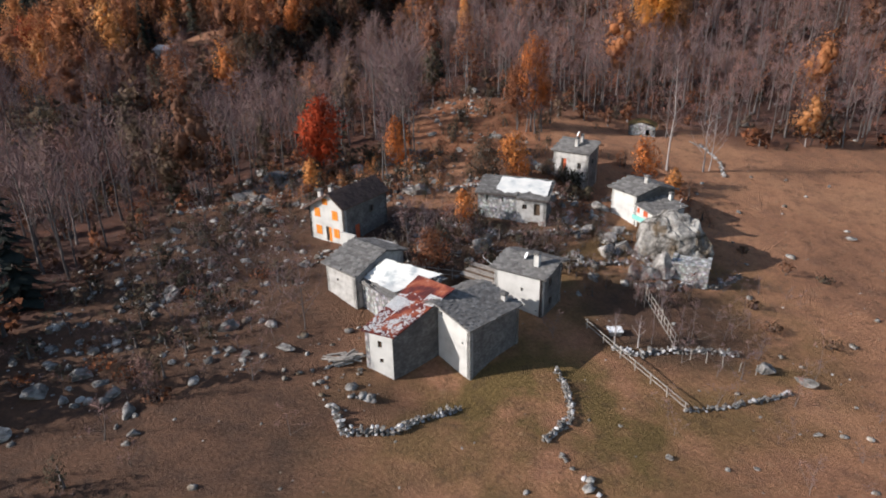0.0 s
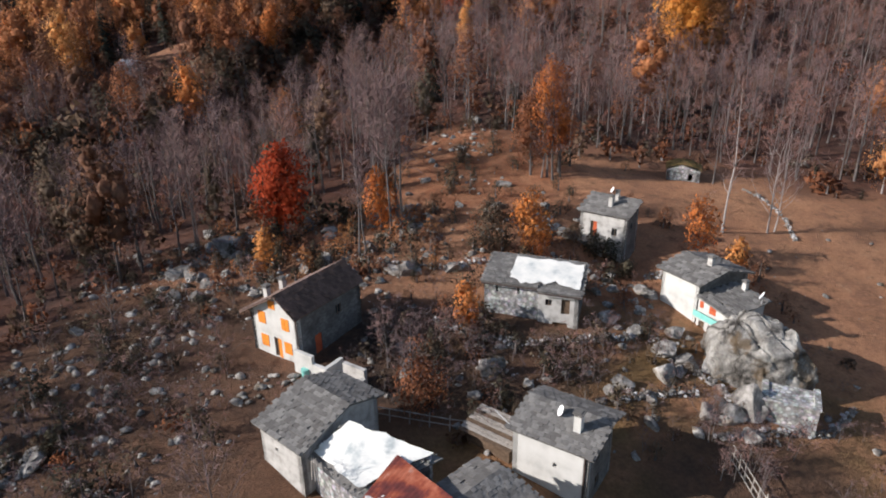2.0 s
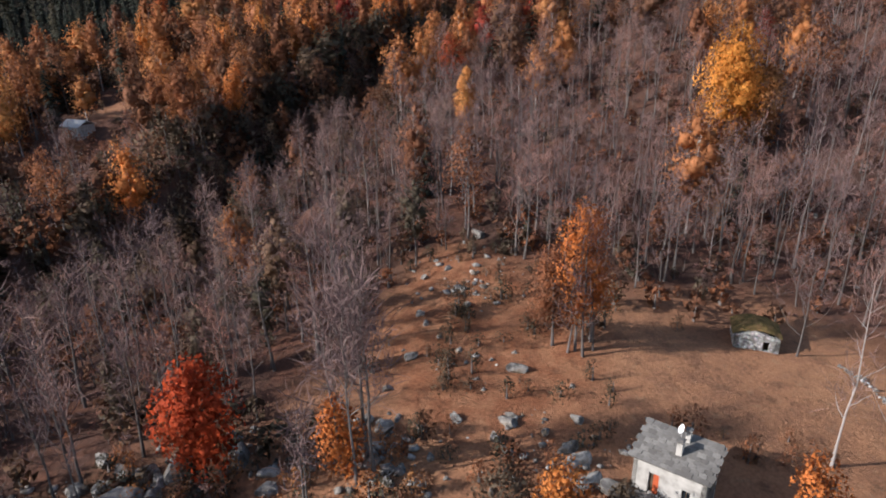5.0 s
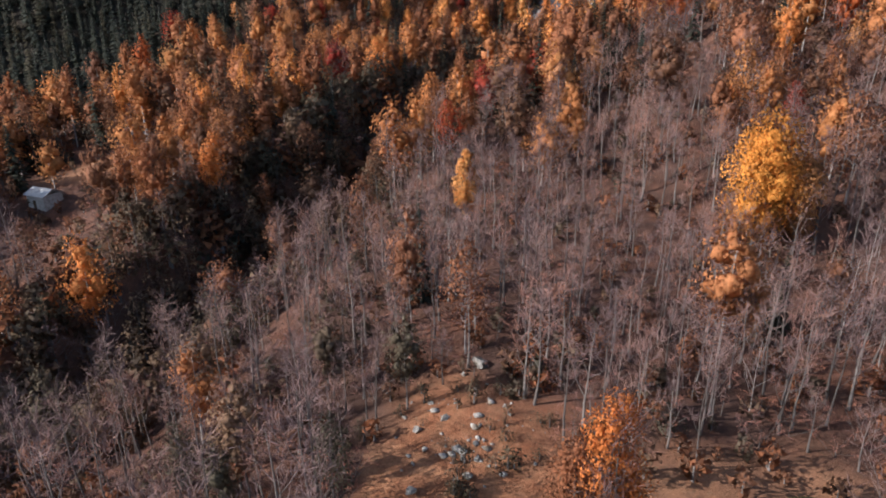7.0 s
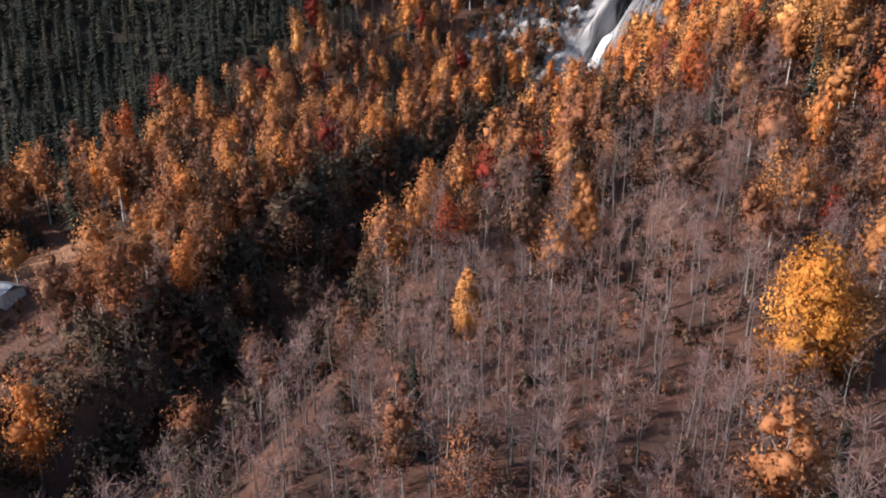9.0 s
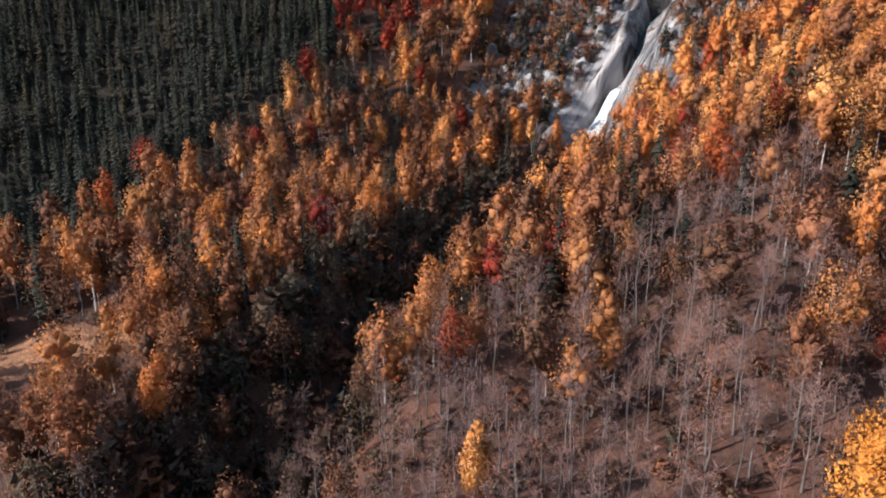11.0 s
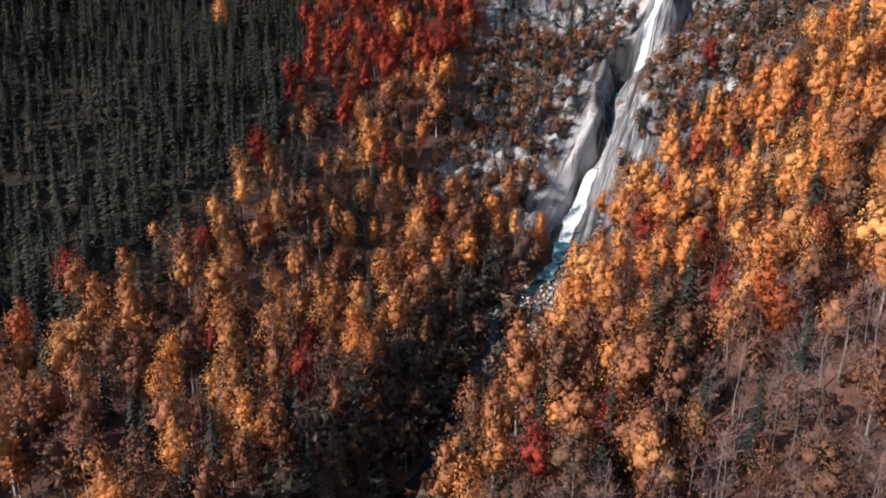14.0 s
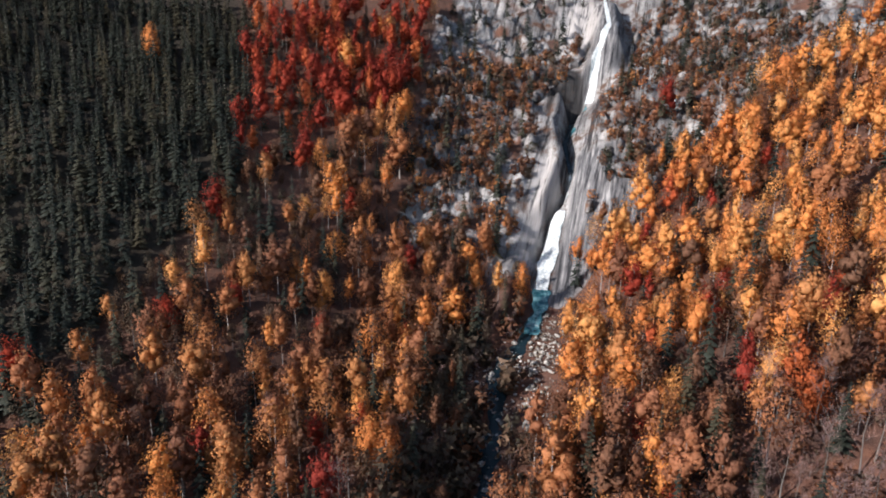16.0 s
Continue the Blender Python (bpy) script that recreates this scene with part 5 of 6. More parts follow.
roof_plane(h, (W + 0.45, 5.6, 5.0), (-0.45, 5.6, 5.0), (-0.45, 3.3, 5.68), (W + 0.45, 3.3, 5.68), wide=0.46, course=0.38)
chimney(h, 4.3, 1.6, 5.2, 6.6, 0.55, "plaster")
dish(h, 2.7, 2.3, 5.9, 0.42, radians(215))
bar(h, "downpipe", [(W - 0.25, -0.08, 4.8), (W - 0.25, -0.08, 0.0)], 0.06, "pipe")
bar(h, "aerial", [(-0.3, 0.0, 5.0), (-1.7, 0.3, 5.5)], 0.03, "metal")

# barn with slate roof, gable to the sun
h = house("barn", -1.2, 54.9, 0.0, -44.0, "white gabled stone barn with thick slate roof")
W, D = 4.35, 7.2
wall(h, (-2.2, 0), (W, 0), -1.5, [(0, 5.0), (2.2, 5.75), (2.2 + W, 4.45)], [(2.7, 3.1, 4.55, 5.05), (5.5, 5.75, 2.6, 2.8)], M["plaster"], label="sunlit white gable wall")
wall(h, (W, 0), (W, D), -2, [(0, 4.4), (D, 4.15)], [], M["shaded_stone"], label="barn side wall with shade darkened into its stone colour")
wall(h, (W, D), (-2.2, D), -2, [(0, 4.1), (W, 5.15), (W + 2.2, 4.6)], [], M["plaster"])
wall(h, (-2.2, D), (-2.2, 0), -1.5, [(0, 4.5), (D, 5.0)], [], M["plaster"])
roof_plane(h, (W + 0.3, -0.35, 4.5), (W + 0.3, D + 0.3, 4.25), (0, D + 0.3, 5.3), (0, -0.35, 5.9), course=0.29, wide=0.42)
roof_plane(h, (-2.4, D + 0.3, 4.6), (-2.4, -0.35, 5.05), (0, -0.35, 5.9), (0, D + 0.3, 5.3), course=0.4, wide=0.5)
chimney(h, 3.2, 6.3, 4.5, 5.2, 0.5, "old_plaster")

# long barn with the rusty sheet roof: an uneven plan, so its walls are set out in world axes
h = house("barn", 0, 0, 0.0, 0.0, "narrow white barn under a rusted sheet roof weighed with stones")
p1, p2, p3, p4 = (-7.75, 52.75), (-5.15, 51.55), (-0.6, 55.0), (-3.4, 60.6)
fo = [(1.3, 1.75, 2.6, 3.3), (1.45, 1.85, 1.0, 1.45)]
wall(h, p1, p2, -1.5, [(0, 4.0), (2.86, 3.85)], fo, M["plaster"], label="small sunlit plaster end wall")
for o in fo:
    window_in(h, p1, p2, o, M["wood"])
wall(h, p2, p3, -1.5, [(0, 3.85), (5.71, 5.75)], [], M["shaded_stone"], label="barn side wall with shade darkened into its stone colour")
wall(h, p3, p4, -1.5, [(0, 5.9), (6.26, 5.3)], [], M["rubble_wall"])
wall(h, p4, p1, -1.5, [(0, 5.1), (8.98, 4.0)], [], M["rubble_wall"])
E0, E1, R1, R0 = Vector((-8.15, 52.85, 4.05)), Vector((-5.0, 51.5, 3.95)), Vector((0.5, 56.3, 6.35)), Vector((-3.1, 61.0, 5.6))
rusty = roof_plane(h, E0, E1, R1, R0, "rust", 0.1, slates=False, label="rusted red-brown corrugated sheet roof")


def on_patch(u, v, up=0.0):
    return (E0 * (1 - u) + E1 * u) * (1 - v) + (R0 * (1 - u) + R1 * u) * v + Vector((0, 0, up))


r = random.Random(3)
for i in range(3):
    for j in range(5):
        bm = bmesh.new()
        n = 10
        lo, hi = [], []
        v0, v1 = j / 5, (j + 1.08) / 5
        for k in range(n + 1):
            u = (i + 1.04 * k / n) / 3
            w = 0.03 * (k % 2) + 0.02 + 0.012 * (i + j) % 0.03 + r.uniform(0, 0.01)
            lo.append(bm.verts.new(on_patch(u, v0, w + 0.05))), hi.append(bm.verts.new(on_patch(u, min(v1, 1.02), w + 0.035)))
        for k in range(n):
            bm.faces.new((lo[k], lo[k + 1], hi[k + 1], hi[k]))
        bmesh.ops.solidify(bm, geom=bm.faces[:], thickness=0.012)
        part("metal_sheet", bm, M["rust"] if r.random() < 0.75 else M["metal"], rusty)


# ---- stones ----
def stone_mesh(seed, detail=2, mat="stone", rough=0.5):
    """An angular boulder about one metre wide, its base flattened."""
    bm = bmesh.new()
    bmesh.ops.create_icosphere(bm, subdivisions=detail, radius=0.5)
    off = Vector((seed * 3.7, seed * 1.3, seed * 7.1))
    r = random.Random(seed)
    planes = [(Vector((r.gauss(0, 1), r.gauss(0, 1), r.gauss(0.3, 1))).normalized(), r.uniform(0.2, 0.38)) for _ in range(9)]
    for v in bm.verts:
        p = v.co * (1 + rough * 0.8 * noise.noise(v.co * 1.6 + off) + rough * 0.55 * noise.noise(v.co * 4.5 + off) + rough * 0.3 * noise.noise(v.co * 9.0 + off))
        for n, d in planes:
            over = p.dot(n) - d
            if over > 0:
                p = p - n * over * 0.95
        if p.z < -0.22:
            p.z = -0.22 + (p.z + 0.22) * 0.3
        v.co = p
    me = bpy.data.meshes.new("stone")
    bm.to_mesh(me)
    bm.free()
    me.materials.append(M[mat])
    return me


BOULDERS = [stone_mesh(k, 3) for k in range(7)]
PALE = [stone_mesh(40 + k, 1, "pale_stone", 0.35) for k in range(5)]
STONES = [stone_mesh(20 + k, 1, rough=0.35) for k in range(6)]


def boulder(x, y, size, flat=0.75, name="boulder", label="grey weathered boulder lying in the grass", group="boulders of the hillside", sink=0.12):
    ob = tagged(new(name, rng_pick(BOULDERS)), label, "rock", group)
    s = size
    ob.matrix_world = Matrix.LocRotScale((x, y, gz(x, y) + s * flat * (0.22 - sink) + 0.02), Euler((rng.uniform(-0.25, 0.25), rng.uniform(-0.25, 0.25), rng.uniform(0, 6.28))), (s * rng.uniform(0.8, 1.25), s * rng.uniform(0.8, 1.1), s * flat))
    return ob


def rng_pick(seq):
    return seq[int(rng.integers(0, len(seq)))]


HOUSES = ((-14, 82, 7), (9, 66, 5.5), (-1, 56, 9), (-9, 66, 8), (9, 87, 8), (21, 104, 5.5), (28, 88, 6.5), (29, 78, 7), (-10, 78, 4))
zones = [  # x0, x1, y0, y1, how many, size low and high
    (-34, -2, 91, 113, 72, 0.8, 3.4), (-44, -18, 58, 92, 36, 0.5, 1.9), (-42, -24, 42, 58, 15, 0.6, 2.4), (-8, 15, 108, 156, 34, 0.5, 1.9), (-2, 26, 92, 114, 40, 0.7, 2.8), (58, 108, 130, 165, 18, 0.8, 2.6), (-6, 4, 76, 92, 12, 0.6, 1.6), (14, 60, 34, 62, 9, 0.25, 0.8), (40, 70, 62, 110, 5, 0.3, 1.0)]
for x0, x1, y0, y1, n, lo, hi in zones:
    k = 0
    while k < n:
        x, y = rng.uniform(x0, x1), rng.uniform(y0, y1)
        k += 1
        if any(math.hypot(x - a, y - b) < c for a, b, c in HOUSES):
            continue
        boulder(x, y, lo + (hi - lo) * rng.random() ** 2.2)
for x, y, s, f in ((-27.8, 104, 5.2, 1.0), (-29.5, 103, 3.5, 0.9), (-30, 97, 2.4, 0.8), (-25.4, 96.2, 2.2, 0.8), (-3.7, 94, 2.8, 1.0), (-22, 99, 2.6, 0.7), (-16, 96, 2.4, 0.7), (6.8, 154.5, 3.0, 0.8), (9.3, 120.7, 2.4, 0.6), (15.5, 103.5, 3.4, 0.6), (13.5, 104, 2.6, 0.8), (23, 92.4, 3.2, 0.55), (21.5, 81, 3.2, 0.8), (23.2, 79.5, 2.6, 0.9), (19.5, 84, 2.2, 0.7), (-20.9, 54.2, 1.5, 0.6), (-19.4, 53.6, 1.3, 0.6), (-15.8, 54.8, 1.8, 0.5), (-36, 47.6, 2.8, 0.6), (-33.5, 50.5, 2.6, 0.6), (-22.5, 58.6, 2.2, 0.7), (-25.4, 41.3, 0.7, 0.7), (17.5, 41.9, 0.8, 0.7), (31.9, 46.2, 0.9, 0.5), (59, 88.8, 1.6, 0.5), (-31, 66, 3.4, 0.7), (34.5, 53.6, 1.8, 0.6), (31.3, 55.2, 2.2, 0.7)):
    boulder(x, y, s, f, sink=0.06)
# scree: too many to count
n = 2300
nests = np.concatenate([np.column_stack([rng.uniform(-44, -5, 130), rng.uniform(46, 114, 130)]), np.column_stack([rng.uniform(-6, 26, 30), rng.uniform(76, 112, 30)]), np.column_stack([rng.uniform(0, 14, 8), rng.uniform(112, 154, 8)])])
which = rng.integers(0, len(nests), n)
zx, zy = nests[which, 0] + rng.normal(size=n) * 1.9, nests[which, 1] + rng.normal(size=n) * 1.3
loose = rng.random(n) < 0.12
zx, zy = np.where(loose, rng.uniform(-40, 60, n), zx), np.where(loose, rng.uniform(34, 112, n), zy)
vs, ts, tn, c = [], [], [], 0
for x, y in zip(zx, zy):
    if any(math.hypot(x - a, y - b) < r0 - 1 for a, b, r0 in HOUSES):
        continue
    me = rng_pick(STONES)
    v = np.array([p.co for p in me.vertices])
    s, a = 0.22 + 1.3 * rng.random() ** 3.5, rng.uniform(0, 6.28)
    v = v * s * np.array([1.2, 1.0, 0.7])
    v = np.column_stack([v[:, 0] * math.cos(a) - v[:, 1] * math.sin(a) + x, v[:, 0] * math.sin(a) + v[:, 1] * math.cos(a) + y, v[:, 2] + gz(x, y) + 0.08 * s])
    vs.append(v), ts.append(np.array([p.vertices[:] for p in me.polygons]) + c), tn.append(np.full(len(v), rng.random()))
    c += len(v)
tagged(new("scree", mesh_of("scree", np.concatenate(vs), np.concatenate(ts), None, M["stone"], np.concatenate(tn))), "loose grey stones scattered over the meadow", "stones", kind="stuff")


def dry_wall(points, high=0.8, thick=0.6, size=0.48, label="low dry-stone wall of grey field stones", loose=0.1):
    """A dry-stone wall along a plan line; each stone is a part."""
    ob = thing("stone_wall", pose(points[0][0], points[0][1], gz(*points[0])), label, "wall", "dry-stone walls")
    base = Vector((points[0][0], points[0][1], gz(*points[0])))
    for (ax, ay), (bx, by) in zip(points[:-1], points[1:]):
        n = max(2, round(math.hypot(bx - ax, by - ay) / (size * 0.9)))
        nx_, ny_ = -(by - ay), bx - ax
        ln = math.hypot(nx_, ny_)
        for i in range(n):
            f = (i + 0.5) / n
            rows = max(1, round(high * rng.uniform(0.7, 1.15) / (size * 0.62)))
            for k in range(rows):
                for side in ((-1, 1) if k < rows - 1 or rng.random() < 0.6 else (0,)):
                    if rng.random() < loose:
                        continue
                    x = ax + (bx - ax) * f + nx_ / ln * side * thick * 0.3 + rng.uniform(-0.1, 0.1)
                    y = ay + (by - ay) * f + ny_ / ln * side * thick * 0.3 + rng.uniform(-0.1, 0.1)
                    s = new("stone", rng_pick(PALE if rng.random() < 0.25 else STONES))
                    s.parent = ob
                    s.matrix_local = Matrix.LocRotScale(Vector((x, y, gz(x, y) + size * (0.15 + 0.55 * k))) - base, Euler((rng.uniform(-0.4, 0.4), rng.uniform(-0.4, 0.4), rng.uniform(0, 6.28))), (size * rng.uniform(0.9, 1.5), size * rng.uniform(0.8, 1.2), size * rng.uniform(0.7, 1.05)))
    return ob


# stones that weigh the rusty roof down
for k in range(260):
    v = rng.beta(1.0, 1.4)
    p = on_patch(rng.uniform(0.02, 0.98), v * 0.75, 0.1)
    s = new("stone", rng_pick(PALE))
    s.parent = rusty
    z = rng.uniform(0.22, 0.5)
    s.matrix_local = Matrix.LocRotScale(p, Euler((rng.uniform(-0.2, 0.2), rng.uniform(-0.3, 0.1), rng.uniform(0, 6))), (z * 1.3, z, z * 0.28))

# long low house with a slate roof and the white sheet roof joined to it
h = house("house", -13.2, 64.9, 2.3, -39.0, "low stone house with mossy slate roof")
W, D = 4.47, 4.4
wall(h, (0, 0), (W, 0), -2.5, [(0, 3.3), (W, 3.0)], [(1.6, 1.9, 1.6, 1.9)], M["old_plaster"], label="sunlit old plaster wall")
wall(h, (W, 0), (W, 7.5), -2.5, [(0, 3.0), (D, 4.3), (7.5, 3.4)], [], M["old_plaster"])
wall(h, (W, 7.5), (0, 7.5), -2.5, [(0, 3.4), (W, 3.4)], [], M["old_plaster"])
wall(h, (0, 7.5), (0, 0), -2.5, [(0, 3.4), (3.1, 4.3), (7.5, 3.3)], [], M["old_plaster"])
roof_plane(h, (-0.4, -0.35, 3.3), (W + 0.4, -0.35, 3.0), (W + 0.4, D, 4.45), (-0.4, D, 4.6), course=0.34, wide=0.44)
roof_plane(h, (W + 0.4, 7.9, 3.4), (-0.4, 7.9, 3.4), (-0.4, D, 4.6), (W + 0.4, D, 4.45), course=0.34, wide=0.44)

h = house("barn", -9.73, 62.07, 2.0, -47.0, "lean-to stone barn covered with a white sheet")
wall(h, (0, 0.9), (5.2, 1.1), -2.5, [(0, 2.45), (5.2, 2.4)], [], M["rubble_wall"], label="rough sunlit rubble wall")
wall(h, (5.2, 1.1), (6.8, 6.0), -2.5, [(0, 2.4), (5.15, 3.35)], [], M["rubble_wall"])
wall(h, (6.8, 6.0), (0.5, 3.5), -2.5, [(0, 3.35), (6.8, 3.95)], [], M["rubble_wall"])
roof_plane(h, (-0.3, 0.55, 2.3), (5.5, 0.8, 2.25), (7.3, 6.5, 3.3), (0.4, 3.75, 3.85), "slate", slates=False)
bm = bmesh.new()
grid = {}
for i in range(15):
    for j in range(13):
        u, v = i / 14, j / 12
        e = Vector((0.1, 0.95, 2.62)).lerp(Vector((5.1, 1.15, 2.58)), u)
        q = Vector((0.75, 3.65, 4.12)).lerp(Vector((6.9, 6.1, 3.55)), u)
        p = e.lerp(q, v)
        p.z += 0.06 * noise.noise(p * 0.9) + 0.03 * noise.noise(p * 2.7) + 0.2
        edge = 0.25 * noise.noise(Vector((u * 6, v * 6, 2.0)))
        p.x += edge * (1 if u > 0.9 else -1 if u < 0.1 else 0)
        p.y += edge * (1 if v > 0.9 else -1 if v < 0.1 else 0)
        grid[i, j] = bm.verts.new(p)
for i in range(14):
    for j in range(12):
        bm.faces.new((grid[i, j], grid[i + 1, j], grid[i + 1, j + 1], grid[i, j + 1]))
bmesh.ops.solidify(bm, geom=bm.faces[:], thickness=0.03)
part("cover_sheet", bm, M["sheet"], h, "bright white weatherproof sheet over the roof")
for k in range(24):
    s = new("stone", rng_pick(STONES))
    s.parent = h
    side = k % 3
    f = rng.random()
    p = (0.0 + 0.5 * f, 0.8 + 2.7 * f, 2.6 + 1.45 * f) if side == 0 else (5.4 + 1.6 * f, 1.0 + 5.2 * f, 2.52 + 1.0 * f) if side == 1 else (0.4 + 4.6 * f, 0.75, 2.5)
    s.matrix_local = Matrix.LocRotScale(Vector(p) + Vector((0, 0, 0.12)), Euler((0, 0, rng.uniform(0, 6))), (0.4, 0.3, 0.2))
for k in range(3):
    bar(h, "pole", [(0.4 + 0.25 * k, 0.6, 2.85), (2.2 + 0.4 * k, -0.5, 2.6)], 0.04, "grey_wood")

# ruined house with rubble walls and a white sheet on its roof
h = house("house", 4.3, 86.7, 2.2, -16.8, "half-ruined rubble stone house with sheeted roof")
W, D = 9.6, 5.0
k = 5.6
fo = [(1.2, 1.45, 2.9, 3.6), (3.4, 3.65, 2.9, 3.6)]
wall(h, (0, 0), (k, 0), -2.5, [(0, 4.05), (k, 3.95)], fo, M["rubble_wall"], label="rough grey rubble wall with slit windows")
fr = [(0.7, 1.35, 2.1, 2.8), (2.3, 3.15, 1.3, 2.95), (1.5, 3.0, -1.2, 0.35)]
wall(h, (k, -0.25), (W, -0.25), -2.5, [(0, 3.75), (W - k, 3.65)], fr, M["old_plaster"], label="patched pale plaster wall")
leaf_on(h, (k, -0.25), (W, -0.25), fr[1], "door", M["wood"], 0.2, "weathered dark wooden door")
leaf_on(h, (k, -0.25), (W, -0.25), fr[2], "door", M["wood"], 0.3, "dark cellar door")
window_in(h, (k, -0.25), (W, -0.25), fr[0], M["wood"])
wall(h, (W, -0.25), (W, D), -2.5, [(0, 3.65), (D, 4.55)], [], M["shaded_stone"])
wall(h, (W, D), (0, D), -2.5, [(0, 4.55), (W, 4.75)], [], M["rubble_wall"])
wall(h, (0, D), (0, 0), -2.5, [(0, 4.75), (D, 4.05)], [], M["rubble_wall"])
roof_plane(h, (-0.3, -0.35, 4.1), (k, -0.35, 4.0), (k, D + 0.2, 4.95), (-0.3, D + 0.2, 5.0), course=0.36, wide=0.46, label="collapsing mossy slate roof")
roof_plane(h, (k + 0.01, -0.7, 3.78), (W + 0.35, -0.7, 3.7), (W + 0.35, D + 0.2, 4.75), (k + 0.01, D + 0.2, 4.92), course=0.36, wide=0.46)
bar(h, "gutter", [(-0.2, -0.45, 3.95), (k, -0.45, 3.85)], 0.06, "pipe")
bar(h, "gutter", [(k, -0.8, 3.62), (W + 0.3, -0.8, 3.55)], 0.06, "pipe")
bm = bmesh.new()
grid = {}
for i in range(17):
    for j in range(9):
        u, v = i / 16, j / 8
        p = Vector((2.5 + 7.1 * u, 0.6 + 3.9 * v + 0.6 * noise.noise(Vector((u * 5, v * 3, 1))), 0))
        if j == 0:
            p.y -= 0.5 * noise.noise(Vector((u * 9, 0, 4))) + (0.5 if u > 0.75 or 0.15 < u < 0.4 else 0)
        p.x += 0.3 * noise.noise(Vector((u * 4, v * 6, 7)))
        p.z = 4.1 + (p.y + 0.5) * 0.185 - 0.03 * p.x + 0.17 + 0.04 * noise.noise(p * 1.5)
        grid[i, j] = bm.verts.new(p)
for i in range(16):
    for j in range(8):
        bm.faces.new((grid[i, j], grid[i + 1, j], grid[i + 1, j + 1], grid[i, j + 1]))
bmesh.ops.solidify(bm, geom=bm.faces[:], thickness=0.03)
part("cover_sheet", bm, M["sheet"], h, "white sheet patching the broken roof")
for q in range(34):
    f = rng.random()
    p = [(W + 0.1, 5 * f, 3.95 + 0.9 * f), (-0.2, 5 * f, 4.25 + 0.8 * f), (9.5 * f, -0.1 + 0.8 * rng.random(), 4.2), (9.5 * f, 5, 5.0)][q % 4]
    s = new("stone", rng_pick(STONES))
    s.parent = h
    s.matrix_local = Matrix.LocRotScale(Vector(p), Euler((0, 0, rng.uniform(0, 6))), (0.5, 0.4, 0.25))

# small house with the red door
h = house("house", 17.55, 104.6, 2.6, -37.8, "small white stone house with red door and slate roof")
W, D = 6.2, 3.4
fo = [(1.45, 2.35, 1.5, 3.6), (4.3, 5.0, 2.2, 3.2)]
wall(h, (0, 0), (W, 0), -2, [(0, 4.75), (W, 4.85)], fo, M["old_plaster"], label="sunlit pale plaster wall")
leaf_on(h, (0, 0), (W, 0), (1.85, 2.35, 1.5, 3.6), "door", M["red_wood"], 0.05, "red-orange wooden door leaf")
leaf_on(h, (0, 0), (W, 0), (1.45, 1.84, 1.5, 3.6), "door", M["wood"], 0.2, "dark open doorway leaf")
window_in(h, (0, 0), (W, 0), fo[1], M["wood"])
wall(h, (W, 0), (W, D), -2, [(0, 4.85), (D, 5.9)], [(1.2, 1.8, 3.0, 3.8)], M["shaded_stone"], label="wall turned from the sun, its stone darkened as shade")
wall(h, (W, D), (0, D), -2, [(0, 5.9), (W, 5.9)], [], M["old_plaster"])
wall(h, (0, D), (0, 0), -2, [(0, 5.9), (D, 4.75)], [], M["old_plaster"])
roof_plane(h, (-0.3, -0.3, 4.75), (W + 0.3, -0.3, 4.88), (W + 0.3, D + 0.35, 6.12), (-0.3, D + 0.35, 6.08), course=0.5, wide=0.7)
chimney(h, 3.3, 1.5, 5.3, 6.6, 0.5, "old_plaster")
chimney(h, 3.5, 2.9, 5.8, 6.9, 0.4, "old_plaster")
dish(h, 3.0, 2.5, 7.2, 0.42, radians(215))
bm = boxes((-1.2, 4.0, -1.6, -0.05, 1.2, 1.35), (-1.2, 4.0, -1.6, -1.5, -2, 1.2), *[(x, x + 0.08, -1.6, -1.52, 1.351, 2.2) for x in np.arange(-1.2, 4.0, 0.74)], (-1.2, 4.0, -1.6, -1.54, 2.2, 2.27))
part("terrace", bm, M["grey_wood"], h, "raised terrace with wooden railing")

# two-part house that leans on the great boulder
h = house("house", 24.1, 91.3, 0.4, -62.9, "white plastered house with smooth grey stone roof")
W, D = 5.05, 7.2
wall(h, (0, 0), (W, 0), -2, [(0, 4.75), (W, 4.85)], [], M["plaster"], label="blank sunlit white plaster wall")
wall(h, (W, 0), (W, D), -2, [(0, 4.85), (3.6, 5.6), (D, 4.6)], [], M["shaded_stone"], label="wall turned from the sun, its stone darkened as shade")
wall(h, (W, D), (0, D), -2, [(0, 4.6), (W, 4.6)], [], M["plaster"])
wall(h, (0, D), (0, 0), -2, [(0, 4.6), (3.6, 5.6), (D, 4.75)], [], M["plaster"])
roof_plane(h, (-0.7, -0.35, 4.72), (W + 0.4, -0.35, 4.9), (W + 0.4, 3.6, 5.78), (-0.7, 3.6, 5.7), course=0.45, wide=0.6)
roof_plane(h, (W + 0.4, D + 0.5, 4.6), (-0.7, D + 0.5, 4.6), (-0.7, 3.6, 5.7), (W + 0.4, 3.6, 5.78), course=0.45, wide=0.6)
chimney(h, 3.4, 3.3, 5.4, 6.5, 0.6, "old_plaster")

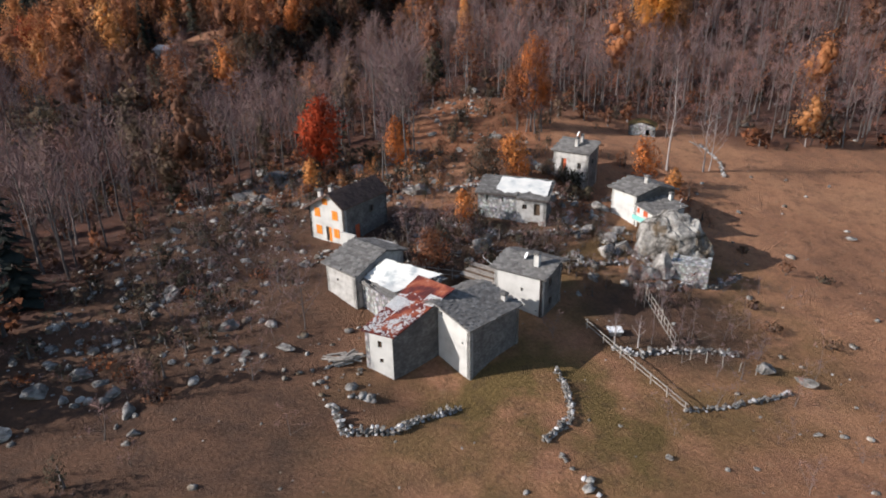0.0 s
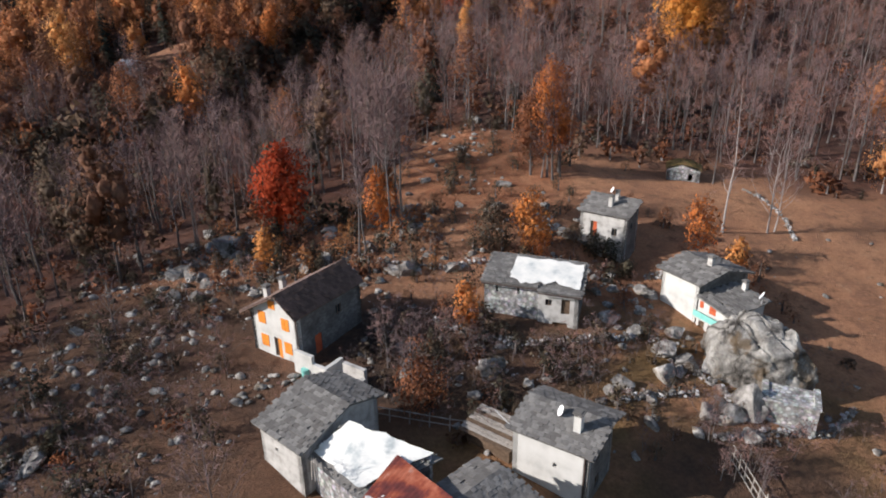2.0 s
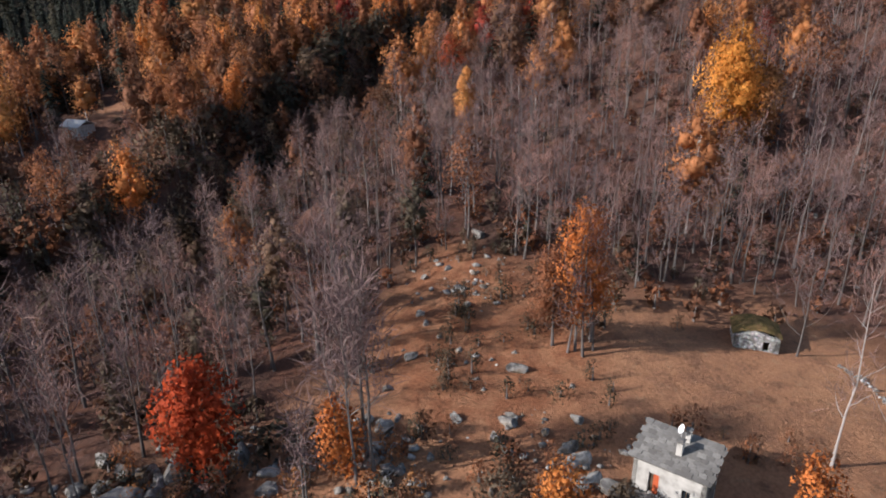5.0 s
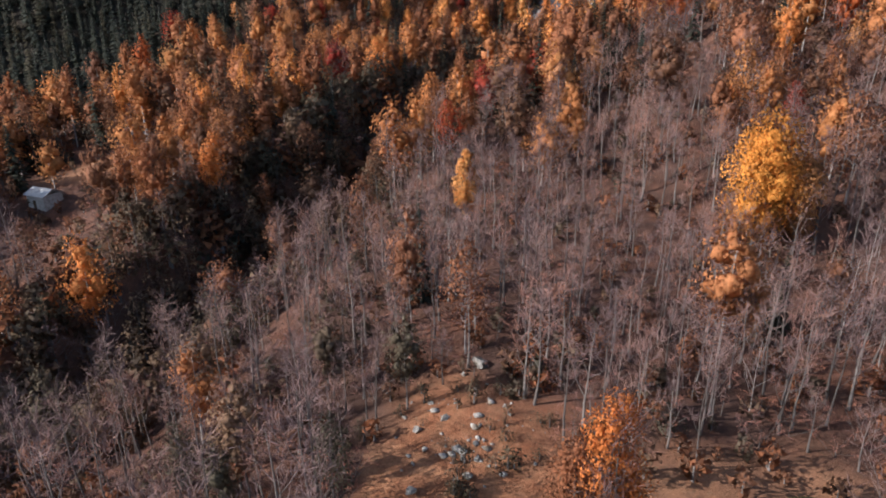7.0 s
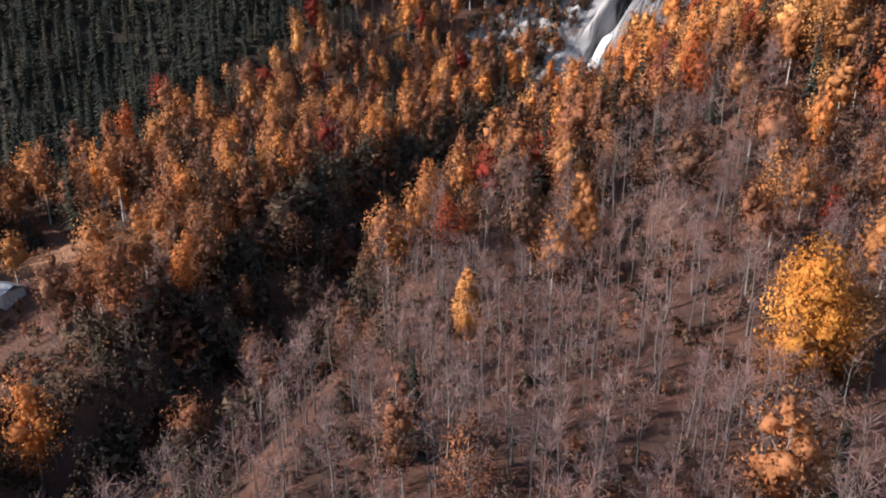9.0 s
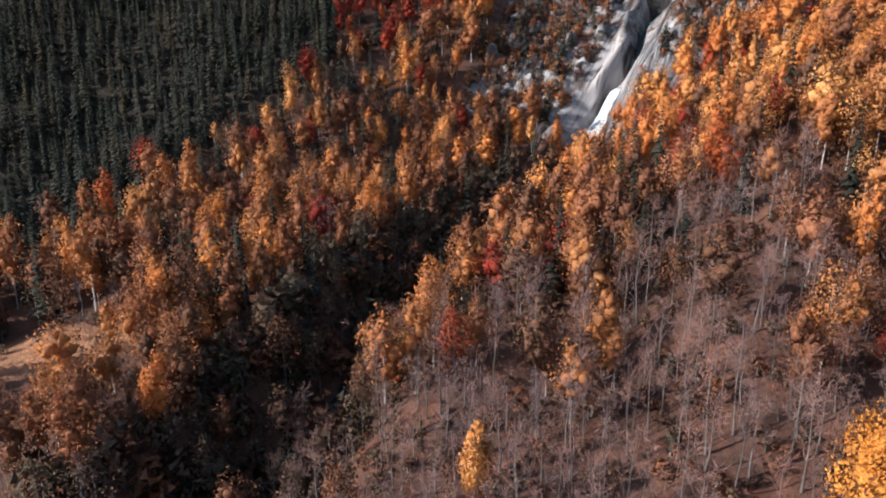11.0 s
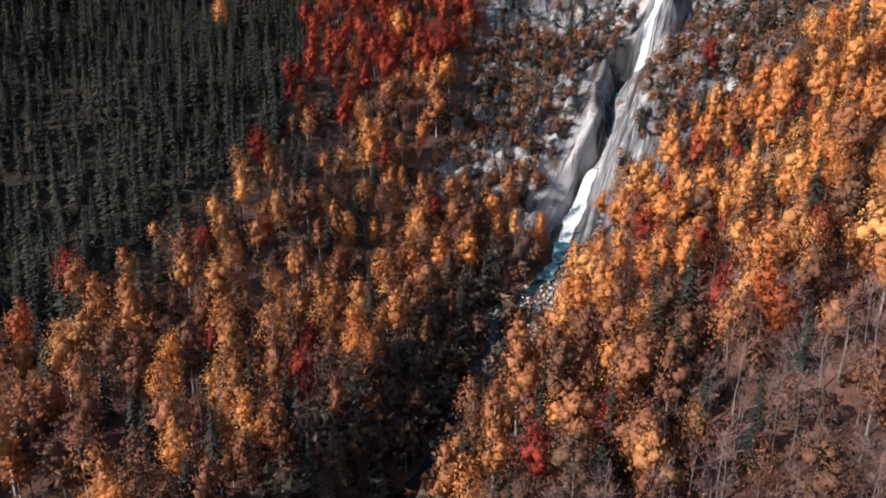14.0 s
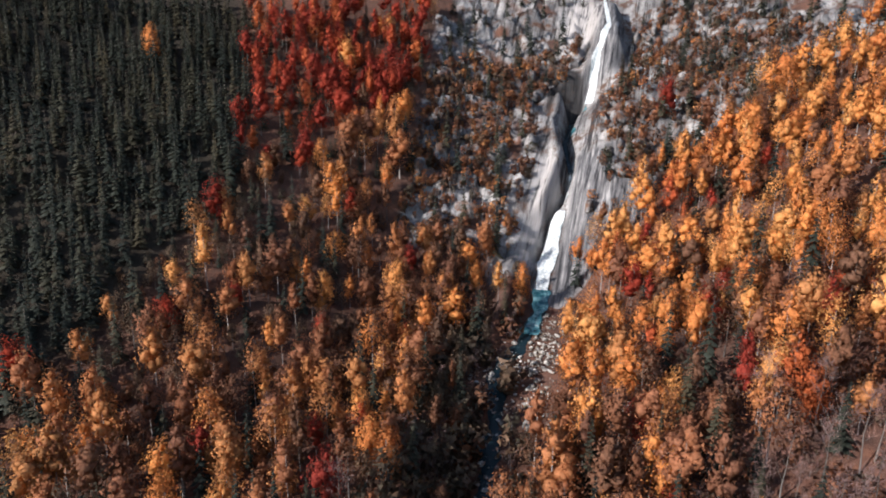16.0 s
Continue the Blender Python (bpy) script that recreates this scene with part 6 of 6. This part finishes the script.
h = house("annex", 26.45, 86.6, 0.2, -64.0, "low white annex with red shutters and turquoise balcony")
W, D = 3.9, 5.0
fo = [(0.25, 0.7, 2.75, 3.45), (1.5, 2.3, 2.6, 3.4), (0.35, 1.1, -0.3, 1.7), (1.6, 2.3, 0.1, 1.4)]
wall(h, (0, 0), (W, 0), -2, [(0, 3.95), (W, 3.35)], fo, M["plaster"], label="white plaster wall with small openings")
leaf_on(h, (0, 0), (W, 0), fo[0], "shutter", M["red_wood"], -0.03, "closed dark red shutter", 0.02)
leaf_on(h, (0, 0), (W, 0), fo[1], "shutter", M["red_wood"], -0.03, "closed dark red shutters", 0.02, True)
leaf_on(h, (0, 0), (W, 0), fo[2], "door", M["wood"], 0.2, "dark wooden door")
window_in(h, (0, 0), (W, 0), fo[3], M["wood"])
wall(h, (W, 0), (W, D), -2, [(0, 3.35), (D, 4.1)], [], M["plaster"])
wall(h, (W, D), (0, D), -2, [(0, 4.1), (W, 4.1)], [], M["plaster"])
roof_plane(h, (-0.1, -0.25, 3.9), (W + 0.3, -0.25, 3.35), (W + 0.6, D, 4.1), (-0.1, D, 4.35), course=0.45, wide=0.6)
bal = part("balcony", boxes((0.1, W - 0.3, -0.75, -0.02, 1.8, 1.95)), M["plaster"], h)
part("parapet", boxes((0.1, W - 0.3, -0.75, -0.68, 1.951, 2.6)), M["green_paint"], bal, "turquoise balcony panel")
chimney(h, 1.6, 4.6, 3.9, 5.0, 0.45, "plaster")
dish(h, 4.5, 3.6, 5.0, 0.45, radians(215))

bm = bmesh.new()
bmesh.ops.create_icosphere(bm, subdivisions=6, radius=1.0)
for v in bm.verts:
    p = v.co.copy()
    f = 1 + 0.24 * noise.noise(p * 1.3 + Vector((4, 1, 2))) + 0.1 * noise.noise(p * 3.1) + 0.05 * noise.noise(p * 8) + 0.03 * noise.noise(p * 19)
    q = Vector((p.x * 4.3, p.y * 5.2, p.z * 6.0)) * f
    # split faces and ledges
    for n, d in ((Vector((-0.8, -0.55, 0.12)), 3.5), (Vector((-0.3, -0.9, 0.25)), 4.3), (Vector((0.85, -0.2, 0.45)), 3.9), (Vector((-0.25, -0.35, 0.9)), 4.6), (Vector((0.35, 0.1, 0.93)), 4.9)):
        over = q.dot(n.normalized()) - d - 0.35 * noise.noise(q * 0.7)
        if over > 0:
            q = q - n.normalized() * over * 0.88
    for k, (sx, sy, sz) in enumerate(((0.22, 0.22, 0.5), (0.5, 0.12, 0.2), (0.1, 0.45, 0.3))):
        crack = noise.noise(Vector((q.x * sx, q.y * sy, q.z * sz + 3 + 5 * k)))
        q *= 1 - 0.075 * math.exp(-(crack / 0.035) ** 2)
    q.z = min(q.z, 5.1 + 0.3 * noise.noise(q * 0.6))
    v.co = q
great = part("great_boulder", bm, M["lichen_rock"], None)
tagged(great, "house-sized rounded boulder streaked with lichen and moss", "rock")
great.matrix_world = pose(29.4, 79.0, 0.2, 0, 0, 20)
for f in great.data.polygons:
    f.use_smooth = True

rw_ = thing("retaining_wall", pose(27.1, 72.5, -2.6, 0, 0, -25), "grey mortared rubble wall below the great boulder", "wall")
bm = boxes((0, 4.3, 0, 3.0, -0.5, 4.0), (-0.1, 4.4, -0.1, 0.35, 4.001, 4.15), (-0.1, 0.4, 0.351, 3.0, 4.001, 4.2), (3.9, 4.4, 0.351, 3.0, 4.001, 4.25))
part("wall", bm, M["rubble_wall"], rw_)
boulder(26.4, 73.0, 3.6, 1.5)
boulder(25.6, 79.2, 3.6, 1.1)

# ---- dry-stone walls, fences, garden ----
dry_wall([(10.2, 53), (10.7, 49.6), (10.4, 46.1), (7.6, 42.9)], 0.7)
dry_wall([(8.6, 41.6), (9.6, 39.8), (11.0, 37.3), (12.6, 34.5)], 0.3, 0.3, 0.6, "sparse line of pale boundary stones", 0.45)
dry_wall([(-10.0, 46.6), (-8.6, 43.0), (-4.5, 43.4), (-2.4, 45.6), (1.0, 47.9)], 0.8, label="curved dry-stone wall below the barns")
dry_wall([(20.8, 48.0), (25.2, 49.1), (28.8, 50.5), (32.5, 52.0)], 0.5, 0.4, 0.42, "low overgrown garden wall of field stones", 0.25)
dry_wall([(16.4, 57.4), (19, 56.2), (22.5, 57.2), (26, 57.5), (29.5, 57.4)], 0.7, label="stone terrace edge of the small garden")
dry_wall([(22.0, 69.4), (27.0, 70.6), (32.5, 71.2), (37.0, 75.0)], 0.6, label="low stone wall at the foot of the great boulder")
dry_wall([(14.5, 73.0), (18.0, 74.6), (22.5, 74.8)], 0.8, label="dry-stone terrace wall behind the square house")
dry_wall([(20.6, 83.0), (22.5, 79.8), (24.8, 76.2), (25.6, 73.0)], 0.9, label="stepped dry-stone wall climbing beside the boulder")
dry_wall([(7.0, 80.4), (11.0, 81.2), (15.0, 82.0), (19.5, 83.2)], 0.8, label="dry-stone terrace wall before the ruined house")
dry_wall([(-1.0, 84.5), (3.0, 82.0), (7.0, 80.4)], 1.0, label="overgrown rubble wall beside the ruined house")
dry_wall([(24.6, 99.0), (27.2, 97.4), (26.6, 95.0), (26.0, 92.6)], 1.1, label="pale stone yard wall between two houses")
dry_wall([(46.6, 124.0), (48.8, 120.0), (49.0, 114.0), (47.4, 108.0)], 0.45, label="tumbled dry-stone wall along a track")
dry_wall([(-30.5, 90.5), (-25.5, 93.2), (-19.5, 91.8)], 0.6, label="rough stone wall at the edge of the woods", loose=0.3)
dry_wall([(-12.0, 98.0), (-6.0, 96.0), (0.0, 95.0), (5.0, 96.5)], 0.9, 0.7, 0.6, "tumbled boulder wall behind the houses", 0.3)
hut = thing("stone_hut", pose(35.7, 127.0, gz(38.2, 127.0), 0, 0, -18), "small dry-stone hut under a mossy earth roof", "hut")
wall(hut, (0, 0), (5.0, 0), -1.0, [(0, 1.7), (2.2, 2.5), (5.0, 1.5)], [(3.2, 3.9, 0.0, 1.2)], M["rubble_wall"], 0.5, "pale dry-stone front wall")
wall(hut, (5.0, 0), (5.0, 4.2), -1.0, [(0, 1.5), (4.2, 1.6)], [], M["rubble_wall"], 0.5)
wall(hut, (5.0, 4.2), (0, 4.2), -1.0, [(0, 1.6), (2.8, 2.5), (5.0, 1.7)], [], M["rubble_wall"], 0.5)
wall(hut, (0, 4.2), (0, 0), -1.0, [(0, 1.7), (4.2, 1.7)], [], M["rubble_wall"], 0.5)
bm = bmesh.new()
grid = {}
for i in range(13):
    for j in range(9):
        u, v = i / 12, j / 8
        p = Vector((-0.25 + 5.5 * u, 0.1 + 4.3 * v, 1.72 + 1.1 * math.sin(math.pi * min(1.0, u * 1.05)) ** 0.8 * (0.75 + 0.25 * math.sin(math.pi * v))))
        p.z += 0.14 * noise.noise(p * 1.3)
        grid[i, j] = bm.verts.new(p)
for i in range(12):
    for j in range(8):
        bm.faces.new((grid[i, j], grid[i + 1, j], grid[i + 1, j + 1], grid[i, j + 1]))
bmesh.ops.solidify(bm, geom=bm.faces[:], thickness=0.3)
part("roof", bm, M["moss"], hut, "rounded roof grown over with brown moss")


YARD = ((-14, 82, 6), (9, 66, 5), (-1, 56, 8), (-9, 66, 7), (9, 88, 6.5), (21, 104, 5), (28, 88, 6), (29, 78, 5.5), (17, 59, 5))
for k in range(44):
    x, y = (rng.uniform(17, 27.5), rng.uniform(69, 86)) if k < 28 else (rng.uniform(-8, 19), rng.uniform(71, 84))
    if any(math.hypot(x - a, y - b) < c - 1 for a, b, c in YARD):
        continue
    ob = tagged(new("boulder", rng_pick(BOULDERS)), "grey angular boulder in the rough yard", "rock", "boulders of the yard")
    z = 0.7 + 2.2 * rng.random() ** 1.8
    ob.matrix_world = Matrix.LocRotScale((x, y, gz(x, y) + 0.1 * z), Euler((rng.uniform(-0.4, 0.4), rng.uniform(-0.4, 0.4), rng.uniform(0, 6.28))), (z * rng.uniform(0.9, 1.5), z, z * rng.uniform(0.6, 1.0)))
n = 150
yx, yy = rng.uniform(-8, 28, n), rng.uniform(69, 86, n)
free = np.ones(n, bool)
for a, b, c in YARD:
    free &= np.hypot(yx - a, yy - b) > c
yx, yy = yx[free], yy[free]
m = len(yx)
spots = np.column_stack([yx, yy, rng.uniform(0, 6.28, m), rng.uniform(0.3, 0.75, m), rng.uniform(0.9, 1.6, m), rng.random(m)])
wood_stuff("yard_brush", FINE_BUSH, spots[: m // 2], "bark", "leaf_dull", "dark green-brown bushes in the rough yard")
wood_stuff("yard_thicket", THICKET, spots[m // 2:], "bark", "twig", "leafless grey brambles in the rough yard")


def pole_fence(points, rails, label, step=2.2, high=1.1):
    base = Vector((*points[0], gz(*points[0])))
    ob = thing("wooden_fence", Matrix.Translation(base), label, "fence")
    for (ax, ay), (bx, by) in zip(points[:-1], points[1:]):
        ln = math.hypot(bx - ax, by - ay)
        n = max(1, round(ln / step))
        for i in range(n + 1):
            x, y = ax + (bx - ax) * i / n, ay + (by - ay) * i / n
            p = Vector((x, y, gz(x, y))) - base
            lean = Vector((rng.uniform(-0.12, 0.12), rng.uniform(-0.12, 0.12), high * rng.uniform(0.9, 1.15)))
            bar(ob, "post", [p - Vector((0, 0, 0.3)), p + lean], 0.055, "grey_wood", 5)
        for k in range(rails):
            z = high * (0.9 - 0.45 * k)
            a, b = Vector((ax, ay, gz(ax, ay) + z)) - base, Vector((bx, by, gz(bx, by) + z)) - base
            bar(ob, "rail", [a + (a - b).normalized() * 0.3, (a + b) / 2 + Vector((0, 0, rng.uniform(-0.05, 0.05))), b + (b - a).normalized() * 0.3], 0.05, "grey_wood", 5)


pole_fence([(14.6, 60.6), (17.0, 55.8), (20.8, 48.0)], 2, "weathered grey pole fence along the garden")
pole_fence([(22.6, 67.0), (23.0, 62.4), (23.2, 58.4)], 3, "tangled fence of grey poles and branches", 1.0, 1.5)
pole_fence([(24.0, 56.0), (27.0, 55.2), (30.0, 54.4)], 0, "row of leaning grey fence posts", 1.4, 1.2)
pole_fence([(-6.0, 70.4), (0.5, 69.0), (5.0, 68.6)], 2, "old board fence in the shade behind the barn", 1.6, 1.3)
for x, y in ((16.9, 58.0), (19.2, 57.6)):
    lone("fruit_tree", bare_tree(3.6, 1.5, 9, 90, 0.4, 0.13, 0.014), x, y, "pale_bark", "twig", "small pruned leafless fruit tree on the lawn")
for k in range(16):
    x, y = rng.uniform(20.5, 25), rng.uniform(58, 70)
    lone("sapling", bare_tree(rng.uniform(3, 6), 1.0, 6, 70, 0.2, 0.045, 0.016), x, y, "bark", "twig", "thin leafless sapling by the tangled fence", "sapling")
for k in range(40):
    x, y = rng.choice([rng.uniform(-45, -18), rng.uniform(-8, 8), rng.uniform(20, 50)]), rng.uniform(46, 100)
    if any(math.hypot(x - a, y - b) < c for a, b, c in HOUSES):
        continue
    cm = rng_pick(["leaf_russet", "leaf_russet", "leaf_dull"])
    lone("shrub", bush(rng.uniform(0.8, 2.0), rng.uniform(0.8, 1.7), 90, 0.15), x, y, "bark", cm, "low brown shrub of autumn twigs and leaves", "shrub")
wl = thing("garden_well", pose(17.4, 60.0, gz(17.4, 60.0)), "low stone garden basin with a slab top", "basin")
part("basin", boxes((-0.6, 0.6, -0.45, 0.45, -0.3, 0.45)), M["stone"], wl)
part("slab", boxes((-0.75, 0.75, -0.6, 0.6, 0.451, 0.55)), M["white"], wl)
bm = bmesh.new()
bmesh.ops.create_cone(bm, cap_ends=True, segments=18, radius1=0.32, radius2=0.36, depth=0.9)
tub = part("water_barrel", bm, M["green_paint"], None)
tagged(tub, "turquoise plastic water barrel beside the house wall", "barrel").matrix_world = pose(-12.2, 75.6, gz(-12.2, 75.6) + 0.45)
pile = thing("wood_pile", pose(-9.9, 53.2, gz(-9.9, 53.2), 0, 0, 20), "heap of grey logs beside the barn", "logs")
for k in range(26):
    x, z = rng.uniform(-1.3, 1.3), 0.12 + 0.5 * rng.random()
    bar(pile, "log", [(x - 0.9, rng.uniform(-0.8, 0.8), z), (x + 0.9, rng.uniform(-0.8, 0.8), z + rng.uniform(-0.1, 0.2))], rng.uniform(0.07, 0.13), "grey_wood", 6)
shed = thing("shed", pose(1.6, 68.2, 0.6, 0, 0, -38), "low dark plank shed with a sagging board roof", "shed")
part("wall", boxes((0, 4.2, 0, 2.6, -1, 1.7)), M["wood"], shed)
for k in range(9):
    part("plank", boxes((-0.3, 4.5, -0.4 + k * 0.37, -0.06 + k * 0.37, 1.72 + 0.05 * k, 1.77 + 0.05 * k)), M["grey_wood"] if k % 3 else M["wood"], shed)

# far huts on the other bank
h = thing("hut", pose(-97.5, 229.5, gz(-95, 229), 0, 0, -25), "small far mountain hut with pale sheet roof", "hut")
part("wall", boxes((0, 6, 0, 5, -2, 3.4)), M["old_plaster"], h)
bm = bmesh.new()
prism(bm, [(-0.5, 3.2), (2.5, 4.6), (5.5, 3.2), (2.5, 4.4)], lambda p: (-0.6, p[0], p[1]), lambda p: (6.6, p[0], p[1]))
part("roof", bm, M["metal"], h, "pale grey metal roof")
part("door", boxes((2, 3, -0.05, -0.002, 0, 2)), M["wood"], h)
for x, y, w, d in ((-128, 208, 7, 4), (-119, 207, 5, 4)):
    h = thing("ruin", pose(x, y, gz(x + 3, y), 0, 0, 5), "far roofless stone ruin among trees", "ruin")
    part("wall", boxes((0, w, 0, 0.6, -2, 2.6), (0, w, d, d + 0.6, -2, 2.2), (0, 0.6, 0.61, d - 0.01, -2, 2.4), (w - 0.6, w, 0.61, d - 0.01, -2, 2.0)), M["rubble_wall"], h)

# ---- river and fall ----
def ribbon(name, pts, width, mat, lift, label, category, kind="structure", spread=None, widths=None):
    """A strip of water along a path, laid on the land."""
    pts = np.array(pts, float)
    t = np.concatenate([[0], np.cumsum(np.linalg.norm(np.diff(pts, axis=0), axis=1))])
    s = np.arange(0, t[-1], 1.5)
    p = np.column_stack([np.interp(s, t, pts[:, k]) for k in range(3)])
    d = np.gradient(p[:, :2], axis=0)
    d /= np.linalg.norm(d, axis=1)[:, None]
    side = np.column_stack([d[:, 1], -d[:, 0]])
    m = 7
    v = []
    for k in range(m):
        f = (k / (m - 1) - 0.5) * 2
        w = (width if widths is None else np.interp(s / s[-1], np.linspace(0, 1, len(widths)), widths)) * (1 + (0.3 if widths is None else 0.1) * np.sin(s * 0.31 + 1) + (0.2 if widths is None else 0.07) * np.sin(s * 0.83)) / 2
        xy = p[:, :2] + side * (f * w)[:, None]
        z = p[:, 2] + lift - 0.25 * f * f if spread is None else ground_z(xy[:, 0], xy[:, 1]) + lift
        v.append(np.column_stack([xy, z]))
    v = np.stack(v, 1).reshape(-1, 3)
    q = (np.arange(len(s) - 1)[:, None] * m + np.arange(m - 1)[None]).ravel()
    ob = new(name, mesh_of(name, v, np.concatenate([np.stack([q, q + 1, q + m + 1], -1), np.stack([q, q + m + 1, q + m], -1)]), None, M[mat], smooth=True))
    return tagged(ob, label, category, kind=kind)


ribbon("water", RIVER[:6], 3.0, "water", 0.3, "dark stream hidden in the gully", "water")
ribbon("water", RIVER[5:11], 4.2, "water", 0.35, "dark teal mountain stream with patches of foam", "water")
ribbon("water", RIVER[14:18] + np.array([0, 0, -6.0]), 2.0, "water", 0.3, "dark stream in the slot above the lower fall", "water")
low = [(52.6, 355.7, 38), (58.1, 366.0, 42), (63.2, 373.7, 48), (68.2, 380.4, 54), (73.6, 386.8, 60)]
ribbon("waterfall", low, 4.0, "white_water", 0.5, "white water of the lower fall sliding down rock", "waterfall", spread=1, widths=(3.4, 4.8, 6.6, 5.8, 3.8))
ribbon("waterfall", [(77.0, 390.6, 60), (81.0, 396.4, 66), (85.4, 402.6, 68), (88.6, 408.6, 74)], 1.4, "white_water", 0.4, "thin white run of water over the slab's upper edge", "waterfall", spread=1)
ribbon("water", [RIVER[9] + (5, 5, 0), (50.1, 350.9, 36), (54.6, 359.5, 39)], 4.5, "teal_water", 0.65, "clear teal pool at the foot of the fall", "water", spread=1)
ribbon("rapids", [(96.0, 424.5, 85), (100.0, 434.0, 86), (104.5, 441.5, 89), (110.0, 445.0, 95), (114.5, 446.2, 97)], 2.2, "teal_water", 0.4, "blue-white rapids between the two falls", "water", spread=1)
up = [(115.0, 446.3, 97), (118.7, 450.0, 106), (125.0, 460.3, 116), (128.9, 463.0, 124), (136.4, 470.4, 134), (144.2, 490.4, 147)]
ribbon("waterfall", up, 3.0, "white_water", 0.5, "white ribbon of the upper fall", "waterfall", spread=1, widths=(3.6, 4.0, 3.6, 2.8, 2.0, 1.4))
vs, ts, tn, c = [], [], [], 0
for k in range(650):
    f = rng.random()
    if k < 380:
        x, y = 27 + 25 * f + rng.normal() * 2.6, 305 + 40 * f + rng.normal() * 3.0
        s = 0.5 + 1.7 * rng.random() ** 3
    else:
        i = rng.integers(5, 9)
        p = RIVER[i] + (RIVER[i + 1] - RIVER[i]) * f
        x, y = p[0] + rng.normal() * 4.5, p[1] + rng.normal() * 4.5
        s = 0.5 + 1.8 * rng.random() ** 2
    me = rng_pick(STONES)
    v = np.array([q.co for q in me.vertices]) * s * np.array([1.2, 1, 0.8])
    a = rng.uniform(0, 6.28)
    v = np.column_stack([v[:, 0] * math.cos(a) - v[:, 1] * math.sin(a) + x, v[:, 0] * math.sin(a) + v[:, 1] * math.cos(a) + y, v[:, 2] + gz(x, y) + 0.3])
    vs.append(v), ts.append(np.array([q.vertices[:] for q in me.polygons]) + c), tn.append(np.full(len(v), 0.6 + 0.39 * rng.random()))
    c += len(v)
tagged(new("river_stones", mesh_of("river_stones", np.concatenate(vs), np.concatenate(ts), None, M["stone"], np.concatenate(tn))), "pale boulders and rubble in the stream bed", "stones", kind="stuff")
boulder(25.5, 301.8, 4.6, 0.7, label="large pale boulder beside the stream")

# outcrops and bushes on the cliffs
vs, ts, tn, c = [], [], [], 0
cand = np.column_stack([rng.uniform(8, 200, 9000), rng.uniform(372, 480, 9000)])
keep = (rockiness(cand[:, 0], cand[:, 1], True) > 0.6) & (to_river(cand[:, 0], cand[:, 1])[0] > 13)
cand = cand[keep]
zz = ground_z(cand[:, 0], cand[:, 1])
CRAGS = [stone_mesh(60 + k, 3, rough=0.7) for k in range(6)]
big = [np.array([q.co for q in me.vertices]) for me in CRAGS]
tri = [np.array([q.vertices[:] for q in me.polygons]) for me in CRAGS]
rocks = np.arange(len(cand)) % 2 == 0
river_x = np.interp(cand[:, 1], RIVER[:, 1], RIVER[:, 0])
rocks &= (cand[:, 0] > river_x) | (rng.random(len(cand)) < 0.5)
for (x, y), z in zip(cand[rocks][:300], zz[rocks][:300]):
    k = int(rng.integers(0, 6))
    s, a = 2.2 + 8.5 * rng.random() ** 2.4, rng.normal(0.5, 0.45)
    v = big[k] * s * np.array([1.5, 0.9, 1.05]) - np.array([0, 0, 0.16 * s])
    v[:, 0] += 0.35 * v[:, 2]
    vs.append(np.column_stack([v[:, 0] * math.cos(a) - v[:, 1] * math.sin(a) + x, v[:, 0] * math.sin(a) + v[:, 1] * math.cos(a) + y, v[:, 2] + z]))
    ts.append(tri[k] + c), tn.append(np.full(len(v), rng.random()))
    c += len(v)
tagged(new("outcrops", mesh_of("outcrops", np.concatenate(vs), np.concatenate(ts), None, M["crag"], np.concatenate(tn))), "broken grey rock outcrops on the cliff", "rocks", kind="stuff")
spots = cand[~rocks][:1300]
m = len(spots)
spots = np.column_stack([spots, rng.uniform(0, 6.28, m), rng.uniform(0.7, 1.7, m), rng.uniform(0.8, 1.5, m), rng.random(m)])
for name, cm, lo, hi in (("cliff_brush", "leaf_russet", 0, m // 2), ("red_brush", "leaf_orange", m // 2, int(m * 0.8)), ("dull_brush", "leaf_dull", int(m * 0.8), m)):
    wood_stuff(name, FAR_BUSH, spots[lo:hi], "bark", cm, "low autumn brush between rocks of the cliff")

lay_slates()
